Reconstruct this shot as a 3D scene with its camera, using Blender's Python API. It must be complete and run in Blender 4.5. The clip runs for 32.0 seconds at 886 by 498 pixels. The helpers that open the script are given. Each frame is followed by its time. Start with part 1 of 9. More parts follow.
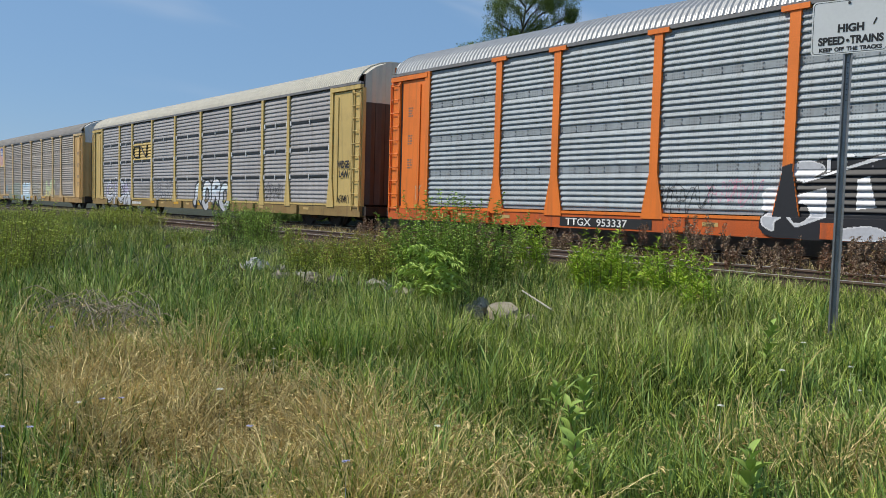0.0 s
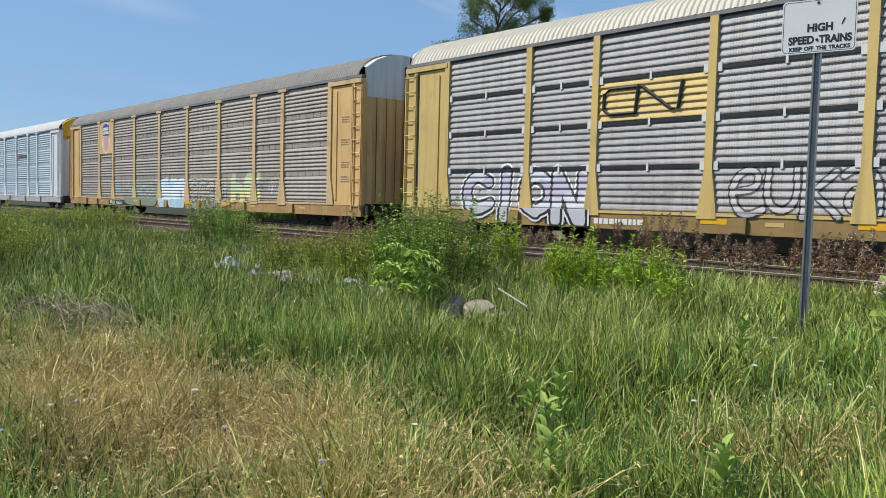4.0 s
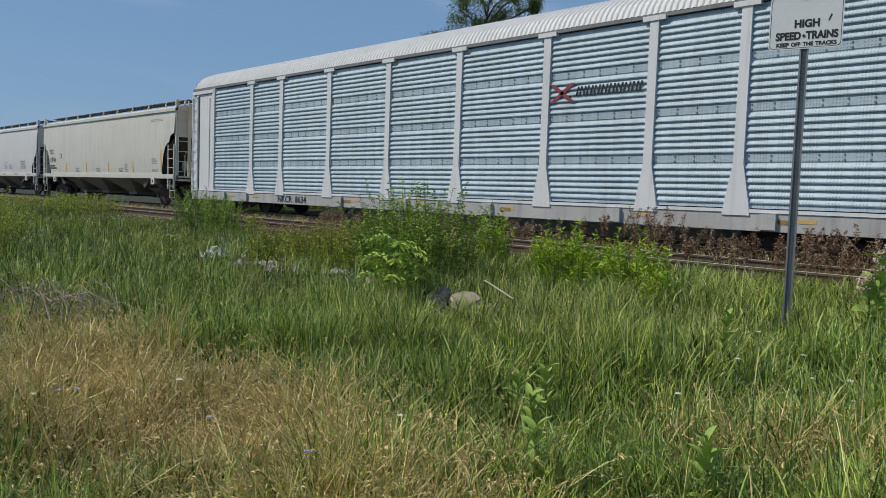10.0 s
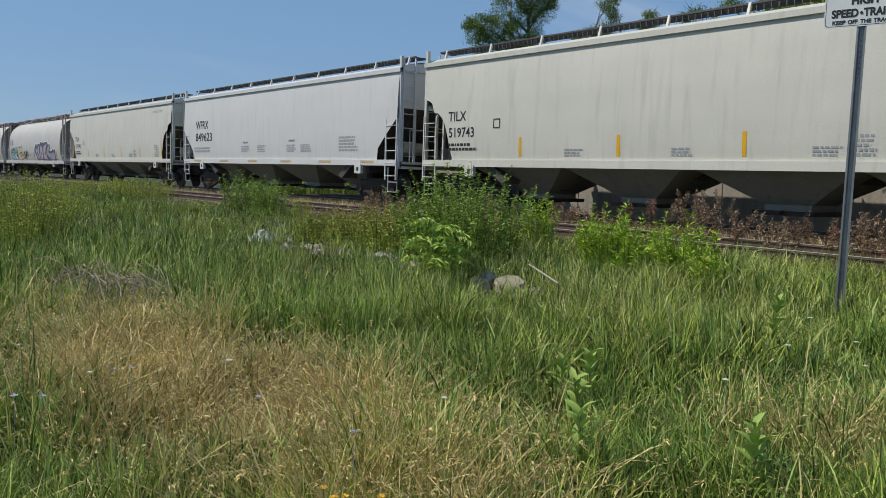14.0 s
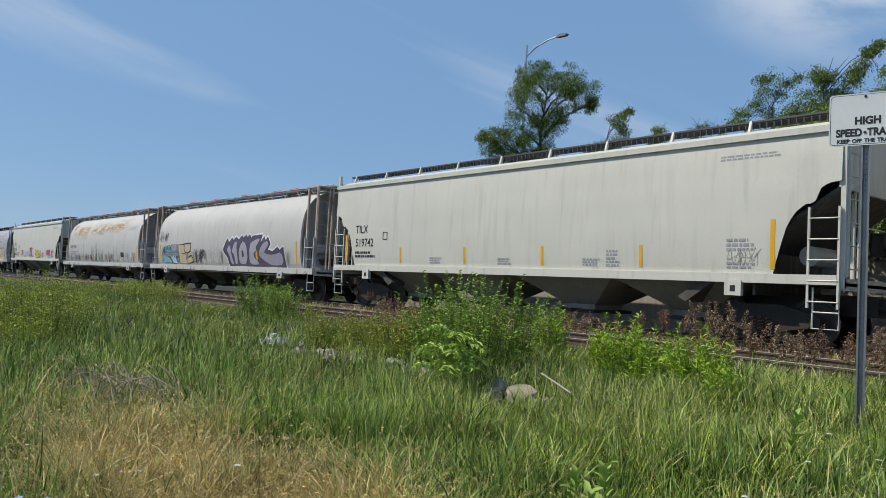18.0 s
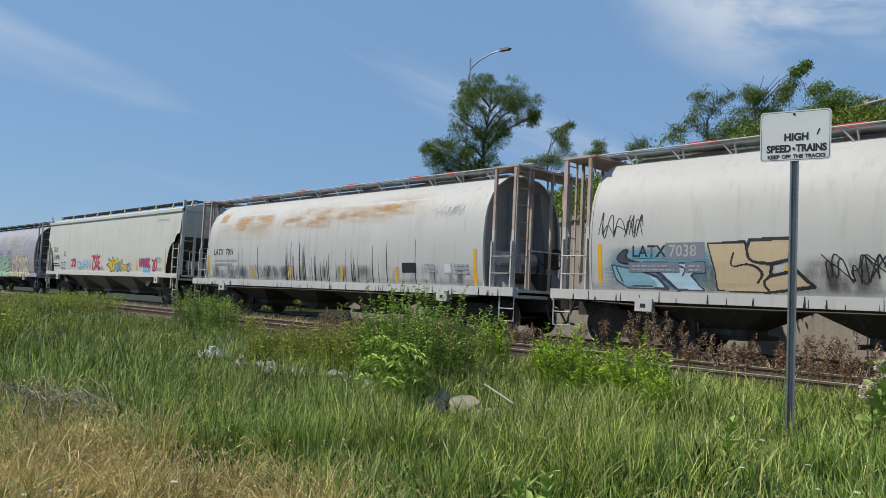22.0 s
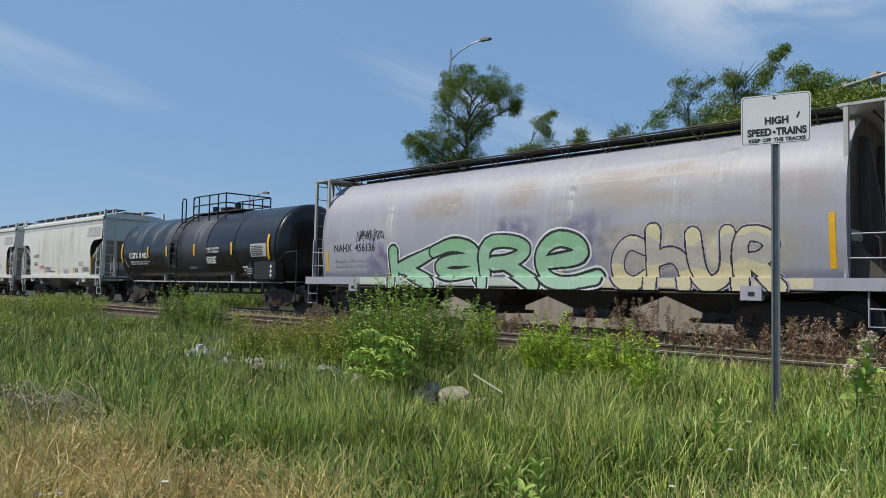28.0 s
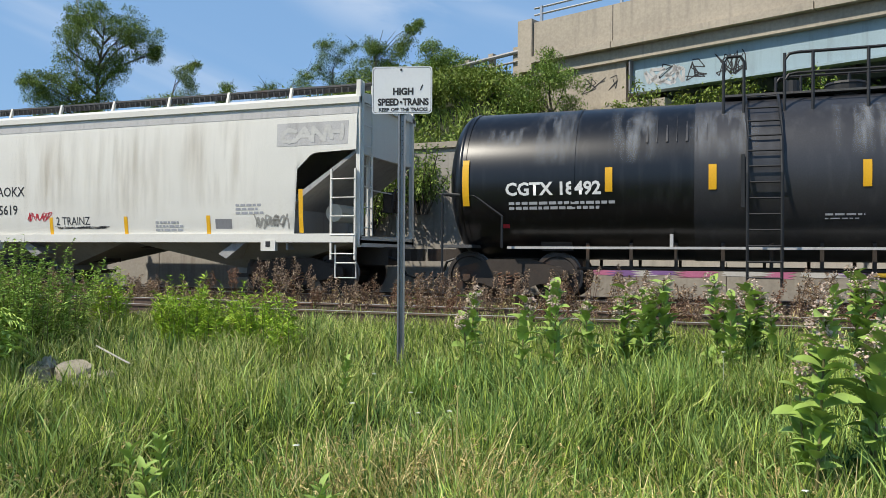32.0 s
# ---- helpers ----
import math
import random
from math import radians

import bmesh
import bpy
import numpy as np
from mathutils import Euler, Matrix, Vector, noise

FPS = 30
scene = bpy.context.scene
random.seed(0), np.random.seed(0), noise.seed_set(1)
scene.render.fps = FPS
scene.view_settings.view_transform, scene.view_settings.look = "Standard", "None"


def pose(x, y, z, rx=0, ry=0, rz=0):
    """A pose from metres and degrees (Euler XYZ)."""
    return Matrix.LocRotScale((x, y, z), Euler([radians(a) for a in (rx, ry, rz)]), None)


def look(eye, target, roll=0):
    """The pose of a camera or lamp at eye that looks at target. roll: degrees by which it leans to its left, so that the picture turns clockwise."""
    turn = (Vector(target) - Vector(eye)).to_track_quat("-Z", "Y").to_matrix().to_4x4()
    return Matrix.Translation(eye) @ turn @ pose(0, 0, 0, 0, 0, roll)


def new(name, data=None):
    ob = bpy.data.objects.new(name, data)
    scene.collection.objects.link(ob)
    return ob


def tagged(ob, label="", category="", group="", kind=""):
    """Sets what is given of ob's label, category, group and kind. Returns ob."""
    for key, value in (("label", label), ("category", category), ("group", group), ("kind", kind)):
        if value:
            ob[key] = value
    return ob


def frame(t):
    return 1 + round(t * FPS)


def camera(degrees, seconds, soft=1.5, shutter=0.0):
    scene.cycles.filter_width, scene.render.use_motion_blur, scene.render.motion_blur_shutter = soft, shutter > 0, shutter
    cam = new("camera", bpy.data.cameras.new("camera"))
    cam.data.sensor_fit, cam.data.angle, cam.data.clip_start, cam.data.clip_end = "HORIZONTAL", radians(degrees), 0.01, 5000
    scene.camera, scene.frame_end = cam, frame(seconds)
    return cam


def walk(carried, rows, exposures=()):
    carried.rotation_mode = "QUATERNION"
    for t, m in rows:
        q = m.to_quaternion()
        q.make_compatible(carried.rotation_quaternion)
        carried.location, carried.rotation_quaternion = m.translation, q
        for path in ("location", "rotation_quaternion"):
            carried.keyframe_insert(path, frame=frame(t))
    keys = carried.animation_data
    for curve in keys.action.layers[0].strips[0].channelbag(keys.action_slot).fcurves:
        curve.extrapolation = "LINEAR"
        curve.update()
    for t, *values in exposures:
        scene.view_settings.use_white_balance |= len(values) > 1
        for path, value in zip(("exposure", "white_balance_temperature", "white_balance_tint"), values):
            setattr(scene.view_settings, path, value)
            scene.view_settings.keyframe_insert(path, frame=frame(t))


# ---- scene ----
# The camera is held by hand at eye height and turns; track runs along x, train moves towards +x.
# rows: seconds, place, yaw, pitch, roll
PATH = [
    (0.0, -0.032, 0.053, 1.600, 48.89, -3.22, -1.61),
    (0.5, -0.032, 0.053, 1.600, 48.50, -3.55, -1.33),
    (1.0, -0.032, 0.053, 1.600, 48.56, -4.23, -1.25),
    (1.5, -0.032, 0.053, 1.600, 48.32, -4.88, -1.19),
    (2.0, -0.032, 0.053, 1.600, 47.69, -5.47, -1.42),
    (2.5, -0.032, 0.053, 1.600, 47.00, -5.51, -1.29),
    (3.0, -0.032, 0.053, 1.600, 46.71, -4.80, -1.30),
    (3.5, -0.032, 0.053, 1.600, 46.79, -3.85, -1.42),
    (5.5, -0.032, 0.053, 1.600, 47.98, -2.79, -1.49),
    (6.0, -0.032, 0.053, 1.600, 48.15, -2.79, -1.52),
    (6.5, -0.032, 0.053, 1.600, 47.76, -2.93, -1.51),
    (7.0, -0.032, 0.053, 1.600, 46.85, -3.21, -1.62),
    (7.5, -0.032, 0.053, 1.600, 45.80, -3.56, -1.50),
    (8.0, -0.032, 0.053, 1.600, 45.06, -3.86, -1.60),
    (8.5, -0.032, 0.053, 1.600, 44.71, -4.00, -1.75),
    (9.0, -0.032, 0.053, 1.600, 44.65, -4.01, -1.40),
    (9.5, -0.032, 0.053, 1.600, 45.23, -3.96, -1.85),
    (10.0, -0.032, 0.053, 1.600, 46.15, -3.91, -2.03),
    (10.5, -0.032, 0.053, 1.600, 46.96, -3.88, -2.18),
    (11.0, -0.032, 0.053, 1.600, 47.54, -3.81, -2.49),
    (11.5, -0.032, 0.053, 1.600, 47.84, -3.87, -2.49),
    (12.0, -0.032, 0.053, 1.600, 48.33, -4.07, -1.76),
    (12.5, -0.032, 0.053, 1.600, 49.35, -4.61, -2.53),
    (13.0, -0.032, 0.053, 1.600, 49.78, -5.00, -1.53),
    (13.5, -0.032, 0.053, 1.600, 49.67, -5.23, -1.68),
    (15.5, 0.000, 0.000, 1.600, 48.27, -3.58, -2.19),
    (16.0, 0.000, 0.000, 1.600, 47.81, -2.36, -2.32),
    (16.5, 0.000, 0.000, 1.600, 48.12, -0.81, -2.29),
    (17.0, 0.000, 0.000, 1.600, 48.72, 0.75, -2.37),
    (17.5, 0.000, 0.000, 1.600, 49.60, 1.78, -3.40),
    (18.0, 0.000, 0.000, 1.600, 50.30, 2.71, -2.88),
    (18.5, 0.000, 0.000, 1.600, 50.47, 3.24, -2.71),
    (19.0, 0.000, 0.000, 1.600, 50.30, 3.49, -2.79),
    (19.5, 0.000, 0.000, 1.600, 50.02, 3.57, -2.79),
    (20.0, 0.000, 0.000, 1.600, 49.53, 3.65, -2.66),
    (20.5, 0.000, 0.000, 1.600, 48.78, 3.65, -2.67),
    (21.0, 0.000, 0.000, 1.600, 47.90, 3.69, -2.65),
    (21.5, 0.000, 0.000, 1.600, 46.91, 3.70, -2.74),
    (22.0, 0.000, 0.000, 1.600, 46.07, 3.75, -2.78),
    (22.5, 0.000, 0.000, 1.600, 45.40, 3.76, -2.69),
    (23.0, 0.000, 0.000, 1.600, 45.04, 3.71, -2.54),
    (23.5, 0.000, 0.000, 1.600, 45.01, 3.64, -2.27),
    (24.0, 0.000, 0.000, 1.600, 45.16, 3.51, -2.15),
    (24.5, 0.000, 0.000, 1.600, 45.33, 3.36, -2.13),
    (25.0, 0.000, 0.000, 1.600, 45.43, 3.24, -1.93),
    (25.5, 0.000, 0.000, 1.600, 45.48, 3.22, -1.73),
    (27.5, 0.000, 0.000, 1.600, 44.92, 3.26, -1.32),
    (28.0, 0.000, 0.000, 1.600, 45.09, 3.16, -1.20),
    (28.5, 0.000, 0.000, 1.600, 45.47, 2.99, -1.28),
    (29.0, 0.000, 0.000, 1.600, 45.92, 2.72, -1.30),
    (29.5, 0.000, 0.000, 1.600, 46.19, 2.58, -1.22),
    (30.0, 0.000, 0.000, 1.600, 46.34, 2.58, -1.24),
    (30.5, -0.023, 0.003, 1.587, 45.22, 2.48, -1.36),
    (31.0, -0.014, 0.030, 1.596, 40.32, 1.99, -0.66),
    (31.5, 0.040, 0.102, 1.610, 30.87, 1.15, -0.09),
    (32.0, 0.082, 0.113, 1.636, 19.34, 0.41, -0.36),
]
cam = camera(60.1, 32.0, soft=0.42)
walk(cam, [(t, pose(x, y, z, 90 + pitch, roll, yaw)) for t, x, y, z, yaw, pitch, roll in PATH],
     exposures=[(0.0, -0.42), (1.0, -0.42), (2.2, -0.2), (6.0, -0.22), (9.0, -0.32), (10.0, -0.70), (11.0, -0.80), (12.0, -0.80), (13.0, -0.70), (16.0, -0.42), (20.0, -0.42), (25.0, -0.42), (28.0, -0.42), (29.0, -0.44), (30.0, -0.28), (31.0, -0.32), (31.5, -0.32), (32.0, -0.1)])

# ---- world and sun ----
SUN_DIR = Vector((-0.42, -0.50, 0.76)).normalized()
world = bpy.data.worlds.new("sky")
scene.world = world
world.use_nodes = True
wn, wl = world.node_tree.nodes, world.node_tree.links
wn.clear()
w_out, w_bg = wn.new("ShaderNodeOutputWorld"), wn.new("ShaderNodeBackground")
w_sky = wn.new("ShaderNodeTexSky")
w_sky.sky_type, w_sky.sun_disc = "NISHITA", False
w_sky.sun_elevation = math.asin(SUN_DIR.z)
w_sky.sun_rotation = math.atan2(SUN_DIR.x, SUN_DIR.y)
w_sky.air_density, w_sky.dust_density, w_sky.ozone_density = 1.0, 0.25, 3.0
w_tint = wn.new("ShaderNodeHueSaturation")
w_tint.inputs["Saturation"].default_value, w_tint.inputs["Value"].default_value = 1.06, 1.15
wl.new(w_sky.outputs["Color"], w_tint.inputs["Color"])
w_haze = wn.new("ShaderNodeMixRGB")
w_haze.inputs["Color2"].default_value = (2.45, 4.40, 7.35, 1)
wl.new(w_tint.outputs["Color"], w_haze.inputs["Color1"])
w_co = wn.new("ShaderNodeTexCoord")


def sky_axis(v):
    d = wn.new("ShaderNodeVectorMath")
    d.operation = "DOT_PRODUCT"
    d.inputs[1].default_value = v
    wl.new(w_co.outputs["Generated"], d.inputs[0])
    return d.outputs["Value"]


def sky_noise(axes, scale, detail, rough, distort, lo, hi, top):
    """Cloud cover from noise stretched along three axes of the sky."""
    c, nz, rg = wn.new("ShaderNodeCombineXYZ"), wn.new("ShaderNodeTexNoise"), wn.new("ShaderNodeMapRange")
    for k, v in enumerate(axes):
        wl.new(sky_axis(v), c.inputs[k])
    wl.new(c.outputs[0], nz.inputs["Vector"])
    nz.inputs["Scale"].default_value, nz.inputs["Detail"].default_value = scale, detail
    nz.inputs["Roughness"].default_value, nz.inputs["Distortion"].default_value = rough, distort
    rg.interpolation_type = "SMOOTHSTEP"
    rg.inputs["From Min"].default_value, rg.inputs["From Max"].default_value, rg.inputs["To Max"].default_value = lo, hi, top
    wl.new(nz.outputs["Fac"], rg.inputs["Value"])
    return rg.outputs["Result"]


def sky_op(kind, a, b):
    o = wn.new("ShaderNodeMath")
    o.operation = kind
    wl.new(a, o.inputs[0])
    if isinstance(b, (int, float)):
        o.inputs[1].default_value = b
    else:
        wl.new(b, o.inputs[1])
    return o.outputs[0]


# summer haze: thick near the horizon, thinner towards the zenith
w_thick = wn.new("ShaderNodeMapRange")
w_thick.interpolation_type = "SMOOTHSTEP"
for key, value in (("From Min", 0.45), ("From Max", 0.85), ("To Min", 0.70), ("To Max", 0.20)):
    w_thick.inputs[key].default_value = value
wl.new(sky_axis((0, 0, 1)), w_thick.inputs["Value"])
wl.new(w_thick.outputs["Result"], w_haze.inputs["Fac"])
# long thin cirrus, and one broken white cloud over the bridge
cirrus = sky_noise(((0.60, 0.60, -0.25), (1.3, 1.1, 5.0), (1.6, -1.6, 0.0)), 1.35, 4.5, 0.47, 0.7, 0.50, 0.80, 0.42)
broken = sky_noise(((3.0, 1.0, 0.4), (0.2, 1.0, 7.0), (1.0, -2.0, 1.0)), 1.8, 6.0, 0.55, 0.4, 0.36, 0.62, 0.85)
near_cloud = wn.new("ShaderNodeMapRange")
near_cloud.interpolation_type = "SMOOTHSTEP"
near_cloud.inputs["From Min"].default_value, near_cloud.inputs["From Max"].default_value = 0.976, 0.999
wl.new(sky_axis(tuple(Vector((-0.35, 0.83, 0.46)).normalized())), near_cloud.inputs["Value"])
cover = sky_op("MAXIMUM", cirrus, sky_op("MULTIPLY", broken, near_cloud.outputs["Result"]))
w_mix = wn.new("ShaderNodeMixRGB")
w_mix.inputs["Color2"].default_value = (8.0, 8.5, 9.2, 1)
wl.new(cover, w_mix.inputs["Fac"])
wl.new(w_haze.outputs["Color"], w_mix.inputs["Color1"])
wl.new(w_mix.outputs["Color"], w_bg.inputs["Color"])
wl.new(w_bg.outputs["Background"], w_out.inputs["Surface"])
w_bg.inputs["Strength"].default_value = 0.118
sun = new("sun", bpy.data.lights.new("sun", "SUN"))
sun.data.energy, sun.data.angle, sun.data.color = 5.0, radians(0.5), (1.0, 0.93, 0.80)
sun.matrix_world = look(SUN_DIR * 80, (0, 0, 0))

# ---- materials ----
def mat(name, col, rough=0.6, metal=0.0, var=0.15, scale=3.0, bump=0.0, fine=40.0, streak=0.0, streak_col=(0.08, 0.06, 0.05),
        rust=0.0, per="", curve=1.0, alt=None, spec=0.5, stretch=(1, 1, 1)):
    """Base colour broken up at two scales; optional running stains, rust patches and change from piece to piece."""
    m = bpy.data.materials.new(name)
    m.use_nodes = True
    n, l = m.node_tree.nodes, m.node_tree.links
    b = n["Principled BSDF"]
    b.inputs["Roughness"].default_value, b.inputs["Metallic"].default_value = rough, metal
    b.inputs["Specular IOR Level"].default_value = spec
    co = n.new("ShaderNodeTexCoord")
    mp = n.new("ShaderNodeMapping")
    mp.inputs["Scale"].default_value = stretch
    l.new(co.outputs["Object"], mp.inputs["Vector"])
    a, f = n.new("ShaderNodeTexNoise"), n.new("ShaderNodeTexNoise")
    a.inputs["Scale"].default_value, a.inputs["Detail"].default_value = scale, 6
    f.inputs["Scale"].default_value, f.inputs["Detail"].default_value = fine, 3
    l.new(mp.outputs[0], a.inputs["Vector"]), l.new(mp.outputs[0], f.inputs["Vector"])
    add = n.new("ShaderNodeMath")
    add.operation = "ADD"
    l.new(a.outputs["Fac"], add.inputs[0]), l.new(f.outputs["Fac"], add.inputs[1])
    rng = n.new("ShaderNodeMapRange")
    rng.inputs["From Min"].default_value, rng.inputs["From Max"].default_value = 0.6, 1.4
    rng.inputs["To Min"].default_value, rng.inputs["To Max"].default_value = 1 - var, 1 + var
    l.new(add.outputs[0], rng.inputs["Value"])
    base = n.new("ShaderNodeRGB")
    base.outputs[0].default_value = (*col, 1)
    src = base.outputs[0]
    if per:
        if per == "island":
            r = n.new("ShaderNodeNewGeometry").outputs["Random Per Island"]
        else:
            r = n.new("ShaderNodeObjectInfo").outputs["Random"]
        if curve != 1.0:
            pw = n.new("ShaderNodeMath")
            pw.operation = "POWER"
            pw.inputs[1].default_value = curve
            l.new(r, pw.inputs[0])
            r = pw.outputs[0]
        mixp = n.new("ShaderNodeMixRGB")
        mixp.inputs["Color2"].default_value = (*(alt or col), 1)
        l.new(r, mixp.inputs["Fac"]), l.new(src, mixp.inputs["Color1"])
        src = mixp.outputs[0]
    mul = n.new("ShaderNodeVectorMath")
    mul.operation = "SCALE"
    l.new(src, mul.inputs[0]), l.new(rng.outputs[0], mul.inputs["Scale"])
    src = mul.outputs[0]
    def overlay(vec_scale, lo, hi, amount, colour, nscale):
        nonlocal src
        m2, t2, r2, x2 = n.new("ShaderNodeMapping"), n.new("ShaderNodeTexNoise"), n.new("ShaderNodeMapRange"), n.new("ShaderNodeMixRGB")
        m2.inputs["Scale"].default_value = vec_scale
        t2.inputs["Scale"].default_value, t2.inputs["Detail"].default_value = nscale, 8
        r2.inputs["From Min"].default_value, r2.inputs["From Max"].default_value, r2.inputs["To Max"].default_value = lo, hi, amount
        x2.inputs["Color2"].default_value = (*colour, 1)
        l.new(co.outputs["Object"], m2.inputs["Vector"]), l.new(m2.outputs[0], t2.inputs["Vector"])
        l.new(t2.outputs["Fac"], r2.inputs["Value"]), l.new(r2.outputs[0], x2.inputs["Fac"]), l.new(src, x2.inputs["Color1"])
        src = x2.outputs[0]
    if streak:
        overlay((3.0, 3.0, 0.22), 0.52, 0.80, streak, streak_col, 2.2)
    if rust:
        overlay((1, 1, 1), 0.58, 0.72, rust, (0.22, 0.085, 0.03), 1.6)
    l.new(src, b.inputs["Base Color"])
    if bump:
        bp = n.new("ShaderNodeBump")
        bp.inputs["Strength"].default_value, bp.inputs["Distance"].default_value = 0.6, bump
        l.new(add.outputs[0], bp.inputs["Height"]), l.new(bp.outputs[0], b.inputs["Normal"])
    return m


def leaf_mat(name, col, alt, rough=0.55, var=0.25, curve=1.0):
    m = mat(name, col, rough, var=var, scale=1.5, fine=9, per="island", curve=curve, alt=alt, spec=0.22)
    n, l = m.node_tree.nodes, m.node_tree.links
    b, out = n["Principled BSDF"], n["Material Output"]
    tr, mx = n.new("ShaderNodeBsdfTranslucent"), n.new("ShaderNodeMixShader")
    mx.inputs[0].default_value = 0.10
    l.new(b.inputs["Base Color"].links[0].from_socket, tr.inputs["Color"])
    l.new(b.outputs[0], mx.inputs[1]), l.new(tr.outputs[0], mx.inputs[2]), l.new(mx.outputs[0], out.inputs["Surface"])
    return m


def galvanised(name, col, alt, dirt, dirt_col=(0.16, 0.13, 0.11), bands=0.0):
    """Corrugated, perforated zinc sheet: dull, with columns of small dark holes and vertical grime."""
    m = mat(name, col, 0.62, 0.08, var=0.18, scale=0.9, fine=14, streak=dirt, streak_col=dirt_col, per="object", alt=alt)
    n, l = m.node_tree.nodes, m.node_tree.links
    b = n["Principled BSDF"]
    co, sep = n.new("ShaderNodeTexCoord"), n.new("ShaderNodeSeparateXYZ")
    l.new(co.outputs["Object"], sep.inputs[0])
    def op(kind, a, v=None):
        k = n.new("ShaderNodeMath")
        k.operation = kind
        if isinstance(a, (int, float)):
            k.inputs[0].default_value = a
        else:
            l.new(a, k.inputs[0])
        if v is not None:
            if isinstance(v, (int, float)):
                k.inputs[1].default_value = v
            else:
                l.new(v, k.inputs[1])
        return k.outputs[0]
    def saw(axis, period, width):
        s = op("FRACT", op("DIVIDE", sep.outputs[axis], period))
        return op("LESS_THAN", s, width)
    dots = op("MULTIPLY", saw(0, 0.055, 0.35), saw(2, 0.062, 0.45))
    blocks = op("MULTIPLY", dots, saw(0, 0.44, 0.55))
    x = n.new("ShaderNodeMixRGB")
    x.inputs["Color2"].default_value = (0.03, 0.03, 0.03, 1)
    src = b.inputs["Base Color"].links[0].from_socket
    l.new(op("MULTIPLY", blocks, 0.42), x.inputs["Fac"]), l.new(src, x.inputs["Color1"])
    src = x.outputs[0]
    if bands:
        # soot settled on the plain bands between the ribs
        at = op("FRACT", op("DIVIDE", op("SUBTRACT", sep.outputs[2], 0.80), 0.95))
        inside = op("SUBTRACT", 1.0, op("MULTIPLY", op("GREATER_THAN", at, 0.095), op("LESS_THAN", at, 0.905)))
        mp, tx, rg, y = n.new("ShaderNodeMapping"), n.new("ShaderNodeTexNoise"), n.new("ShaderNodeMapRange"), n.new("ShaderNodeMixRGB")
        mp.inputs["Scale"].default_value = (2.5, 1, 0.8)
        tx.inputs["Scale"].default_value, tx.inputs["Detail"].default_value = 2.0, 8
        rg.inputs["From Min"].default_value, rg.inputs["From Max"].default_value, rg.inputs["To Max"].default_value = 0.32, 0.66, bands
        y.inputs["Color2"].default_value = (*dirt_col, 1)
        l.new(co.outputs["Object"], mp.inputs["Vector"]), l.new(mp.outputs[0], tx.inputs["Vector"]), l.new(tx.outputs["Fac"], rg.inputs["Value"])
        l.new(op("MULTIPLY", rg.outputs[0], inside), y.inputs["Fac"]), l.new(src, y.inputs["Color1"])
        src = y.outputs[0]
    l.new(src, b.inputs["Base Color"])
    return m


M_ORANGE = mat("orange_paint", (0.86, 0.21, 0.025), 0.5, var=0.14, scale=1.2, streak=0.35, rust=0.15)
M_YELLOW = mat("faded_yellow_paint", (0.62, 0.45, 0.16), 0.6, var=0.14, scale=1.0, streak=0.4, rust=0.2)
M_CREAM = mat("armour_yellow_paint", (0.70, 0.45, 0.18), 0.55, var=0.14, scale=1.0, streak=0.35, rust=0.2)
M_WHITE = mat("white_car_paint", (0.72, 0.73, 0.74), 0.5, var=0.08, scale=1.0, streak=0.2)
M_ZINC = galvanised("zinc_clean", (0.37, 0.41, 0.44), (0.32, 0.365, 0.40), 0.35, bands=0.2)
M_ZINC_GREY = galvanised("zinc_weathered", (0.40, 0.385, 0.385), (0.35, 0.335, 0.34), 0.5, bands=0.3)
M_ZINC_BROWN = galvanised("zinc_grimy", (0.40, 0.35, 0.305), (0.345, 0.305, 0.27), 0.55, (0.14, 0.115, 0.10), bands=0.15)
M_ZINC_NEW = galvanised("zinc_new", (0.44, 0.54, 0.60), (0.39, 0.485, 0.555), 0.25)
M_ROOF = mat("roof_zinc", (0.42, 0.43, 0.44), 0.5, 0.3, var=0.12, scale=0.8, streak=0.2)
M_ROOF_CREAM = mat("roof_cream_paint", (0.62, 0.58, 0.48), 0.6, var=0.1, scale=0.8, streak=0.2)
M_ROOFB = mat("roof_grimy_zinc", (0.31, 0.29, 0.265), 0.75, 0.0, var=0.2, scale=0.8, streak=0.35)
M_ROOFW = mat("roof_white_paint", (0.68, 0.68, 0.67), 0.6, var=0.1, scale=0.8, streak=0.2)
M_SILLO = mat("grimy_orange_sill_paint", (0.60, 0.115, 0.018), 0.65, var=0.3, scale=1.4, streak=0.55, rust=0.4)
M_SILLC = mat("grimy_tan_sill_paint", (0.42, 0.26, 0.10), 0.7, var=0.3, scale=1.4, streak=0.6, rust=0.5)
M_DOORD = mat("dark_brown_door_paint", (0.085, 0.055, 0.040), 0.65, var=0.25, scale=1.5, streak=0.4, streak_col=(0.20, 0.15, 0.11))
M_POSTC = mat("faded_cream_post_paint", (0.64, 0.46, 0.235), 0.6, var=0.15, scale=1.2, streak=0.4, rust=0.3)
M_BROWN = mat("brown_door_paint", (0.26, 0.16, 0.11), 0.6, var=0.2, scale=1.5, streak=0.3)
M_SILLG = mat("grimy_sill_paint", (0.30, 0.20, 0.07), 0.7, var=0.3, scale=1.5, streak=0.5, rust=0.5)
M_SILLW = mat("grey_sill_paint", (0.45, 0.44, 0.43), 0.6, var=0.2, scale=1.5, streak=0.4)
M_HOP = mat("hopper_cream_paint", (0.63, 0.615, 0.545), 0.5, var=0.09, scale=0.7, streak=0.2)
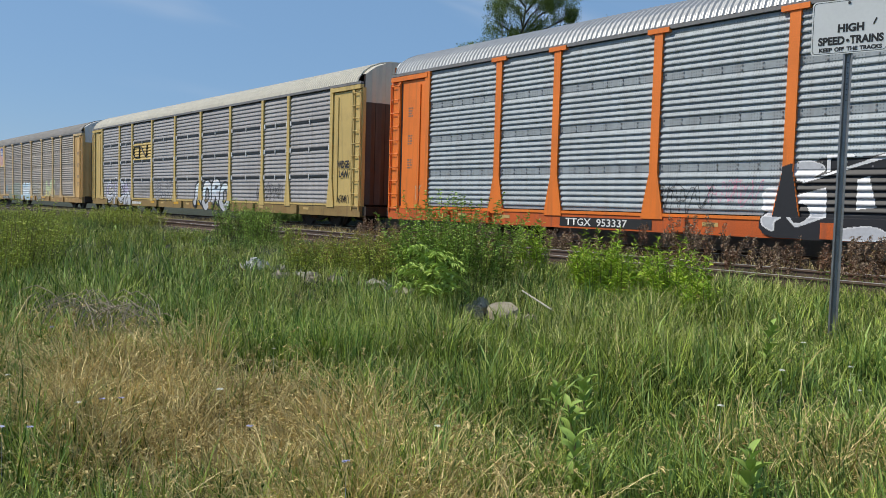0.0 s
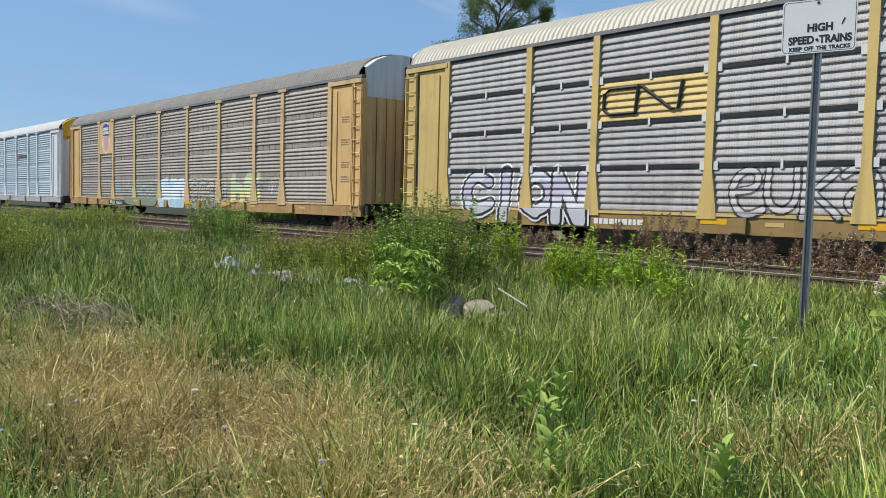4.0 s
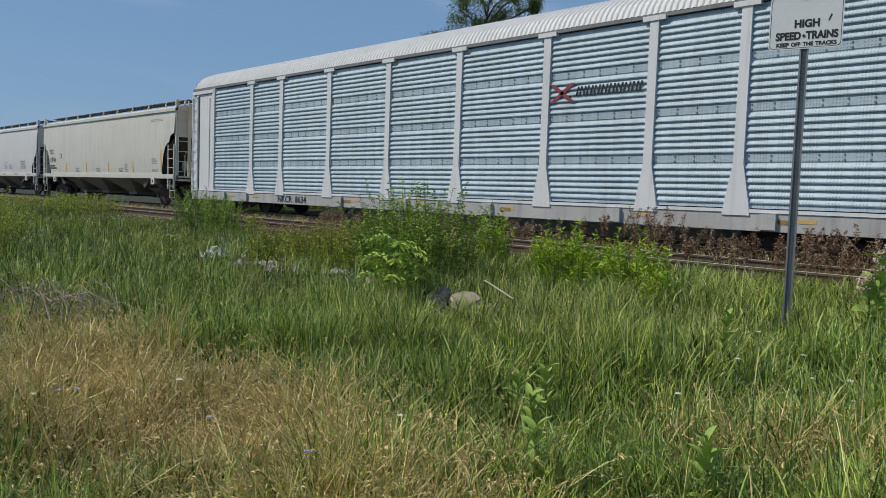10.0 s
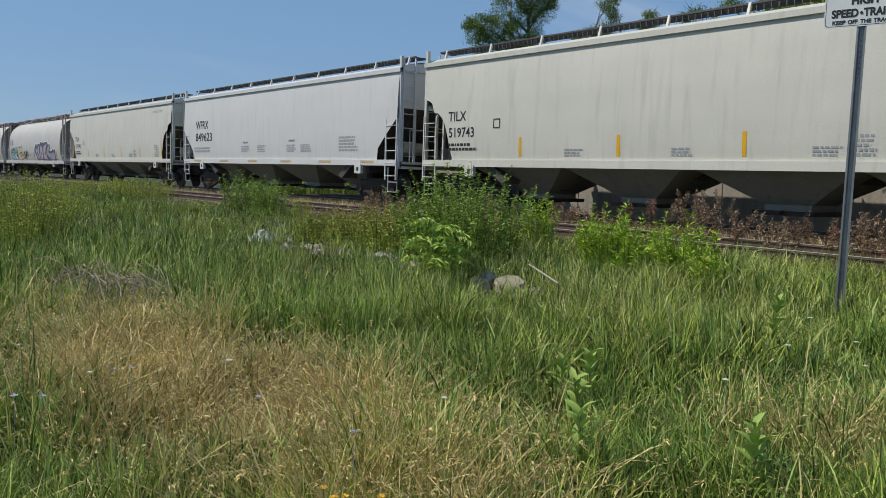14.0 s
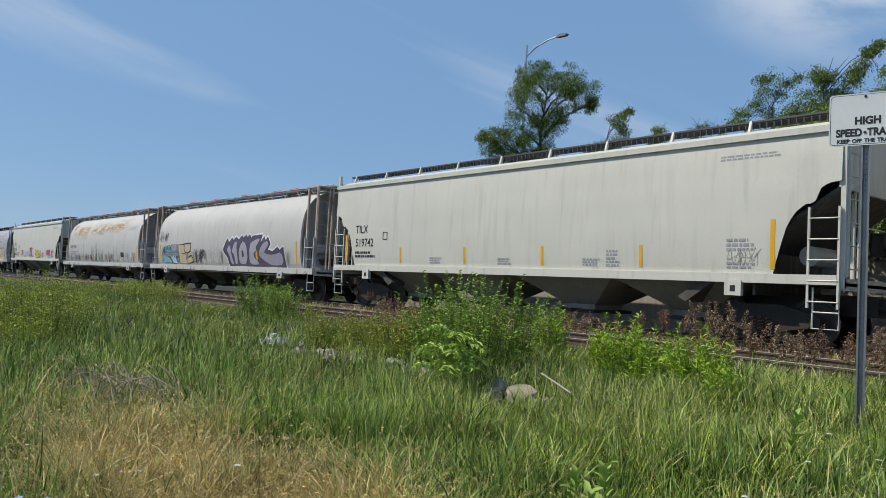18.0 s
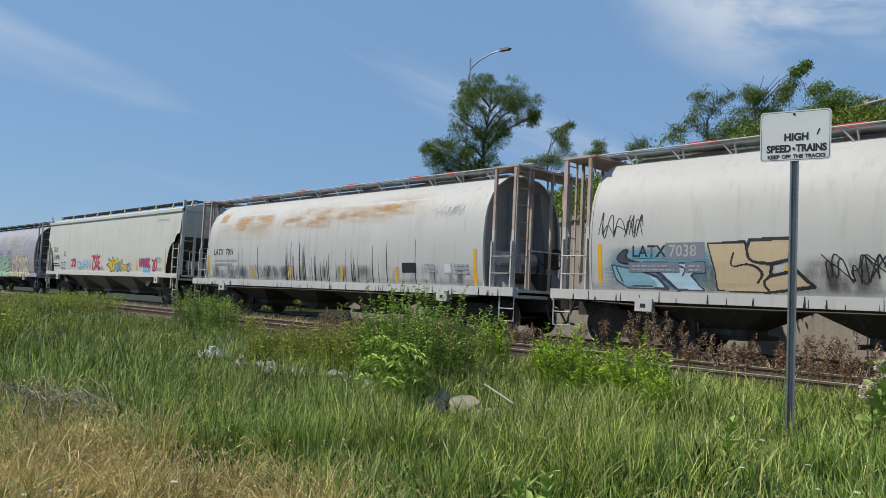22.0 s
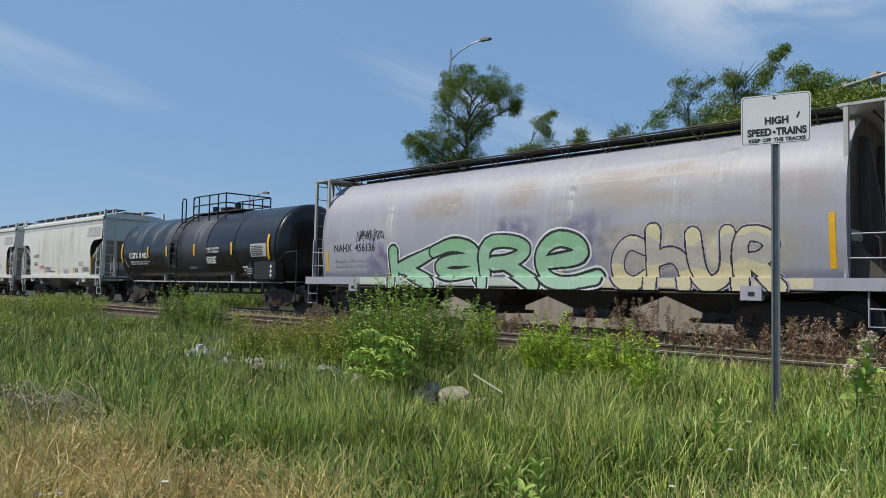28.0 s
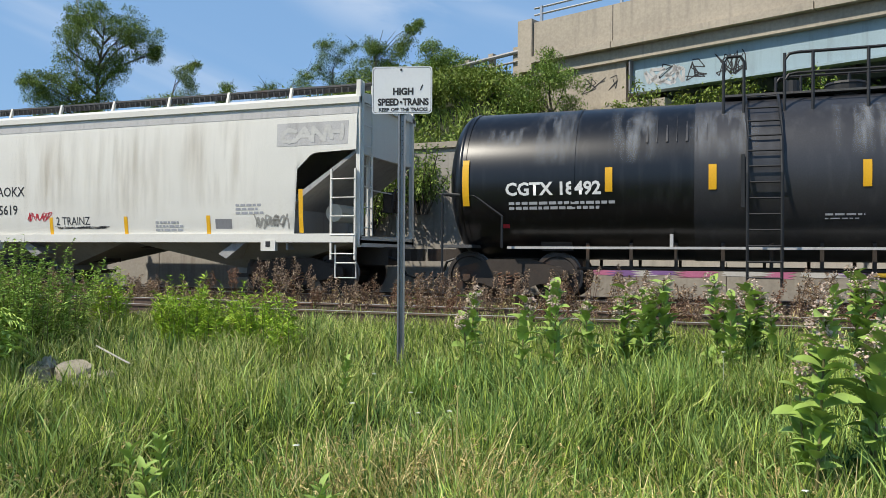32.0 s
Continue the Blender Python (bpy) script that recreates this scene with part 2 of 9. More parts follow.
M_HOPW = mat("hopper_white_paint", (0.65, 0.645, 0.635), 0.5, var=0.06, scale=0.7, streak=0.12)
M_HOPG = mat("hopper_grey_paint", (0.53, 0.52, 0.495), 0.62, var=0.10, scale=0.6, streak=0.18, rust=0.03)
M_HOPR = mat("hopper_rusty_white_paint", (0.54, 0.535, 0.515), 0.62, var=0.08, scale=0.6, streak=0.22)
M_HOPL = mat("hopper_lilac_grey_paint", (0.36, 0.36, 0.41), 0.5, var=0.14, scale=0.5, streak=0.4, streak_col=(0.5, 0.5, 0.52), rust=0.12)
M_HOPA = mat("hopper_stained_white_paint", (0.70, 0.68, 0.62), 0.5, var=0.09, scale=0.6, streak=0.12, streak_col=(0.4, 0.32, 0.2))
M_CHUTE = mat("chute_taupe_paint", (0.28, 0.255, 0.215), 0.65, var=0.2, scale=1.2, streak=0.4)
# very dark colour holds the shade of recesses and undersides, with paler running stains
M_SLOPE = mat("shaded_sheet_dark", (0.075, 0.065, 0.055), 0.7, var=0.25, scale=1.0, streak=0.4, streak_col=(0.3, 0.28, 0.25))
M_POSTR = mat("rusty_white_post_paint", (0.46, 0.36, 0.31), 0.75, var=0.3, scale=2.0, streak=0.5, streak_col=(0.20, 0.10, 0.06), rust=0.85)
M_BULKL = mat("pale_bulkhead_grey", (0.30, 0.30, 0.30), 0.65, var=0.18, scale=1.0, streak=0.4, rust=0.15)
M_BULK = mat("end_bulkhead_grey", (0.20, 0.20, 0.21), 0.65, var=0.2, scale=1.0, streak=0.4, rust=0.15)
M_STEEL = mat("dark_grimy_steel", (0.050, 0.038, 0.030), 0.7, 0.2, var=0.3, scale=4, rust=0.3)
M_WHEEL = mat("wheel_steel", (0.06, 0.05, 0.045), 0.55, 0.5, var=0.3, scale=4, rust=0.5)
M_TREAD = mat("polished_tread", (0.20, 0.18, 0.17), 0.45, 0.6, var=0.2)
M_TANK = mat("black_tank_paint", (0.004, 0.0045, 0.006), 0.30, var=0.3, scale=0.9, spec=0.62, streak=0.10, streak_col=(0.16, 0.16, 0.17))
M_TANKB = mat("greyed_tank_band", (0.030, 0.030, 0.034), 0.42, var=0.25, scale=0.8, spec=0.6, streak=0.3, streak_col=(0.10, 0.10, 0.10))
M_BLACK = mat("black_paint", (0.015, 0.015, 0.016), 0.5, var=0.2)
M_GRATE = mat("grating_steel", (0.10, 0.10, 0.10), 0.6, 0.4, var=0.2, rust=0.2)
M_RUSTY = mat("rusty_steel", (0.20, 0.10, 0.06), 0.75, 0.2, var=0.3, scale=3, rust=0.5)
M_RED = mat("red_hatch_paint", (0.55, 0.04, 0.03), 0.5, var=0.2)
M_INKB = mat("black_lettering", (0.02, 0.02, 0.022), 0.6, var=0.2)
M_INKW = mat("white_lettering", (0.75, 0.75, 0.73), 0.6, var=0.1)
M_INKG = mat("faint_grey_lettering", (0.33, 0.34, 0.36), 0.6, var=0.2)
M_REFL = mat("yellow_reflector", (0.78, 0.42, 0.015), 0.4, var=0.1)
M_REFLF = mat("faded_tan_reflector", (0.60, 0.42, 0.16), 0.5, var=0.15)
M_RAIL = mat("rail_steel", (0.16, 0.11, 0.085), 0.6, 0.5, var=0.3, scale=6, rust=0.4)
M_RAILTOP = mat("rail_running_face", (0.58, 0.56, 0.53), 0.5, 0.35, var=0.15)
M_TIE = mat("weathered_sleeper_wood", (0.10, 0.085, 0.07), 0.9, var=0.35, scale=5, bump=0.01, per="object", alt=(0.15, 0.13, 0.11))
M_BALLAST = mat("ballast_stone", (0.15, 0.125, 0.11), 0.9, var=0.35, scale=8, bump=0.02, per="island", alt=(0.085, 0.072, 0.064))
M_GROUND = mat("field_soil_and_thatch", (0.030, 0.036, 0.014), 0.95, var=0.4, scale=0.8, fine=14, bump=0.03, rust=0.0, streak=0)
M_CONC = mat("aged_concrete", (0.40, 0.345, 0.27), 0.85, var=0.2, scale=0.8, fine=12, bump=0.006, streak=0.4, streak_col=(0.17, 0.15, 0.13))
M_CONC_TAN = mat("tan_wall_concrete", (0.36, 0.33, 0.29), 0.85, var=0.2, scale=0.6, fine=12, bump=0.006, streak=0.5, streak_col=(0.16, 0.13, 0.11))
M_GIRDER = mat("pale_blue_girder_paint", (0.30, 0.40, 0.44), 0.6, var=0.12, scale=0.8, streak=0.3)
M_ALU = mat("aluminium_rail", (0.45, 0.46, 0.47), 0.4, 0.8, var=0.1)
M_GALV = mat("galvanised_post", (0.30, 0.30, 0.30), 0.45, 0.7, var=0.25, scale=5, fine=60, streak=0.3)
M_SIGN = mat("white_sign_sheet", (0.74, 0.75, 0.75), 0.4, var=0.04, scale=3, rust=0.0)
M_BARK = mat("tree_bark", (0.10, 0.085, 0.07), 0.9, var=0.3, scale=6, bump=0.02, stretch=(1, 1, 0.3))


def stain_mat(name, col, amount, stretch=(1, 1, 1), scale=2.0, rough=0.8, lo=0.35, hi=0.75):
    """Thin stain that fades out to the edges of its patch."""
    m = mat(name, col, rough, var=0.15, scale=3)
    n, l = m.node_tree.nodes, m.node_tree.links
    co, mp, tx, rg = n.new("ShaderNodeTexCoord"), n.new("ShaderNodeMapping"), n.new("ShaderNodeTexNoise"), n.new("ShaderNodeMapRange")
    mp.inputs["Scale"].default_value = stretch
    tx.inputs["Scale"].default_value, tx.inputs["Detail"].default_value = scale, 6
    rg.inputs["From Min"].default_value, rg.inputs["From Max"].default_value, rg.inputs["To Max"].default_value = lo, hi, amount
    l.new(co.outputs["Object"], mp.inputs["Vector"]), l.new(mp.outputs[0], tx.inputs["Vector"]), l.new(tx.outputs["Fac"], rg.inputs["Value"])
    sep = n.new("ShaderNodeSeparateXYZ")
    l.new(co.outputs["Generated"], sep.inputs[0])
    def op(kind, a, v):
        k = n.new("ShaderNodeMath")
        k.operation = kind
        l.new(a, k.inputs[0])
        if isinstance(v, (int, float)):
            k.inputs[1].default_value = v
        else:
            l.new(v, k.inputs[1])
        return k.outputs[0]
    fade = None
    for axis in (0, 2):
        d = op("MULTIPLY", op("SUBTRACT", sep.outputs[axis], 0.5), 2.0)
        e = op("SUBTRACT", op("MULTIPLY", op("MULTIPLY", d, d), -1.0), -1.0)
        fade = e if fade is None else op("MULTIPLY", fade, e)
    tr, mx = n.new("ShaderNodeBsdfTransparent"), n.new("ShaderNodeMixShader")
    l.new(op("MULTIPLY", rg.outputs[0], fade), mx.inputs[0])
    l.new(tr.outputs[0], mx.inputs[1]), l.new(n["Principled BSDF"].outputs[0], mx.inputs[2])
    l.new(mx.outputs[0], n["Material Output"].inputs["Surface"])
    return m


T_RUST = stain_mat("thin_orange_rust", (0.60, 0.33, 0.12), 1.0, (0.5, 1, 2.2), 2.2, lo=0.38, hi=0.72)
T_RUSTP = stain_mat("thin_pale_rust", (0.60, 0.44, 0.26), 0.5, (0.5, 1, 1.6), 1.6, lo=0.30, hi=0.75)
T_RUN = stain_mat("thin_brown_run", (0.42, 0.33, 0.22), 0.35, (2.0, 1, 0.2), 2.5, lo=0.40, hi=0.75)
T_SOOT = stain_mat("thin_black_grime", (0.05, 0.045, 0.04), 0.8, (1.5, 1, 0.4), 2.5, lo=0.40, hi=0.75)
T_POWDER = stain_mat("thin_white_powder", (0.74, 0.73, 0.72), 0.9, (3.0, 1, 0.3), 2.5, lo=0.35, hi=0.7)
T_POWDER2 = stain_mat("thin_grey_dust", (0.40, 0.42, 0.45), 0.55, (3.0, 1, 0.4), 1.8, lo=0.42, hi=0.75)
T_PURPLE = stain_mat("thin_purple_spray", (0.17, 0.13, 0.32), 0.5, (1.5, 1, 1.5), 2.0, lo=0.36, hi=0.56)
T_CREAM = stain_mat("thin_cream_spray", (0.60, 0.54, 0.40), 1.3, (0.8, 1, 0.8), 1.5, lo=0.15, hi=0.6)
T_TEAL = stain_mat("thin_teal_spray", (0.12, 0.34, 0.46), 1.6, (1.0, 1, 1.0), 1.8, lo=0.2, hi=0.55)

# ---- mesh helpers ----
class Geo:
    """Collects vertices and faces of one mesh."""
    def __init__(self):
        self.v, self.f = [], []

    def quad_strip(self, rings, closed=True, caps=True):
        n, k = len(rings[0]), len(self.v)
        for r in rings:
            self.v += [tuple(p) for p in r]
        for i in range(len(rings) - 1):
            for j in range(n if closed else n - 1):
                a, b = k + i * n + j, k + i * n + (j + 1) % n
                self.f.append((a, b, b + n, a + n))
        if caps and closed:
            self.f.append(tuple(k + j for j in reversed(range(n))))
            self.f.append(tuple(k + (len(rings) - 1) * n + j for j in range(n)))
        return self

    def box(self, x0, x1, y0, y1, z0, z1, c=0.0):
        """A box; c cuts its upright edges."""
        if c:
            p = [(x0 + c, y0), (x1 - c, y0), (x1, y0 + c), (x1, y1 - c), (x1 - c, y1), (x0 + c, y1), (x0, y1 - c), (x0, y0 + c)]
        else:
            p = [(x0, y0), (x1, y0), (x1, y1), (x0, y1)]
        return self.quad_strip([[(x, y, z) for x, y in p] for z in (z0, z1)])

    def prism(self, poly, axis, a, b):
        """A polygon drawn in the two other axes, drawn out along axis from a to b."""
        def put(p, s):
            return {"x": (s, p[0], p[1]), "y": (p[0], s, p[1]), "z": (p[0], p[1], s)}[axis]
        return self.quad_strip([[put(p, s) for p in poly] for s in (a, b)])

    def tube(self, pts, r, n=6, caps=True):
        pts = [Vector(p) for p in pts]
        rs = r if isinstance(r, (list, tuple)) else [r] * len(pts)
        rings = []
        for i, p in enumerate(pts):
            d = (pts[min(i + 1, len(pts) - 1)] - pts[max(i - 1, 0)]).normalized()
            u = d.cross(Vector((0, 0, 1)) if abs(d.z) < 0.9 else Vector((1, 0, 0))).normalized()
            w = d.cross(u)
            rings.append([p + rs[i] * (math.cos(q) * u + math.sin(q) * w) for q in (2 * math.pi * k / n for k in range(n))])
        return self.quad_strip(rings, caps=caps)

    def grid(self, rows):
        return self.quad_strip(rows, closed=False)

    def mesh(self, name, material, smooth=False):
        m = bpy.data.meshes.new(name)
        m.from_pydata(self.v, [], self.f)
        m.materials.append(material)
        if smooth:
            m.shade_smooth()
        bm = bmesh.new()
        bm.from_mesh(m)
        bmesh.ops.recalc_face_normals(bm, faces=bm.faces)
        bm.to_mesh(m)
        bm.free()
        return m


def part(name, geo, material, parent, label="", smooth=False, at=None):
    """Links a mesh (a Geo, or mesh data to share) as one object under a thing or a part."""
    data = geo.mesh(name, material, smooth) if isinstance(geo, Geo) else geo
    ob = new(name, data)
    ob.parent = parent
    if at is not None:
        ob.location = at
    return tagged(ob, label)


def thing(name, label, category, group="", kind="", at=(0, 0, 0)):
    ob = new(name)
    ob.empty_display_size = 0.3
    ob.location = at
    return tagged(ob, label, category, group, kind)


def cloud_mesh(name, verts, faces, material, smooth=False):
    """Mesh data from numpy arrays: verts (n, 3), faces (m, 3 or 4)."""
    m = bpy.data.meshes.new(name)
    k = faces.shape[1]
    m.vertices.add(len(verts))
    m.vertices.foreach_set("co", verts.astype(np.float32).ravel())
    m.loops.add(faces.size)
    m.loops.foreach_set("vertex_index", faces.astype(np.int32).ravel())
    m.polygons.add(len(faces))
    m.polygons.foreach_set("loop_start", np.arange(0, faces.size, k, dtype=np.int32))
    m.materials.append(material)
    m.update(calc_edges=True)
    m.validate()
    if smooth:
        m.shade_smooth()
    return m


def lettering(body, size, material, parent, x, z, surf, name="lettering", label="", squeeze=1.0, bold=0.0, mirror=False):
    """Text laid on the near side of a car: x and z of its lower left corner; surf(z) gives the side's y."""
    cu = bpy.data.curves.new(name, "FONT")
    cu.body, cu.size, cu.offset = body, size, bold
    cu.resolution_u = 2
    tmp = bpy.data.objects.new(name, cu)
    scene.collection.objects.link(tmp)
    m = bpy.data.meshes.new_from_object(tmp.evaluated_get(bpy.context.evaluated_depsgraph_get()))
    bpy.data.objects.remove(tmp)
    bm = bmesh.new()
    bm.from_mesh(m)
    for v in bm.verts:
        zz = z + v.co.y
        v.co = (x + v.co.x * squeeze, surf(zz) - 0.006, zz)
    bm.to_mesh(m)
    bm.free()
    m.materials.clear()
    m.materials.append(material)
    return part(name, m, material, parent, label)


def bars(parent, x0, x1, z0, z1, rows, surf, material=None, name="small_lettering", seed=0):
    """Small print that cannot be read: broken rows of bars."""
    rng, g = random.Random(seed), Geo()
    h = (z1 - z0) / rows
    for i in range(rows):
        x, z = x0, z0 + i * h
        end = x1 - rng.random() * 0.3 * (x1 - x0)
        while x < end:
            w = rng.uniform(0.05, 0.16)
            y = surf(z + h * 0.3) - 0.005
            g.grid([[(x, y, z), (min(x + w, end), y, z)], [(x, surf(z + h * 0.6) - 0.005, z + h * 0.6), (min(x + w, end), surf(z + h * 0.6) - 0.005, z + h * 0.6)]])
            x += w + 0.03
    return part(name, g, material or M_INKG, parent)


def patch(parent, x0, x1, z0, z1, surf, material, name="stripe", label="", n=6):
    g = Geo()
    zs = [z0 + (z1 - z0) * i / n for i in range(n + 1)]
    g.grid([[(x0, surf(z) - 0.005, z), (x1, surf(z) - 0.005, z)] for z in zs])
    return part(name, g, material, parent, label)


# skeletons of letter-like forms for the sprayed pieces, in a unit box
FORMS = {
    "a": [[(0, 0), (0.35, 1), (0.65, 1), (1, 0)], [(0.2, 0.4), (0.8, 0.4)]],
    "c": [[(0.95, 0.85), (0.5, 1), (0.05, 0.6), (0.1, 0.2), (0.5, 0), (0.95, 0.15)]],
    "e": [[(0.95, 1), (0.1, 0.95), (0.05, 0), (0.95, 0.05)], [(0.1, 0.5), (0.75, 0.5)]],
    "k": [[(0.1, 0), (0.1, 1)], [(0.95, 1), (0.15, 0.5), (1, 0)]],
    "o": [[(0.5, 0), (0.05, 0.3), (0.1, 0.8), (0.5, 1), (0.9, 0.8), (0.95, 0.3), (0.5, 0)]],
    "r": [[(0.1, 0), (0.1, 1), (0.8, 0.95), (0.85, 0.6), (0.2, 0.5), (1, 0)]],
    "n": [[(0.05, 0), (0.1, 1), (0.9, 0), (0.95, 1)]],
    "s": [[(0.95, 0.9), (0.4, 1), (0.05, 0.75), (0.9, 0.35), (0.6, 0), (0.05, 0.1)]],
    "h": [[(0.1, 0), (0.1, 1)], [(0.9, 0), (0.9, 1)], [(0.1, 0.5), (0.9, 0.5)]],
    "z": [[(0.05, 1), (0.95, 0.95), (0.1, 0.05), (1, 0)]],
}


def sprayed(parent, x0, x1, z0, z1, forms, layers, surf, cell=0.018, slant=0.0, name="sprayed_piece", label="", jag=0.15, seed=1):
    """A sprayed piece on a car's side. layers, from below to top: (half width in metres, material); the widest lies below."""
    rng = random.Random(seed)
    nx, nz = int((x1 - x0) / cell), int((z1 - z0) / cell)
    gx, gz = np.meshgrid(x0 + (np.arange(nx) + 0.5) * cell, z0 + (np.arange(nz) + 0.5) * cell)
    dist = np.full(gx.shape, 9.0)
    pad = layers[0][0]
    w = (x1 - x0 - 2 * pad) / len(forms)
    for i, ch in enumerate(forms):
        lo, hi = z0 + pad + rng.random() * jag * (z1 - z0), z1 - pad - rng.random() * jag * (z1 - z0)
        for line in FORMS[ch]:
            pts = [(x0 + pad + (i + 0.08 + 0.84 * u + rng.uniform(-0.11, 0.11) + slant * q) * w, lo + min(1.06, max(-0.06, q + rng.uniform(-0.07, 0.07))) * (hi - lo)) for u, q in line]
            for (ax, az), (bx, bz) in zip(pts, pts[1:]):
                dx, dz = bx - ax, bz - az
                s = np.clip(((gx - ax) * dx + (gz - az) * dz) / (dx * dx + dz * dz + 1e-9), 0, 1)
                dist = np.minimum(dist, np.hypot(gx - ax - s * dx, gz - az - s * dz))
    idx = np.full(gx.shape, -1)
    for k, (half, _) in enumerate(layers):
        idx[dist < half] = k
    ramp = np.array([[surf(z0 + j * cell) - 0.006 for j in range(nz + 1)]]).ravel()
    jj, ii = np.nonzero(idx >= 0)
    key = {}
    verts, faces = [], []
    def vid(i, j):
        if (i, j) not in key:
            key[(i, j)] = len(verts)
            verts.append((x0 + i * cell, ramp[j], z0 + j * cell))
        return key[(i, j)]
    tone, runs = [], []
    for j, i in zip(jj.tolist(), ii.tolist()):
        if runs and runs[-1][0] == j and runs[-1][2] == i and tone[-1] == idx[j, i]:
            runs[-1][2] = i + 1
        else:
            runs.append([j, i, i + 1]), tone.append(int(idx[j, i]))
    for j, i, e in runs:
        faces.append((vid(i, j), vid(e, j), vid(e, j + 1), vid(i, j + 1)))
    m = bpy.data.meshes.new(name)
    m.from_pydata(verts, [], faces)
    for _, mt in layers:
        m.materials.append(mt)
    m.polygons.foreach_set("material_index", np.array(tone, dtype=np.int32))
    m.update()
    return part(name, m, None, parent, label)


def rounded(pts, closed, times=2):
    """Corner cutting, so that drawn lines bend softly."""
    for _ in range(times):
        out = []
        n = len(pts)
        if not closed:
            out.append(pts[0])
        for i in range(n if closed else n - 1):
            p, q = pts[i], pts[(i + 1) % n]
            out += [(0.75 * p[0] + 0.25 * q[0], 0.75 * p[1] + 0.25 * q[1]), (0.25 * p[0] + 0.75 * q[0], 0.25 * p[1] + 0.75 * q[1])]
        if not closed:
            out.append(pts[-1])
        pts = out
    return pts


def mural(parent, x0, x1, z0, z1, outline, strokes, fills, surf, ink, halo=None, line=0.035, cell=0.016, name="sprayed_piece", label="", seed=1, soft=2):
    """A filled sprayed piece drawn in a unit box: closed outline, inner strokes, fills from one side to the other."""
    pad = 0.12
    nx, nz = int((x1 - x0 + 2 * pad) / cell), int((z1 - z0 + 2 * pad) / cell)
    bx, bz = x0 - pad, z0 - pad
    gx, gz = np.meshgrid(bx + (np.arange(nx) + 0.5) * cell, bz + (np.arange(nz) + 0.5) * cell)
    put = lambda pts: [(x0 + u * (x1 - x0), z0 + v * (z1 - z0)) for u, v in pts]
    def dist(pts):
        d = np.full(gx.shape, 9.0)
        for (ax, az), (cx, cz) in zip(pts, pts[1:]):
            dx, dz = cx - ax, cz - az
            s = np.clip(((gx - ax) * dx + (gz - az) * dz) / (dx * dx + dz * dz + 1e-9), 0, 1)
            d = np.minimum(d, np.hypot(gx - ax - s * dx, gz - az - s * dz))
        return d
    loop = put(rounded(outline, True, soft))
    inside = np.zeros(gx.shape, bool)
    for (ax, az), (cx, cz) in zip(loop, loop[1:] + loop[:1]):
        if az != cz:
            inside ^= ((az > gz) != (cz > gz)) & (gx < (cx - ax) * (gz - az) / (cz - az) + ax)
    edge = dist(loop + loop[:1])
    idx = np.full(gx.shape, -1)
    mats = [m for _, m in fills] + [ink] + ([halo] if halo else [])
    wob = 0.05 * np.sin(gx * 3.1 + gz * 5 + seed) + 0.03 * np.sin(gx * 9 + seed * 2 - gz * 11)
    u = (gx - x0) / (x1 - x0) + wob
    for k in range(len(fills)):
        idx[inside & (u >= (fills[k - 1][0] if k else -9)) & (u < fills[k][0])] = k
    if halo:
        idx[~inside & (edge < line * 2.0)] = len(fills) + 1
    near = edge
    for st in strokes:
        near = np.minimum(near, dist(put(rounded(st, False))))
    idx[near < line * (0.8 + 0.35 * np.sin(gx * 2.3 + gz * 1.7 + seed))] = len(fills)
    idx[gz < z0 - 0.02] = -1
    jj, ii = np.nonzero(idx >= 0)
    key, verts, faces = {}, [], []
    ramp = [surf(bz + j * cell) - 0.006 for j in range(nz + 1)]
    def vid(i, j):
        if (i, j) not in key:
            key[(i, j)] = len(verts)
            verts.append((bx + i * cell, ramp[j], bz + j * cell))
        return key[(i, j)]
    tone, runs = [], []
    for j, i in zip(jj.tolist(), ii.tolist()):
        if runs and runs[-1][0] == j and runs[-1][2] == i and tone[-1] == idx[j, i]:
            runs[-1][2] = i + 1
        else:
            runs.append([j, i, i + 1]), tone.append(int(idx[j, i]))
    for j, i, e in runs:
        faces.append((vid(i, j), vid(e, j), vid(e, j + 1), vid(i, j + 1)))
    m = bpy.data.meshes.new(name)
    m.from_pydata(verts, [], faces)
    for mt in mats:
        m.materials.append(mt)
    m.polygons.foreach_set("material_index", np.array(tone, dtype=np.int32))
    m.update()
    return part(name, m, None, parent, label)


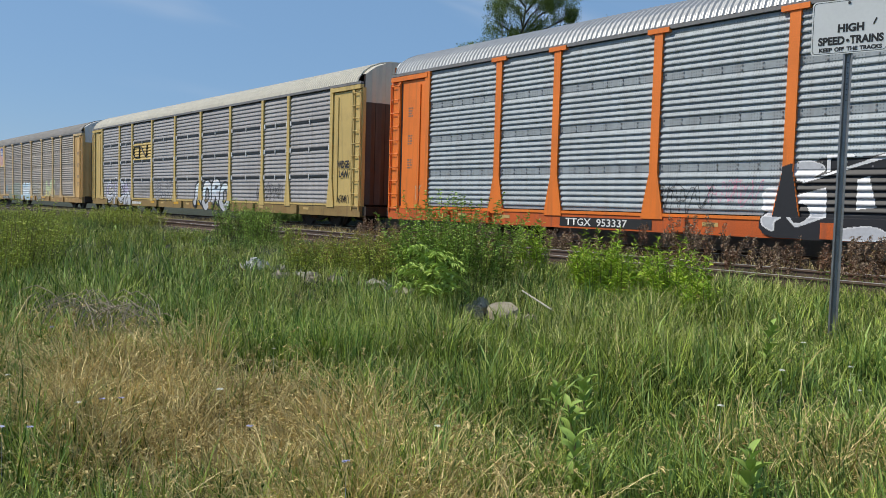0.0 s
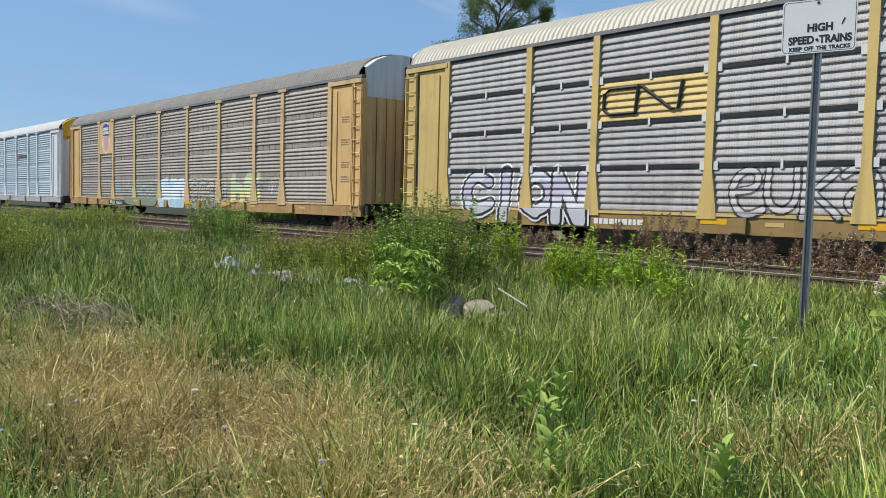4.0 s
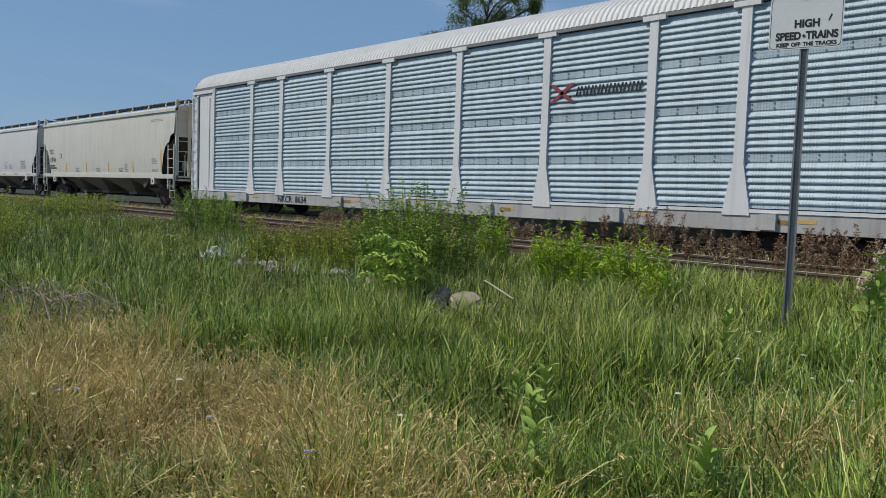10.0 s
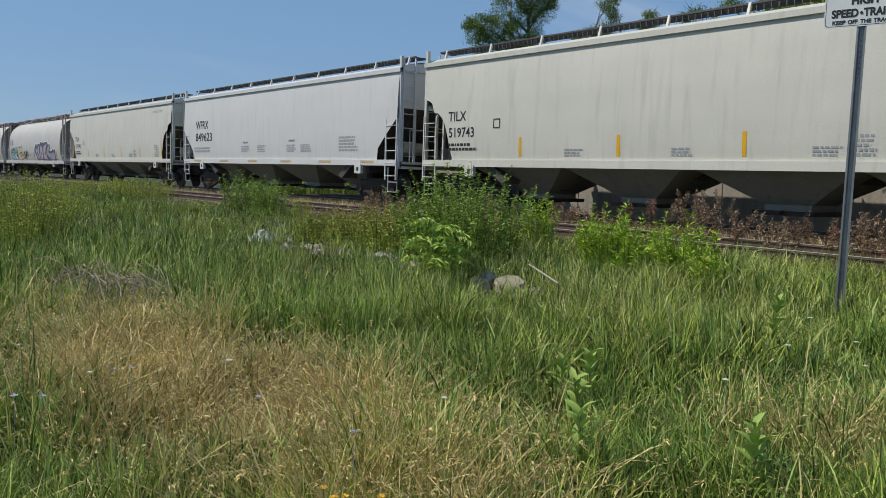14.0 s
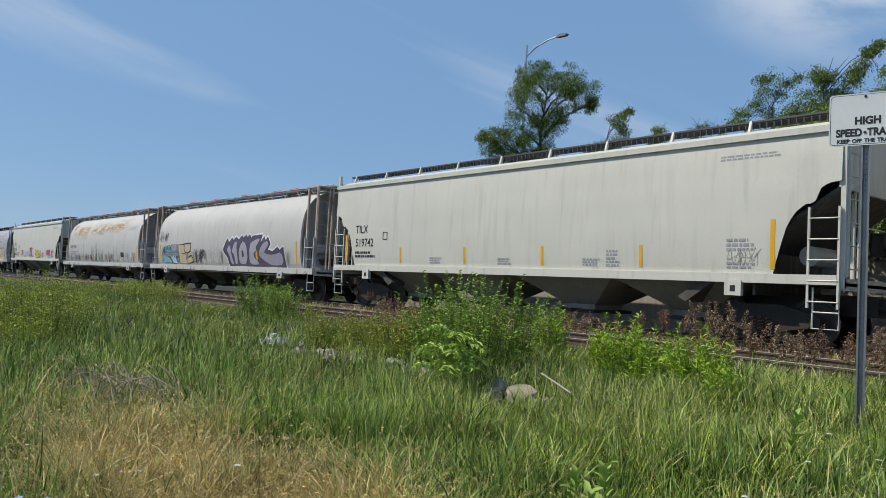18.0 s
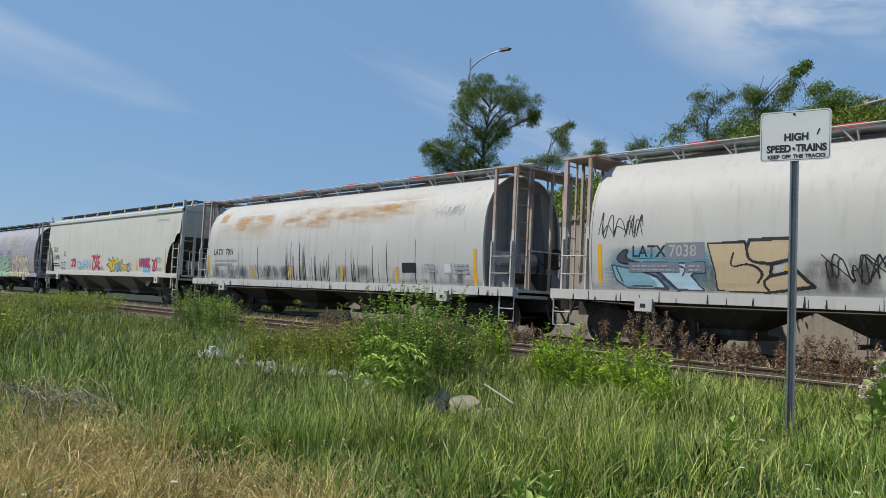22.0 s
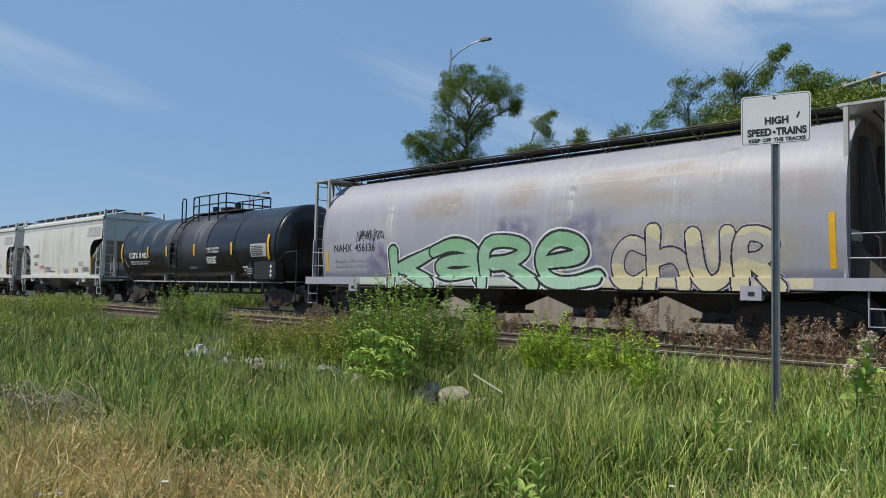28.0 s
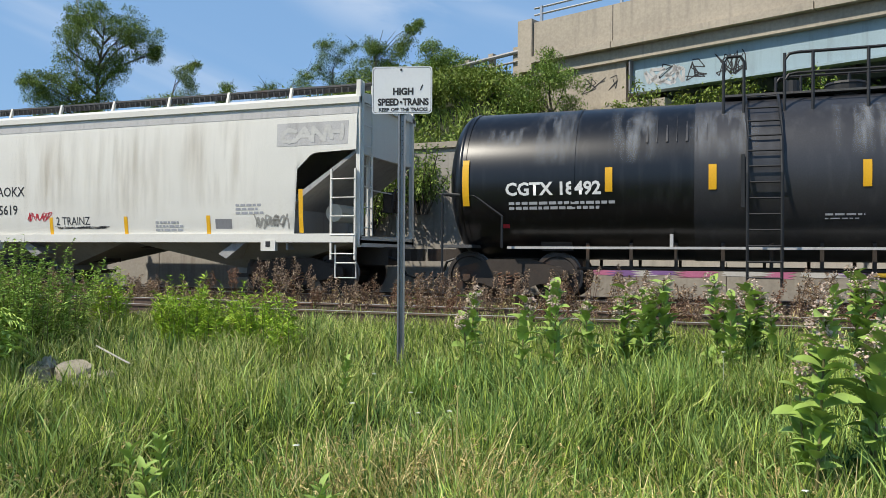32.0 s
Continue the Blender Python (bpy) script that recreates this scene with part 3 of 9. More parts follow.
BUBBLE = {
    "k": [[(0.12, 0.0), (0.14, 1.0)], [(0.92, 0.95), (0.25, 0.50)], [(0.30, 0.52), (0.95, 0.0)]],
    "a": [[(0.10, 0.80), (0.45, 1.0), (0.88, 0.80), (0.90, 0.0)], [(0.88, 0.50), (0.40, 0.55), (0.12, 0.28), (0.40, 0.02), (0.88, 0.18)]],
    "r": [[(0.15, 0.0), (0.14, 0.95), (0.60, 1.0), (0.90, 0.78), (0.62, 0.50), (0.25, 0.48)], [(0.50, 0.46), (0.95, 0.0)]],
    "e": [[(0.18, 0.50), (0.80, 0.55), (0.80, 0.88), (0.45, 1.0), (0.10, 0.65), (0.16, 0.18), (0.50, 0.0), (0.98, 0.16)]],
    "o": [[(0.50, 0.0), (0.10, 0.20), (0.08, 0.75), (0.50, 1.0), (0.92, 0.75), (0.90, 0.20), (0.50, 0.0)]],
    "c": [[(0.92, 0.80), (0.50, 1.0), (0.08, 0.65), (0.14, 0.18), (0.55, 0.0), (0.95, 0.20)]],
    "i": [[(0.50, 0.0), (0.48, 1.0)]],
    "n": [[(0.10, 0.0), (0.12, 1.0)], [(0.14, 0.95), (0.85, 0.05)], [(0.88, 0.0), (0.90, 1.0)]],
    "h": [[(0.10, 0.0), (0.12, 1.0)], [(0.12, 0.50), (0.60, 0.58), (0.88, 0.40), (0.90, 0.0)]],
    "E": [[(0.92, 1.0), (0.12, 0.96), (0.16, 0.02), (0.96, 0.06)], [(0.14, 0.5), (0.72, 0.54)]],
    "u": [[(0.10, 1.0), (0.12, 0.25), (0.50, 0.0), (0.86, 0.25), (0.90, 1.0)]],
}


def bubbles(parent, x0, x1, z0, z1, letters, fills, surf, ink, halo=None, thick=0.2, line=0.05, cell=0.015, label="", seed=1, soft=2, lap=0.25, rise=None, shadow=None):
    """Fat sprayed letters that overlap, each with its own dark outline; fills run from foot to head."""
    rng = random.Random(seed)
    pad = thick + line * 2.2
    nx, nz = int((x1 - x0) / cell), int((z1 - z0) / cell)
    gx, gz = np.meshgrid(x0 + (np.arange(nx) + 0.5) * cell, z0 + (np.arange(nz) + 0.5) * cell)
    idx = np.full(gx.shape, -1)
    n = len(letters)
    w = (x1 - x0 - 2 * pad) / (n - lap * (n - 1))
    order = []
    for i, ch in enumerate(letters):
        lo = z0 + (pad * 0.35 if rng.random() < 0.6 else pad)
        hi = z1 - pad - (rise[i] if rise else rng.uniform(0, 0.12)) * (z1 - z0)
        d = np.full(gx.shape, 9.0)
        for ln in BUBBLE[ch]:
            pts = rounded([(u + rng.uniform(-0.05, 0.05), v + rng.uniform(-0.03, 0.03)) for u, v in ln], False, soft)
            pts = [(x0 + pad + (i * (1 - lap) + 0.04 + 0.92 * u) * w, lo + v * (hi - lo)) for u, v in pts]
            for (ax, az), (cx, cz) in zip(pts, pts[1:]):
                dx, dz = cx - ax, cz - az
                s = np.clip(((gx - ax) * dx + (gz - az) * dz) / (dx * dx + dz * dz + 1e-9), 0, 1)
                d = np.minimum(d, np.hypot(gx - ax - s * dx, gz - az - s * dz))
        order.append(d * (1 + 0.10 * np.sin(gx * 2.1 + gz * 3.3 + seed)))
    nf = len(fills)
    cast = [np.roll(np.roll(d, shadow[0], 1), shadow[1], 0) for d in order] if shadow else []
    if halo:
        for d in order + cast:
            idx[(d < thick + line * 1.7) & (idx < 0)] = nf + 1
    for d in cast:
        idx[d < thick + line] = nf
    v = (gz - z0) / (z1 - z0) + 0.06 * np.sin(gx * 2.7 + seed) + 0.03 * np.sin(gx * 11 + gz * 7)
    for d in order:
        idx[d < thick + line] = nf
        for k in range(nf):
            idx[(d < thick) & (v >= (fills[k - 1][0] if k else -9)) & (v < fills[k][0])] = k
    jj, ii = np.nonzero(idx >= 0)
    key, verts, faces = {}, [], []
    ramp = [surf(z0 + j * cell) - 0.006 for j in range(nz + 1)]
    def vid(i, j):
        if (i, j) not in key:
            key[(i, j)] = len(verts)
            verts.append((x0 + i * cell, ramp[j], z0 + j * cell))
        return key[(i, j)]
    tone, runs = [], []
    for j, i in zip(jj.tolist(), ii.tolist()):
        if runs and runs[-1][0] == j and runs[-1][2] == i and tone[-1] == idx[j, i]:
            runs[-1][2] = i + 1
        else:
            runs.append([j, i, i + 1]), tone.append(int(idx[j, i]))
    for j, i, e in runs:
        faces.append((vid(i, j), vid(e, j), vid(e, j + 1), vid(i, j + 1)))
    m = bpy.data.meshes.new("sprayed_piece")
    m.from_pydata(verts, [], faces)
    for mt in [q for _, q in fills] + [ink] + ([halo] if halo else []):
        m.materials.append(mt)
    m.polygons.foreach_set("material_index", np.array(tone, dtype=np.int32))
    m.update()
    return part("sprayed_piece", m, None, parent, label)


def scribble(parent, x0, x1, z0, z1, material, surf, seed, r=0.018, n=14, name="sprayed_tag", label=""):
    """A thin sprayed tag: one looping handwritten line and a slash or two."""
    rng, g = random.Random(seed), Geo()
    loops = max(3, int((x1 - x0) / (0.30 * (z1 - z0) + 0.03)))
    pts = []
    lean = rng.uniform(-0.2, 0.3)
    for k in range(loops * 4):
        top = (k % 4) in (1, 2)
        u = k / (loops * 4 - 1)
        q = rng.uniform(0.55, 1.0) if top else rng.uniform(0.0, 0.3)
        x = x0 + (x1 - x0) * u + rng.uniform(-0.28, 0.28) * (x1 - x0) / loops + lean * (q - 0.5) * (z1 - z0)
        pts.append((min(x1, max(x0, x)), z0 + q * (z1 - z0)))
    again = [(x + rng.uniform(-0.12, 0.12), max(z0, min(z1, z + rng.uniform(-0.35, 0.35) * (z1 - z0)))) for x, z in pts[1:-1:2]]
    lines = [pts, again]
    for _ in range(2 + loops // 2):
        x = rng.uniform(x0, x1)
        lines.append([(x, z0 + rng.uniform(0, 0.3) * (z1 - z0)), (x + rng.uniform(-0.1, 0.3), z1), (x + rng.uniform(0.0, 0.5) * (z1 - z0), z0 + rng.uniform(0.4, 0.8) * (z1 - z0))])
    for ln in lines:
        ln = rounded(ln, False, 3)
        rows = []
        for i, (px, pz) in enumerate(ln):
            ax, az = ln[max(0, i - 1)]
            cx, cz = ln[min(len(ln) - 1, i + 1)]
            ux, uz = cx - ax, cz - az
            q = r * 0.55 / (math.hypot(ux, uz) + 1e-6)
            za, zb = pz + ux * q, pz - ux * q
            rows.append([(px - uz * q, surf(za) - 0.007, za), (px + uz * q, surf(zb) - 0.007, zb)])
        g.grid(rows)
    return part(name, g, material, parent, label)


M_PALE = mat("pale_concrete_edge", (0.52, 0.49, 0.44), 0.85, var=0.15, scale=1.0, streak=0.3)
M_SPRAY = [mat("wall_spray_pink", (0.55, 0.18, 0.34), 0.7), mat("wall_spray_purple", (0.25, 0.14, 0.38), 0.7), mat("wall_spray_yellow", (0.65, 0.45, 0.05), 0.7), mat("wall_spray_white", (0.6, 0.6, 0.6), 0.7)]

# ---- ground, tracks, wall, bank ----
RAIL = 0.77            # top of the rails
TRACK_Y = 15.65        # centre line of the train's track
NEAR_Y = 11.40         # centre line of the empty track
WALL_Y = 19.5


def lerp(v, xs, ys):
    return float(np.interp(v, xs, ys))


def smooth(t):
    t = min(1.0, max(0.0, t))
    return t * t * (3 - 2 * t)


def wall_top(x):
    return lerp(x, [-60, -40, -26, -24, -12, 0, 30], [0.6, 0.6, 1.2, 3.6, 4.45, 4.6, 4.6])


def ground_z(x, y):
    z = lerp(y, [-60, 1.2, 4.0, 7.6, 9.2, 9.8, 10.1, 17.2, 18.2], [0, 0, 0.16, 0.43, 0.48, 0.50, 0.58, 0.58, 0.50])
    if y > WALL_Y + 0.2:
        crest_y = 26 - 0.24 * (x + 6)
        crest = lerp(x, [-70, -50, -38, -30, -24, -18, -12, -7, -4, 30], [0.8, 1.2, 2.6, 4.4, 6.2, 7.2, 7.7, 7.8, 5.2, 5.2])
        base = max(0.5, wall_top(x) - 0.25)
        z = base + (crest - base) * smooth((y - WALL_Y - 0.2) / max(2.0, crest_y - WALL_Y - 0.2))
        z = z + (0.4 - z) * smooth((y - crest_y - 14) / 14)
    z += 0.04 * noise.noise((x * 0.6, y * 0.6, 0)) * (1 if y < 9 else 0.3)
    return z


def spread(a, b, step, far, reach):
    inner = list(np.arange(a, b + 1e-6, step))
    out = [a - far * 1.6 ** k for k in range(reach)][::-1] + inner + [b + far * 1.6 ** k for k in range(reach)]
    return out


gx = spread(-62, 20, 0.8, 6, 12)
gy = spread(-4, 44, 0.4, 4, 13)
geo = Geo().grid([[(x, y, ground_z(x, y)) for x in gx] for y in gy])
ground = new("ground", geo.mesh("ground", M_GROUND, True))
tagged(ground, "uneven field rising to the tracks under tall grass", "ground", kind="structure")


def rail_profile(y):
    z = RAIL
    return [(y - 0.07, z - 0.17), (y + 0.07, z - 0.17), (y + 0.07, z - 0.155), (y + 0.012, z - 0.13), (y + 0.012, z - 0.045),
            (y + 0.036, z - 0.03), (y + 0.036, z - 0.004), (y - 0.036, z - 0.004), (y - 0.036, z - 0.03), (y - 0.012, z - 0.045),
            (y - 0.012, z - 0.13), (y - 0.07, z - 0.155)]


def railway_track(cy, label, shiny):
    tr = thing("railway_track", label, "railway track", "tracks of the line", "structure")
    for s in (-0.7175 - 0.036, 0.7175 + 0.036):
        r = part("rail", Geo().prism(rail_profile(cy + s), "x", -320, 120), M_RAIL, tr)
        part("running_face", Geo().box(-320, 120, cy + s - 0.03, cy + s + 0.03, RAIL - 0.003, RAIL), M_RAILTOP, r, "worn bright running face")
    tie = Geo().box(-0.115, 0.115, -1.3, 1.3, -0.12, 0, 0.02).mesh("sleeper", M_TIE)
    rng = random.Random(5)
    for i in range(130):
        o = part("sleeper", tie, None, tr, at=(-56 + i * 0.53 + rng.uniform(-0.03, 0.03), cy + rng.uniform(-0.05, 0.05), RAIL - 0.172))
        o.rotation_euler = (0, 0, rng.uniform(-0.02, 0.02))
    return tr


railway_track(NEAR_Y, "empty weed-grown railway track with rusty rails", False)
railway_track(TRACK_Y, "railway track on grey ballast under the train", True)

# ballast stones on both beds
rs = np.random.RandomState(3)
nst = 16000
px, py = rs.uniform(-58, 10, nst), rs.uniform(9.7, 17.6, nst)
keep = np.ones(nst, bool)
for cy in (NEAR_Y, TRACK_Y):
    for s in (-0.753, 0.753):
        keep &= np.abs(py - cy - s) > 0.10
px, py = px[keep], py[keep]
octa = np.array([(1, 0, 0), (-1, 0, 0), (0, 1, 0), (0, -1, 0), (0, 0, 1), (0, 0, -1)], float)
octf = np.array([(0, 2, 4), (2, 1, 4), (1, 3, 4), (3, 0, 4), (2, 0, 5), (1, 2, 5), (3, 1, 5), (0, 3, 5)])
size = rs.uniform(0.03, 0.07, (len(px), 1, 1))
vv = octa[None] * size * rs.uniform(0.6, 1.3, (len(px), 6, 3))
vv[:, :, 0] += px[:, None]
vv[:, :, 1] += py[:, None]
vv[:, :, 2] += np.interp(py, [9.7, 10.1, 17.2, 17.6], [0.52, 0.59, 0.59, 0.55])[:, None]
ff = (octf[None] + 6 * np.arange(len(px))[:, None, None]).reshape(-1, 3)
tagged(new("ballast", cloud_mesh("ballast", vv.reshape(-1, 3), ff, M_BALLAST)), "grey crushed-stone ballast round the sleepers", "ballast", kind="stuff")

# retaining wall behind the tracks, cast in bays
wall = thing("wall_north", "stained tan concrete retaining wall behind the tracks", "retaining wall", kind="structure")
for i, xa in enumerate(np.arange(-26, 24, 5.0)):
    za, zb = wall_top(xa + 0.02), wall_top(xa + 4.98)
    part("wall_bay", Geo().prism([(xa + 0.015, 0.2), (xa + 4.985, 0.2), (xa + 4.985, zb), (xa + 0.015, za)], "y", WALL_Y, WALL_Y + 0.4), M_CONC_TAN, wall)
    part("coping", Geo().prism([(xa + 0.015, za - 0.02), (xa + 4.985, zb - 0.02), (xa + 4.985, zb + 0.14), (xa + 0.015, za + 0.14)], "y", WALL_Y - 0.08, WALL_Y + 0.45), M_CONC, wall)
plinth = thing("wall_plinth", "tan concrete plinth of the wall with a pale top edge", "low wall", kind="structure")
for i, xa in enumerate(np.arange(-3.6, 20, 4.0)):
    b = part("plinth_block", Geo().box(xa + 0.01, xa + 3.99, 19.05, WALL_Y - 0.01, 0.2, 1.38), M_CONC_TAN, plinth)
    part("plinth_edge", Geo().box(xa + 0.01, xa + 3.99, 19.0, WALL_Y - 0.005, 1.385, 1.52), M_PALE, b)


def wall_spray(x0, x1, z0, z1, colours, seed):
    """Sprayed colour bands on the plinth."""
    rng = random.Random(seed)
    for k in range(int((x1 - x0) / 0.5)):
        x, m = x0 + 0.5 * k + rng.uniform(-0.2, 0.2), rng.choice(colours)
        g = Geo()
        za, zb = z0 + rng.uniform(0, 0.3) * (z1 - z0), z1 - rng.uniform(0, 0.3) * (z1 - z0)
        g.grid([[(x + 0.15 * math.sin(3 * u + k), 19.044 - 0.001 * (k % 3), za + (zb - za) * u / 6), (x + 0.55 + 0.15 * math.sin(3 * u + k), 19.044 - 0.001 * (k % 3), za + (zb - za) * u / 6)] for u in range(7)])
        part("sprayed_band", g, m, plinth)


# ---- road bridge ----
BR_A, BR_DIR = Vector((-6.2, 25.9, 0)), Vector((10.6, -4.2, 0)).normalized()
BR_N = Vector((-BR_DIR.y, BR_DIR.x, 0))


def bridge_place(u, w, z):
    p = BR_A + BR_DIR * u + BR_N * w
    return (p.x, p.y, z)


def bridge_box(u0, u1, w0, w1, z0, z1, dz=0.0):
    g = Geo()
    g.quad_strip([[bridge_place(u, w, z) for u, w, z in ((u0, w0, za), (u1, w0, za + dz), (u1, w1, za + dz), (u0, w1, za))] for za in (z0, z1)])
    return g


bridge = thing("road_bridge", "weathered concrete road bridge with pale blue steel girders", "bridge", kind="structure")
part("end_post", bridge_box(-0.02, 0.55, -0.1, 0.45, 7.9, 9.68), M_CONC, bridge)
for k, (ua, ub) in enumerate(((0.57, 3.55), (3.58, 9.5), (9.53, 15.5), (15.53, 22))):
    pa = part("parapet", bridge_box(ua, ub, 0, 0.3, 8.35, 9.55), M_CONC, bridge)
    part("parapet_ledge", bridge_box(ua, ub, -0.16, 0.36, 8.15, 8.36), M_CONC, pa)
part("deck", bridge_box(-0.3, 22, 0.1, 11, 7.75, 8.14), M_CONC, bridge)
part("abutment", bridge_box(-0.2, 3.9, 0.25, 9, 4.8, 7.76), M_CONC, bridge, "grey concrete abutment with scrawled tags")
part("bearing_shelf", bridge_box(3.0, 5.4, -0.2, 9, 4.8, 6.35), M_CONC, bridge)
part("girder", bridge_box(4.1, 22, 0.35, 0.42, 6.75, 7.74), M_GIRDER, bridge)
part("girder_flange", bridge_box(4.1, 22, 0.2, 0.6, 6.70, 6.76), M_GIRDER, bridge)
part("girder_end_plate", bridge_box(4.04, 4.09, 0.15, 0.6, 6.7, 7.74), M_BULK, bridge)
for w in (2.8, 5.2):
    part("girder", bridge_box(4.1, 22, w, w + 0.08, 6.75, 7.74), M_GIRDER, bridge)
for k in range(8):
    part("cross_brace", bridge_box(5.5 + 2.2 * k, 5.62 + 2.2 * k, 0.43, 8, 7.0, 7.12), M_BULK, bridge)
part("pier_cap", bridge_box(13, 14.2, -0.1, 9, 5.6, 6.68), M_CONC, bridge)
for z in (9.85, 10.08):
    part("handrail", Geo().tube([bridge_place(0.5, 0.15, z), bridge_place(22, 0.15, z)], 0.035), M_ALU, bridge)
for k in range(8):
    part("rail_post", bridge_box(0.75 + 3.0 * k, 0.83 + 3.0 * k, 0.1, 0.2, 9.5, 10.12), M_ALU, bridge)
guard = thing("guard_rail", "grey steel guard rail on wooden posts above the bank", "guard rail", kind="structure")
for k in range(5):
    part("post", bridge_box(-0.5 - 1.1 * k, -0.3 - 1.1 * k, 0.3, 0.5, 7.2 - 0.1 * k, 8.95 - 0.05 * k), M_TIE if k > 2 else M_CONC, guard)
part("beam", Geo().tube([bridge_place(-0.2, 0.24, 8.75), bridge_place(-8, 0.24, 8.45)], 0.075, 8), M_GALV, guard)
part("beam", Geo().tube([bridge_place(-0.2, 0.24, 8.42), bridge_place(-8, 0.24, 8.12)], 0.04, 8), M_GALV, guard)


def bridge_tag(u0, u1, z0, z1, w, material, seed, r=0.03):
    rng, g = random.Random(seed), Geo()
    for _ in range(int((u1 - u0) * 2.5)):
        c = rng.uniform(u0, u1)
        pts = [(min(u1, max(u0, c + rng.uniform(-0.35, 0.35))), rng.uniform(z0, z1)) for _ in range(8)]
        for (a, b), (c2, d) in zip(pts, pts[1:]):
            q = r / (math.hypot(c2 - a, d - b) + 1e-6)
            g.grid([[bridge_place(a - (d - b) * q, w, b + (c2 - a) * q), bridge_place(a + (d - b) * q, w, b - (c2 - a) * q)],
                    [bridge_place(c2 - (d - b) * q, w, d + (c2 - a) * q), bridge_place(c2 + (d - b) * q, w, d - (c2 - a) * q)]])
    part("sprayed_tag", g, material, bridge)


bridge_tag(2.3, 3.6, 6.9, 7.4, 0.24, M_INKB, 3, 0.012)
bridge_tag(4.4, 7.6, 6.85, 7.55, 0.345, M_INKB, 4, 0.016)
bridge_tag(4.5, 6.0, 6.85, 7.4, 0.34, M_SILLW, 5, 0.05)

wall_spray(-3.2, 5.5, 1.12, 1.36, M_SPRAY, 3)

# ---- street lamps on the approach road ----
def street_lamp(x, y, top, arm, label):
    z0 = ground_z(x, y)
    lamp = thing("street_lamp", label, "street lamp", "street lamps on the road", at=(x, y, z0))
    h = top - z0
    part("pole", Geo().tube([(0, 0, 0), (0, 0, h)], [0.16, 0.09], 10), M_ALU, lamp)
    a = part("arm", Geo().tube([(0, 0, h - 1.0), (arm * 0.3, 0, h - 0.4), (arm * 0.7, -0.0, h - 0.05), (arm, 0, h)], 0.055, 8), M_ALU, lamp)
    part("lamp_head", Geo().prism([(arm - 0.1, h - 0.08), (arm + 0.9, h - 0.14), (arm + 1.0, h + 0.0), (arm + 0.6, h + 0.12), (arm, h + 0.1)], "y", -0.18, 0.18), M_BULK, lamp, "flat grey lamp head")
    return lamp


street_lamp(-46.2, 46.4, 22.6, 3.6, "tall galvanised street lamp with one curved arm behind the tree")
street_lamp(-78, 46, 12.2, 3.0, "far galvanised street lamp with one arm")

# ---- warning sign ----
sign = thing("warning_sign", "white metal trackside warning sign on a galvanised channel post", "sign", at=(-3.015, 7.6, ground_z(-3.03, 7.6) - 0.02))
sign.rotation_euler = (0, 0, radians(14))
post_top = 3.2
prof = [(-0.040, 0.0), (-0.024, 0.0), (-0.014, 0.034), (0.014, 0.034), (0.024, 0.0), (0.040, 0.0), (0.040, 0.004), (0.027, 0.004), (0.017, 0.039), (-0.017, 0.039), (-0.027, 0.004), (-0.040, 0.004)]
pst = part("post", Geo().prism(prof, "z", 0, post_top), M_GALV, sign)
hole = Geo().tube([(0, 0.0335, 0), (0, 0.0325, 0)], 0.006, 8).mesh("hole", M_BLACK)
for k in range(8):
    part("hole", hole, None, pst, at=(0, 0, 2.62 - 0.05 * k))
plate_w, plate_h, c = 0.64, 0.50, 0.035
zc = 3.37 - ground_z(-3.03, 7.6) + 0.02
loop = []
for cx, cz, a0 in ((1, 1, 0), (-1, 1, 90), (-1, -1, 180), (1, -1, 270)):
    for k in range(5):
        a = radians(a0 + 22.5 * k)
        loop.append((cx * (plate_w / 2 - c) + c * math.cos(a), zc + cz * (plate_h / 2 - c) + c * math.sin(a)))
plate = part("sign_plate", Geo().prism(loop, "y", -0.008, -0.004), M_SIGN, sign, "white plate with black lettering")
plate.rotation_euler = (0, 0, 0)
inner = [(p[0] * 0.965, zc + (p[1] - zc) * 0.955) for p in loop]
edge = Geo()
edge.quad_strip([[(p[0], -0.0095, p[1]) for p in inner], [(p[0] * 0.988, -0.0095, zc + (p[1] - zc) * 0.985) for p in inner]], caps=False)
part("border_line", edge, M_INKB, plate)


def sign_text(body, size, x0, x1, zz, bold):
    """One word, set to the width from x0 to x1."""
    cu = bpy.data.curves.new("lettering", "FONT")
    cu.body, cu.size, cu.offset = body, size, bold
    tmp = bpy.data.objects.new("lettering", cu)
    scene.collection.objects.link(tmp)
    m = bpy.data.meshes.new_from_object(tmp.evaluated_get(bpy.context.evaluated_depsgraph_get()))
    bpy.data.objects.remove(tmp)
    lo, hi = min(v.co.x for v in m.vertices), max(v.co.x for v in m.vertices)
    for v in m.vertices:
        v.co = (x0 + (v.co.x - lo) / (hi - lo) * (x1 - x0), -0.0105, zz + v.co.y)
    m.materials.clear()
    m.materials.append(M_INKB)
    part("lettering", m, None, plate)


for row in (("HIGH", 0.098, -0.097, 0.121, -0.046, 0.0045), ("SPEED", 0.098, -0.258, -0.035, -0.158, 0.0045), ("TRAINS", 0.098, 0.008, 0.283, -0.158, 0.0045),
            ("KEEP", 0.050, -0.247, -0.136, -0.222, 0.0022), ("OFF", 0.050, -0.117, -0.036, -0.222, 0.0022), ("THE", 0.050, -0.016, 0.075, -0.222, 0.0022), ("TRACKS", 0.050, 0.091, 0.273, -0.222, 0.0022)):
    sign_text(*row[:4], zc + row[4], row[5])
bolt = Geo().tube([(0, -0.014, 0), (0, -0.004, 0)], 0.013, 8).mesh("bolt", M_INKB)
for dz in (0.215, -0.128):
    part("bolt", bolt, None, plate, at=(-0.01, 0, zc + dz))
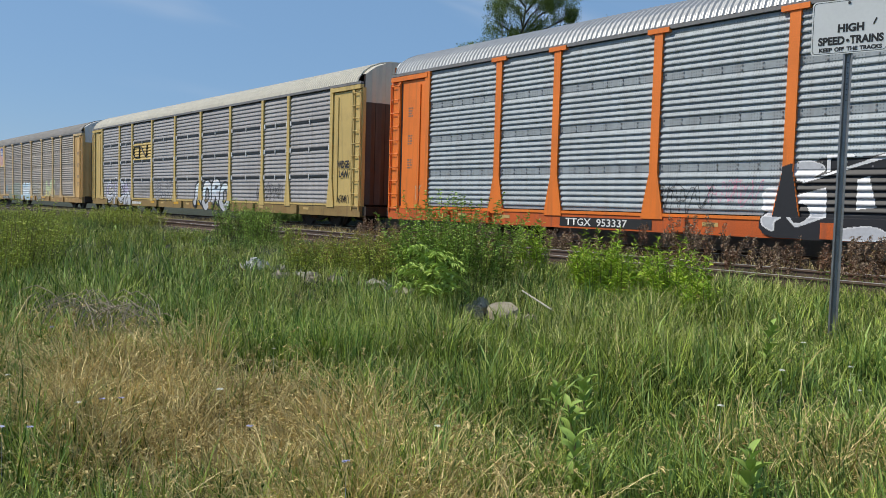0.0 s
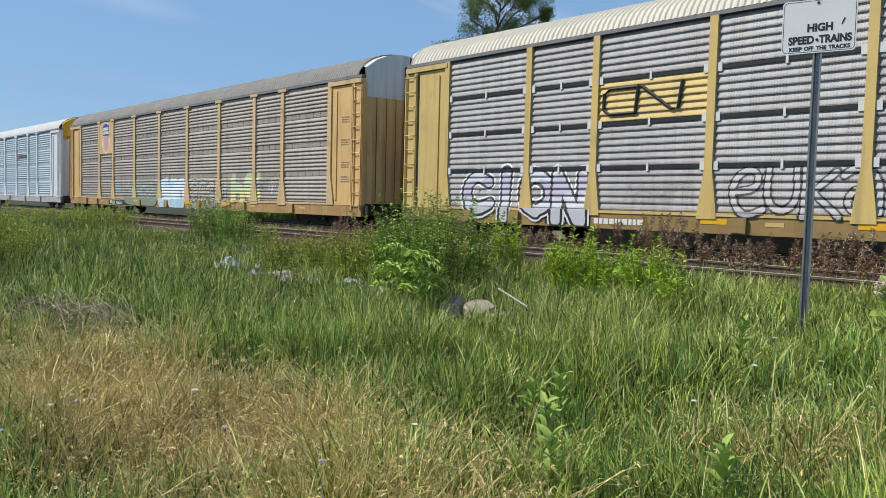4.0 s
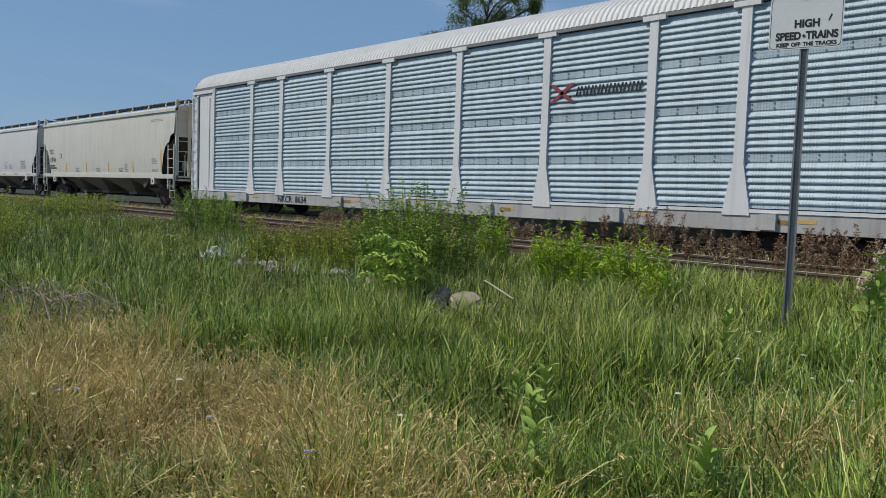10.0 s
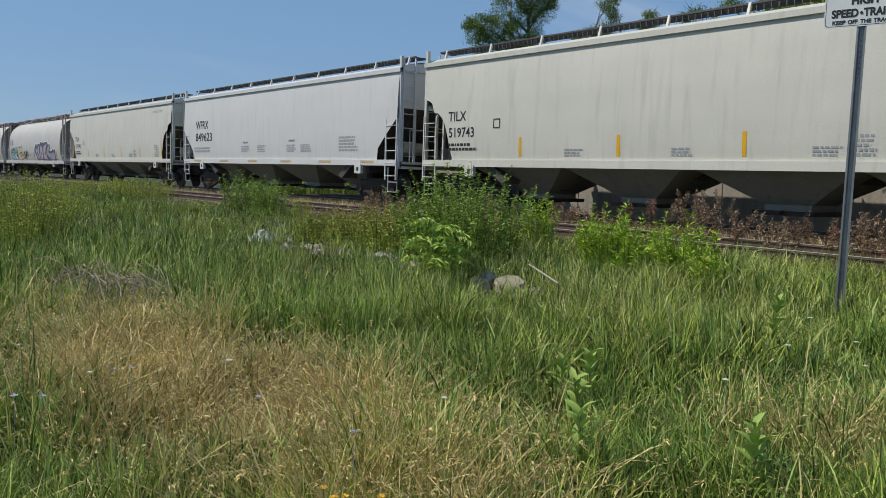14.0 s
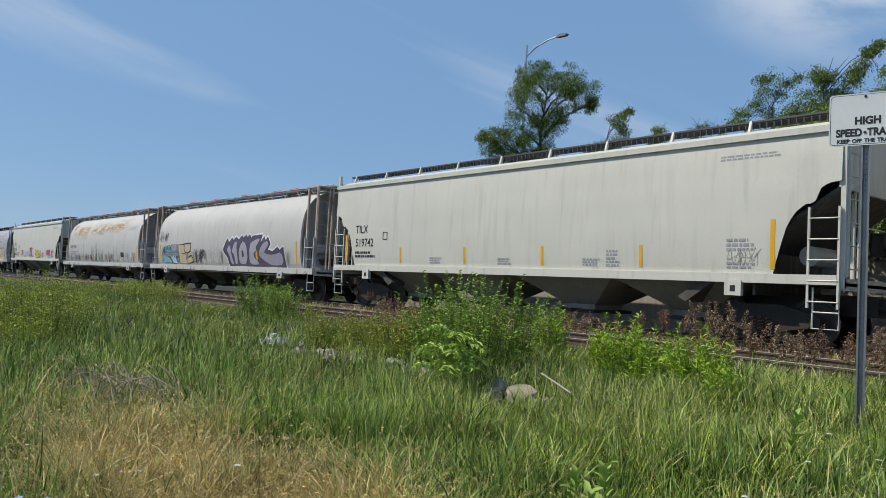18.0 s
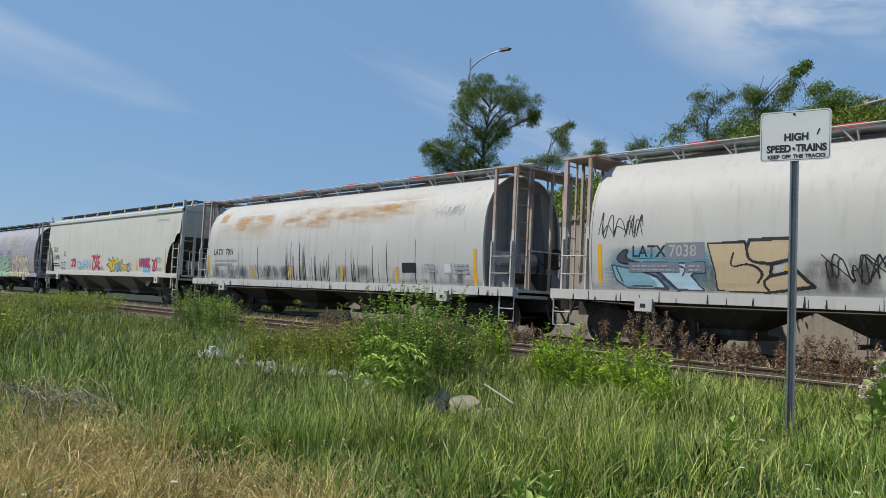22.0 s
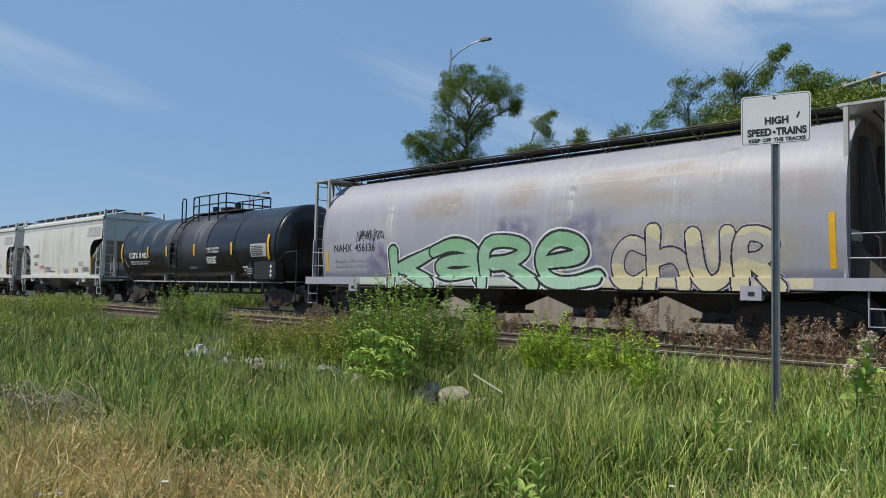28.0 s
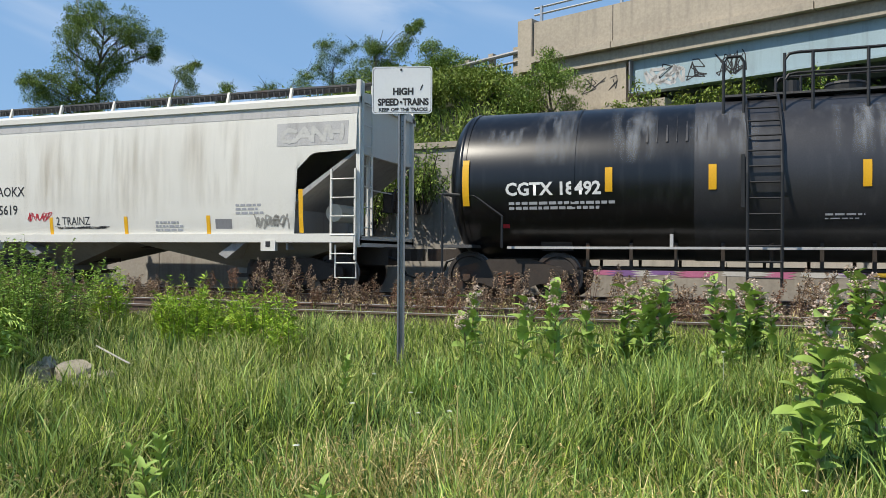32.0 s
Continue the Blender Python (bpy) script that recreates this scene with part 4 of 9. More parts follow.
scar = Geo().grid([[(0.19, -0.0108, zc + 0.0), (0.2, -0.0108, zc - 0.005)], [(0.215, -0.0108, zc + 0.06), (0.225, -0.0108, zc + 0.05)]])
part("scratch", scar, M_INKB, plate)

# ---- railway cars ----
# A car stands on rail top at z = 0 of its own space; x runs along the train, the seen side is at negative y.
WHEEL_R = 0.457
SPINNING = []


def wheel_geo():
    g = Geo()
    ring = lambda r, y: [(r * math.cos(a), y, r * math.sin(a)) for a in (2 * math.pi * k / 28 for k in range(28))]
    g.quad_strip([ring(0.08, -0.12), ring(0.10, -0.11), ring(0.20, -0.05), ring(0.37, -0.05), ring(0.385, -0.075), ring(WHEEL_R, -0.07), ring(WHEEL_R + 0.003, 0.04),
                  ring(WHEEL_R + 0.028, 0.055), ring(WHEEL_R + 0.02, 0.07), ring(0.37, 0.06), ring(0.1, 0.05)])
    return g


def add_truck(car, x):
    tr = part("truck", Geo().box(-0.18, 0.18, -0.95, 0.95, 0.35, 0.62, 0.03), M_STEEL, car, at=(x, 0, 0))
    side = [(-1.15, 0.42), (-0.95, 0.36), (-0.55, 0.30), (-0.28, 0.20), (0.28, 0.20), (0.55, 0.30), (0.95, 0.36), (1.15, 0.42), (1.15, 0.56), (0.95, 0.64), (0.4, 0.78),
            (-0.4, 0.78), (-0.95, 0.64), (-1.15, 0.56)]
    for y in (-1.06, 0.94):
        fr = part("side_frame", Geo().prism(side, "y", y, y + 0.12), M_STEEL, tr)
        for sx in (-0.16, 0.0, 0.16):
            pts = [(sx + 0.055 * math.cos(k * 1.05), y + 0.0 + 0.055 * math.sin(k * 1.05) - 0.02, 0.26 + k * 0.011) for k in range(24)]
            part("spring", Geo().tube(pts, 0.016, 5), M_RUSTY, fr)
        for sx in (-0.89, 0.89):
            part("axle_box", Geo().tube([(sx, y - 0.05, 0.46), (sx, y + 0.02, 0.46)], 0.115, 12), M_STEEL, fr)
    wh = bpy.data.meshes.get("wheel")
    if not wh:
        wh = wheel_geo().mesh("wheel", M_WHEEL)
        wh.materials.append(M_TREAD)
        for p in wh.polygons:
            r = math.hypot(p.center.x, p.center.z)
            p.material_index = 1 if r > WHEEL_R - 0.035 and p.center.y < 0.05 else 0
    for sx in (-0.89, 0.89):
        ax = part("wheelset", Geo().tube([(0, -0.7, 0), (0, 0.7, 0)], 0.085, 10), M_WHEEL, car, at=(x + sx, 0, WHEEL_R))
        SPINNING.append((ax, x + sx))
        for y, turn in ((-0.755, 0), (0.755, math.pi)):
            w = part("wheel", wh, None, ax, at=(0, y, 0))
            w.rotation_euler = (0, 0, turn)
    return tr


def add_coupler(car, x, d):
    part("coupler", Geo().prism([(0, -0.08), (d * 0.45, -0.08), (d * 0.62, -0.17), (d * 0.75, -0.12), (d * 0.72, 0.1), (d * 0.5, 0.12), (d * 0.42, 0.08), (0, 0.08)], "z", 0.72, 0.98), M_STEEL, car, at=(x, 0, 0))
    part("air_hose", Geo().tube([(x, -0.25, 0.8), (x + d * 0.25, -0.27, 0.72), (x + d * 0.4, -0.2, 0.42), (x + d * 0.6, -0.08, 0.36)], 0.028, 6), M_BLACK, car)


def add_ladder(car, x0, x1, y, z0, z1, step, material, facing="y", r=0.014, rail=0.02):
    """Ladder on the side (rungs along x) or on an end (rungs along y: x0 = x, and y0..y1 given as x1, y)."""
    lad = part("ladder", Geo().box(x0 - rail, x0 + rail, y - 0.03, y + 0.01, z0, z1), material, car)
    part("ladder_rail", Geo().box(x1 - rail, x1 + rail, y - 0.03, y + 0.01, z0, z1), material, lad)
    rung = Geo().tube([(x0, 0, 0), (x1, 0, 0)], r, 6).mesh("rung", material)
    z = z0 + 0.12
    while z < z1 - 0.03:
        part("rung", rung, None, lad, at=(0, y - 0.035, z))
        z += step
    return lad


def add_end_ladder(car, x, y0, y1, z0, z1, step, material):
    lad = part("ladder", Geo().box(x - 0.02, x + 0.02, y0 - 0.02, y0 + 0.02, z0, z1), material, car)
    part("ladder_rail", Geo().box(x - 0.02, x + 0.02, y1 - 0.02, y1 + 0.02, z0, z1), material, lad)
    rung = Geo().tube([(0, y0, 0), (0, y1, 0)], 0.014, 6).mesh("rung", material)
    z = z0 + 0.15
    while z < z1 - 0.03:
        part("rung", rung, None, lad, at=(x, 0, z))
        z += step
    return lad


def brake_wheel(car, x, y, z):
    pts = [(x, y + 0.27 * math.cos(a), z + 0.27 * math.sin(a)) for a in (2 * math.pi * k / 16 for k in range(17))]
    b = part("brake_wheel", Geo().tube(pts, 0.02, 6, caps=False), M_STEEL, car)
    for k in range(3):
        a = math.pi * k / 3
        part("spoke", Geo().tube([(x, y - 0.27 * math.cos(a), z - 0.27 * math.sin(a)), (x, y + 0.27 * math.cos(a), z + 0.27 * math.sin(a))], 0.012, 5), M_STEEL, b)
    part("brake_housing", Geo().box(x - 0.3, x - 0.03, y - 0.18, y + 0.18, z - 0.25, z + 0.2, 0.04), M_STEEL, car)


# --- enclosed car carriers ---
POSTS = (-11.82, -8.97, -7.03, -4.28, -1.42, 1.42, 4.28, 7.03, 8.97, 11.82)
SIDE_Y = 1.50


def rib_profile(style):
    """Heights and depths down a side sheet: bundles of ribs between plain bands."""
    pts, z = [], 0.80
    groups = 4
    span = (4.60 - 0.80) / groups
    ribs = 6
    plain = 0.06 if style == "stacked" else 0.18
    pitch = (span - plain) / ribs
    deep = 0.032 if style == "stacked" else 0.042
    for gi in range(groups):
        z0 = 0.80 + gi * span
        for k in range(ribs):
            b = z0 + (plain / 2 if style == "banded" else 0) + k * pitch
            pts += [(b, 0.0), (b + pitch * 0.12, 0.0), (b + pitch * 0.15, 0.9 * deep), (b + pitch * 0.30, deep), (b + pitch * 0.50, 0.75 * deep), (b + pitch * 0.92, 0.0)]
        e = z0 + ribs * pitch
        if style == "stacked":
            pts += [(e, 0.0), (e + 0.004, -0.05), (e + plain - 0.004, -0.05)]
        else:
            e += plain / 2
            pts = [(z0 + 0.02, 0.012), (z0 + plain / 2 - 0.02, 0.012)] + pts[-6 * ribs:] if gi == 0 else pts[:-6 * ribs] + [(z0 + 0.001, 0.012), (z0 + plain / 2 - 0.02, 0.012)] + pts[-6 * ribs:]
            pts += [(e, 0.0), (e + 0.02, 0.012)]
    pts.append((4.60, 0.0))
    return pts


def side_surface(style):
    pr = rib_profile(style)
    zs, ds = [p[0] for p in pr], [p[1] for p in pr]
    return lambda z: -(SIDE_Y + lerp(z, zs, ds)) - 0.002


def autorack(label, c, style, post_m, panel_m, roof_m, sill_m, end_m, door_m, tab=True, top_m=None):
    car = thing("car_carrier", label, "railway car", "cars of the train")
    car["centre"] = c
    pr = rib_profile(style)
    # side sheets, bay by bay
    for a, b in zip(POSTS, POSTS[1:]):
        for s in (-1, 1):
            part("side_panel", Geo().grid([[(a + 0.05, s * (SIDE_Y + d), z), (b - 0.05, s * (SIDE_Y + d), z)] for z, d in pr]), panel_m, car)
        if style == "stacked":
            for k in range(1, 4):
                z = 0.80 + k * 0.95 - 0.03
                part("gap_strip", Geo().box(a + 0.1, b - 0.1, -SIDE_Y - 0.034, -SIDE_Y + 0.03, z - 0.034, z + 0.030), M_BLACK, car)
                for x in (a + 0.14, (a + b) / 2, b - 0.14):
                    part("clip", Geo().box(x - (0.025 if abs(x - (a + b) / 2) < 0.1 else 0.05), x + (0.025 if abs(x - (a + b) / 2) < 0.1 else 0.05), -SIDE_Y - 0.05, -SIDE_Y + 0.02, z - 0.08, z + 0.09), M_ROOFW, car)
        else:
            # rivet heads along the edges of the plain bands
            g = Geo()
            for k in range(1, 4):
                for z in (0.80 + 0.95 * k - 0.045, 0.80 + 0.95 * k + 0.045):
                    for q in range(int((b - a - 0.3) / 0.42) + 1):
                        x = a + 0.17 + 0.42 * q
                        g.box(x - 0.014, x + 0.014, -SIDE_Y - 0.026, -SIDE_Y - 0.010, z - 0.016, z + 0.016)
            tagged(part("rivet_row", g, M_BULK, car), kind="stuff")
    # posts, flared at the foot, some with a cross-shaped cap
    for x in POSTS:
        w, f = (0.10, 0.27) if style != "stacked" else (0.085, 0.21)
        edge = abs(x) > 11
        out = [(-f, 0.68), (f, 0.68), (f * 0.86, 0.95), (w, 1.65), (w, 4.62), (-w, 4.62), (-w, 1.65), (-f * 0.86, 0.95)]
        if edge and style != "stacked":
            q = 1 if x > 0 else -1
            out = [(-w if q > 0 else -f, 0.74), (f if q > 0 else w, 0.74), (0.24 if q > 0 else w, 0.95), (w, 1.65), (w, 4.62), (-w, 4.62), (-w, 1.65), (-w if q > 0 else -0.24, 0.95)]
        for s in (-1, 1):
            y0, y1 = (-SIDE_Y - 0.075, -SIDE_Y - 0.001) if s < 0 else (SIDE_Y + 0.001, SIDE_Y + 0.075)
            po = part("post", Geo().prism([(x + u, z) for u, z in out], "y", y0, y1), post_m, car)
            if tab and s < 0 and not edge:
                part("post_cap", Geo().box(x - 0.26, x + 0.26, -SIDE_Y - 0.10, -SIDE_Y, 4.56, 4.66), post_m, po)
    # sill, deck, top rail
    for s in (-1, 1):
        y0, y1 = (-SIDE_Y - 0.05, -SIDE_Y + 0.12) if s < 0 else (SIDE_Y - 0.12, SIDE_Y + 0.05)
        part("side_sill", Geo().box(-13.55, 13.55, y0, y1, 0.40, 0.73), sill_m, car)
        part("sill_rail", Geo().box(-11.92, 11.92, y0 - 0.02 if s < 0 else y0, y1 if s < 0 else y1 + 0.02, 0.735, 0.80), post_m, car)
        part("top_rail", Geo().box(-13.5, 13.5, y0 - 0.02 if s < 0 else y0, y1 if s < 0 else y1 + 0.02, 4.62, 4.70), M_BULK, car)
    part("deck", Geo().box(-13.5, 13.5, -1.37, 1.37, 0.75, 0.85), M_STEEL, car)
    part("centre_sill", Geo().box(-13.4, 13.4, -0.3, 0.3, 0.38, 0.74), M_STEEL, car)
    for x in (-10.9, -9.3, -3.6, -0.6, 2.6, 6.3, 9.6):
        part("jacking_bracket", Geo().prism([(x - 0.16, 0.43), (x + 0.16, 0.43), (x + 0.16, 0.72), (x - 0.16, 0.72)], "y", -SIDE_Y - 0.13, -SIDE_Y - 0.052), sill_m, car)
        part("reflector", Geo().box(x + 0.5, x + 0.85, -SIDE_Y - 0.056, -SIDE_Y - 0.051, 0.57, 0.65), M_REFLF, car)
    # arched, ribbed roof
    arch = [(-1.56, 4.68), (-1.50, 4.83), (-1.36, 5.02), (-1.08, 5.22), (-0.7, 5.38), (-0.3, 5.46), (0, 5.48)]
    arch += [(-y, z) for y, z in reversed(arch[:-1])]
    rows, x, i = [], -13.3, 0
    while x <= 13.3:
        up = 0.024 if i % 4 in (1, 2) else 0.0
        rows.append([(x, y * (1 + up * 0.5), z + up) for y, z in arch])
        x += 0.035
        i += 1
    part("roof", Geo().grid(rows), roof_m, car)
    for d in (-1, 1):
        part("roof_end_hoop", Geo().tube([(d * 13.32, y * 1.005, z + 0.015) for y, z in arch], 0.022, 6), roof_m, car)
        # end bay: blank panel, corner posts and ladder
        xa, xb = sorted((d * 11.92, d * 13.5))
        for s in (-1, 1):
            part("end_panel", Geo().box(xa, xb, s * SIDE_Y - 0.03, s * SIDE_Y + 0.03, 0.74, 4.45), end_m, car)
            part("corner_post", Geo().prism([(d * 13.04, 0.74), (d * 13.16, 0.74), (d * 13.16, 4.6), (d * 13.04, 4.6)], "y", s * SIDE_Y - 0.07, s * SIDE_Y + 0.07), end_m, car)
            part("end_post", Geo().box(min(d * 13.42, d * 13.56), max(d * 13.42, d * 13.56), s * 1.46 - 0.06, s * 1.46 + 0.06, 0.74, 4.5), end_m, car)
        part("header", Geo().box(min(d * 11.82, d * 13.5), max(d * 11.82, d * 13.5), -SIDE_Y - 0.09, -SIDE_Y + 0.05, 4.47, 4.60), post_m, car)
        la, lb = sorted((d * 13.08, d * 13.50))
        add_ladder(car, la, lb, -SIDE_Y - 0.06, 0.62, 4.4, 0.40, end_m, rail=0.018)
        part("panel_stiffener", Geo().box(min(d * 12.14, d * 12.22), max(d * 12.14, d * 12.22), -SIDE_Y - 0.06, -SIDE_Y - 0.031, 0.9, 4.3), end_m, car)
        part("door_slot", Geo().box(min(d * 12.97, d * 13.03), max(d * 12.97, d * 13.03), -SIDE_Y - 0.036, -SIDE_Y - 0.03, 0.80, 4.40), M_BLACK, car)
        part("door_seam", Geo().box(min(d * 13.70, d * 13.76), max(d * 13.70, d * 13.76), -0.03, 0.03, 0.82, 5.1), M_BLACK, car)
        # folding end door of upright leaves, its head under the arch of the roof
        ys = [-1.40 + k * 0.175 for k in range(17)]
        xx = [d * (13.66 + (0.06 if k % 2 else 0.0) - 0.16 * (abs(y) / 1.40) ** 3) for k, y in enumerate(ys)]
        zz = [lerp(y, [q for q, _ in arch], [q for _, q in arch]) - 0.03 for y in ys]
        part("end_door", Geo().grid([[(x, y, 0.80), (x, y, 4.05)] for x, y in zip(xx, ys)]), door_m, car)
        part("door_head", Geo().grid([[(x, y, 4.052), (x, y, min(4.55, z)), (x, y, z)] for x, y, z in zip(xx, ys, zz)]), top_m or roof_m, car, "differently painted head of the end door")
        part("door_canopy", Geo().grid([[(x, y, z), (d * 13.30, y, z + 0.02)] for x, y, z in zip(xx, ys, zz)]), top_m or roof_m, car)
        part("door_flank", Geo().grid([[(xx[0], -1.40, z), (d * 13.5, -1.45, z)] for z in (0.80, 2.4, 4.05, zz[0])]), door_m, car)
        for k in range(1, 16, 2):
            part("leaf_gap", Geo().box(min(xx[k - 1] + d * 0.001, xx[k - 1] + d * 0.006), max(xx[k - 1] + d * 0.001, xx[k - 1] + d * 0.006), ys[k - 1] - 0.012, ys[k - 1] + 0.012, 0.85, 4.04), M_BLACK, car)
        part("end_sill", Geo().box(min(d * 13.4, d * 13.75), max(d * 13.4, d * 13.75), -1.45, 1.45, 0.45, 0.74), M_STEEL, car)
        add_coupler(car, d * 13.7, d)
        add_truck(car, d * 10.1)
    return car


M_DOORW = mat("white_end_door_paint", (0.66, 0.66, 0.66), 0.5, var=0.08, scale=1.2, streak=0.2)
JOINTS = {"a": -19.4, "b": -48.0, "c": -76.9, "d": -105.7, "e": -124.6, "f": -141.7, "g": -160.6, "h": -178.9, "i": -197.0, "j": -215.5, "k": -233.7, "l": -248.8, "m": -262.6, "n": -275.9, "o": -289.2}
SPEED = 7.61

car_orange = autorack("orange-posted car carrier with galvanised ribbed sides and graffiti", -19.4 + 14.3, "banded", M_ORANGE, M_ZINC, M_ROOF, M_SILLO, M_ORANGE, M_ORANGE, top_m=M_ROOFW)
car_grey = autorack("grey slatted car carrier with faded yellow posts and graffiti", (JOINTS["a"] + JOINTS["b"]) / 2, "stacked", M_YELLOW, M_ZINC_GREY, M_ROOF_CREAM, M_SILLG, M_YELLOW, M_DOORD, False, top_m=M_ROOF_CREAM)
car_brown = autorack("grimy car carrier with pale yellow posts and a shield emblem", (JOINTS["b"] + JOINTS["c"]) / 2 - 0.35, "banded", M_POSTC, M_ZINC_BROWN, M_ROOFB, M_SILLC, M_CREAM, M_CREAM, top_m=M_ROOFW)
car_white = autorack("clean white-posted car carrier with bright galvanised sides", (JOINTS["c"] + JOINTS["d"]) / 2 - 0.42, "banded", M_WHITE, M_ZINC_NEW, M_ROOFW, M_SILLW, M_WHITE, M_DOORW, top_m=M_REFL)

# --- covered hoppers with smooth curved sides ---
def tilx_half(z):
    return lerp(z, [1.2, 1.6, 2.2, 3.0, 3.6, 4.0], [1.50, 1.55, 1.575, 1.57, 1.54, 1.50])


def round_half(z):
    return lerp(z, [1.15, 1.4, 1.8, 2.2, 2.6, 3.0, 3.3, 3.6, 3.85, 4.05, 4.15], [1.44, 1.50, 1.555, 1.575, 1.565, 1.52, 1.44, 1.29, 1.08, 0.78, 0.52])


def tilx_side(z):
    return -tilx_half(z)


def round_side(z):
    return -round_half(z)


def add_chutes(car, xs, width, z_top, z_low, material):
    for x in xs:
        ring = lambda hw, hy, z: [(x - hw, -hy, z), (x + hw, -hy, z), (x + hw, hy, z), (x - hw, hy, z)]
        ch = part("discharge_chute", Geo().quad_strip([ring(width, 1.40, z_top), ring(width * 0.98, 1.36, z_top - 0.12), ring(0.48, 0.55, z_low + 0.12), ring(0.48, 0.55, z_low)]), material, car)
        part("outlet_gate", Geo().box(x - 0.62, x + 0.62, -0.75, 0.75, z_low - 0.09, z_low), M_STEEL, ch)
        part("gate_shaft", Geo().tube([(x, -0.95, z_low - 0.03), (x, 0.95, z_low - 0.03)], 0.04, 8), M_STEEL, ch)


def add_running_board(car, half, z, y0, y1, brackets, material, grate, edge=None, drop=0.35, sloped=False):
    rb = part("running_board", Geo().box(-half, half, y0, y1, z - 0.035, z), grate, car)
    for i in range(brackets):
        x = -half + 0.3 + (2 * half - 0.6) * i / (brackets - 1)
        if sloped:
            part("bracket", Geo().tube([(x, y0 + 0.02, z - 0.02), (x + 0.02, y0 + 0.15, z - drop)], 0.02, 5), material, rb)
            part("bracket", Geo().tube([(x - 0.25, y0 + 0.02, z - 0.02), (x, y0 + 0.10, z - drop)], 0.018, 5), material, rb)
        else:
            part("bracket", Geo().prism([(y0 - 0.035, z + 0.03), (y0 - 0.14, z - drop), (y0 - 0.09, z - drop), (y0 + 0.02, z - 0.02)], "x", x - 0.028, x + 0.028), material, rb)
    return rb


def add_platform_end(car, half, d, material, z_sill, inner):
    """End platform with draft sill, steps, coupler and truck."""
    part("end_platform", Geo().box(min(d * inner, d * half), max(d * inner, d * half), -1.45, 1.45, z_sill - 0.16, z_sill - 0.10), M_GRATE, car)
    part("end_beam", Geo().box(min(d * (half - 0.1), d * half), max(d * (half - 0.1), d * half), -1.48, 1.48, z_sill - 0.24, z_sill - 0.02), material, car)
    part("draft_sill", Geo().box(min(d * (inner - 2.0), d * (half + 0.1)), max(d * (inner - 2.0), d * (half + 0.1)), -0.28, 0.28, 0.62, 1.02), M_STEEL, car)
    add_coupler(car, d * (half + 0.1), d)
    # step below the corner
    s = part("corner_step", Geo().tube([(d * (half - 0.55), -1.5, z_sill - 0.2), (d * (half - 0.55), -1.5, 0.38), (d * (half - 0.08), -1.5, 0.38), (d * (half - 0.08), -1.5, z_sill - 0.2)], 0.02, 6), material, car)
    part("step_rung", Geo().tube([(d * (half - 0.55), -1.5, 0.68), (d * (half - 0.08), -1.5, 0.68)], 0.016, 6), material, s)
    part("hand_iron", Geo().tube([(d * (half - 0.02), -1.1, z_sill - 0.1), (d * (half - 0.02), -1.1, z_sill + 0.95), (d * (half - 0.02), 0.5, z_sill + 0.95), (d * (half - 0.02), 0.5, z_sill - 0.1)], 0.018, 6), material, car)


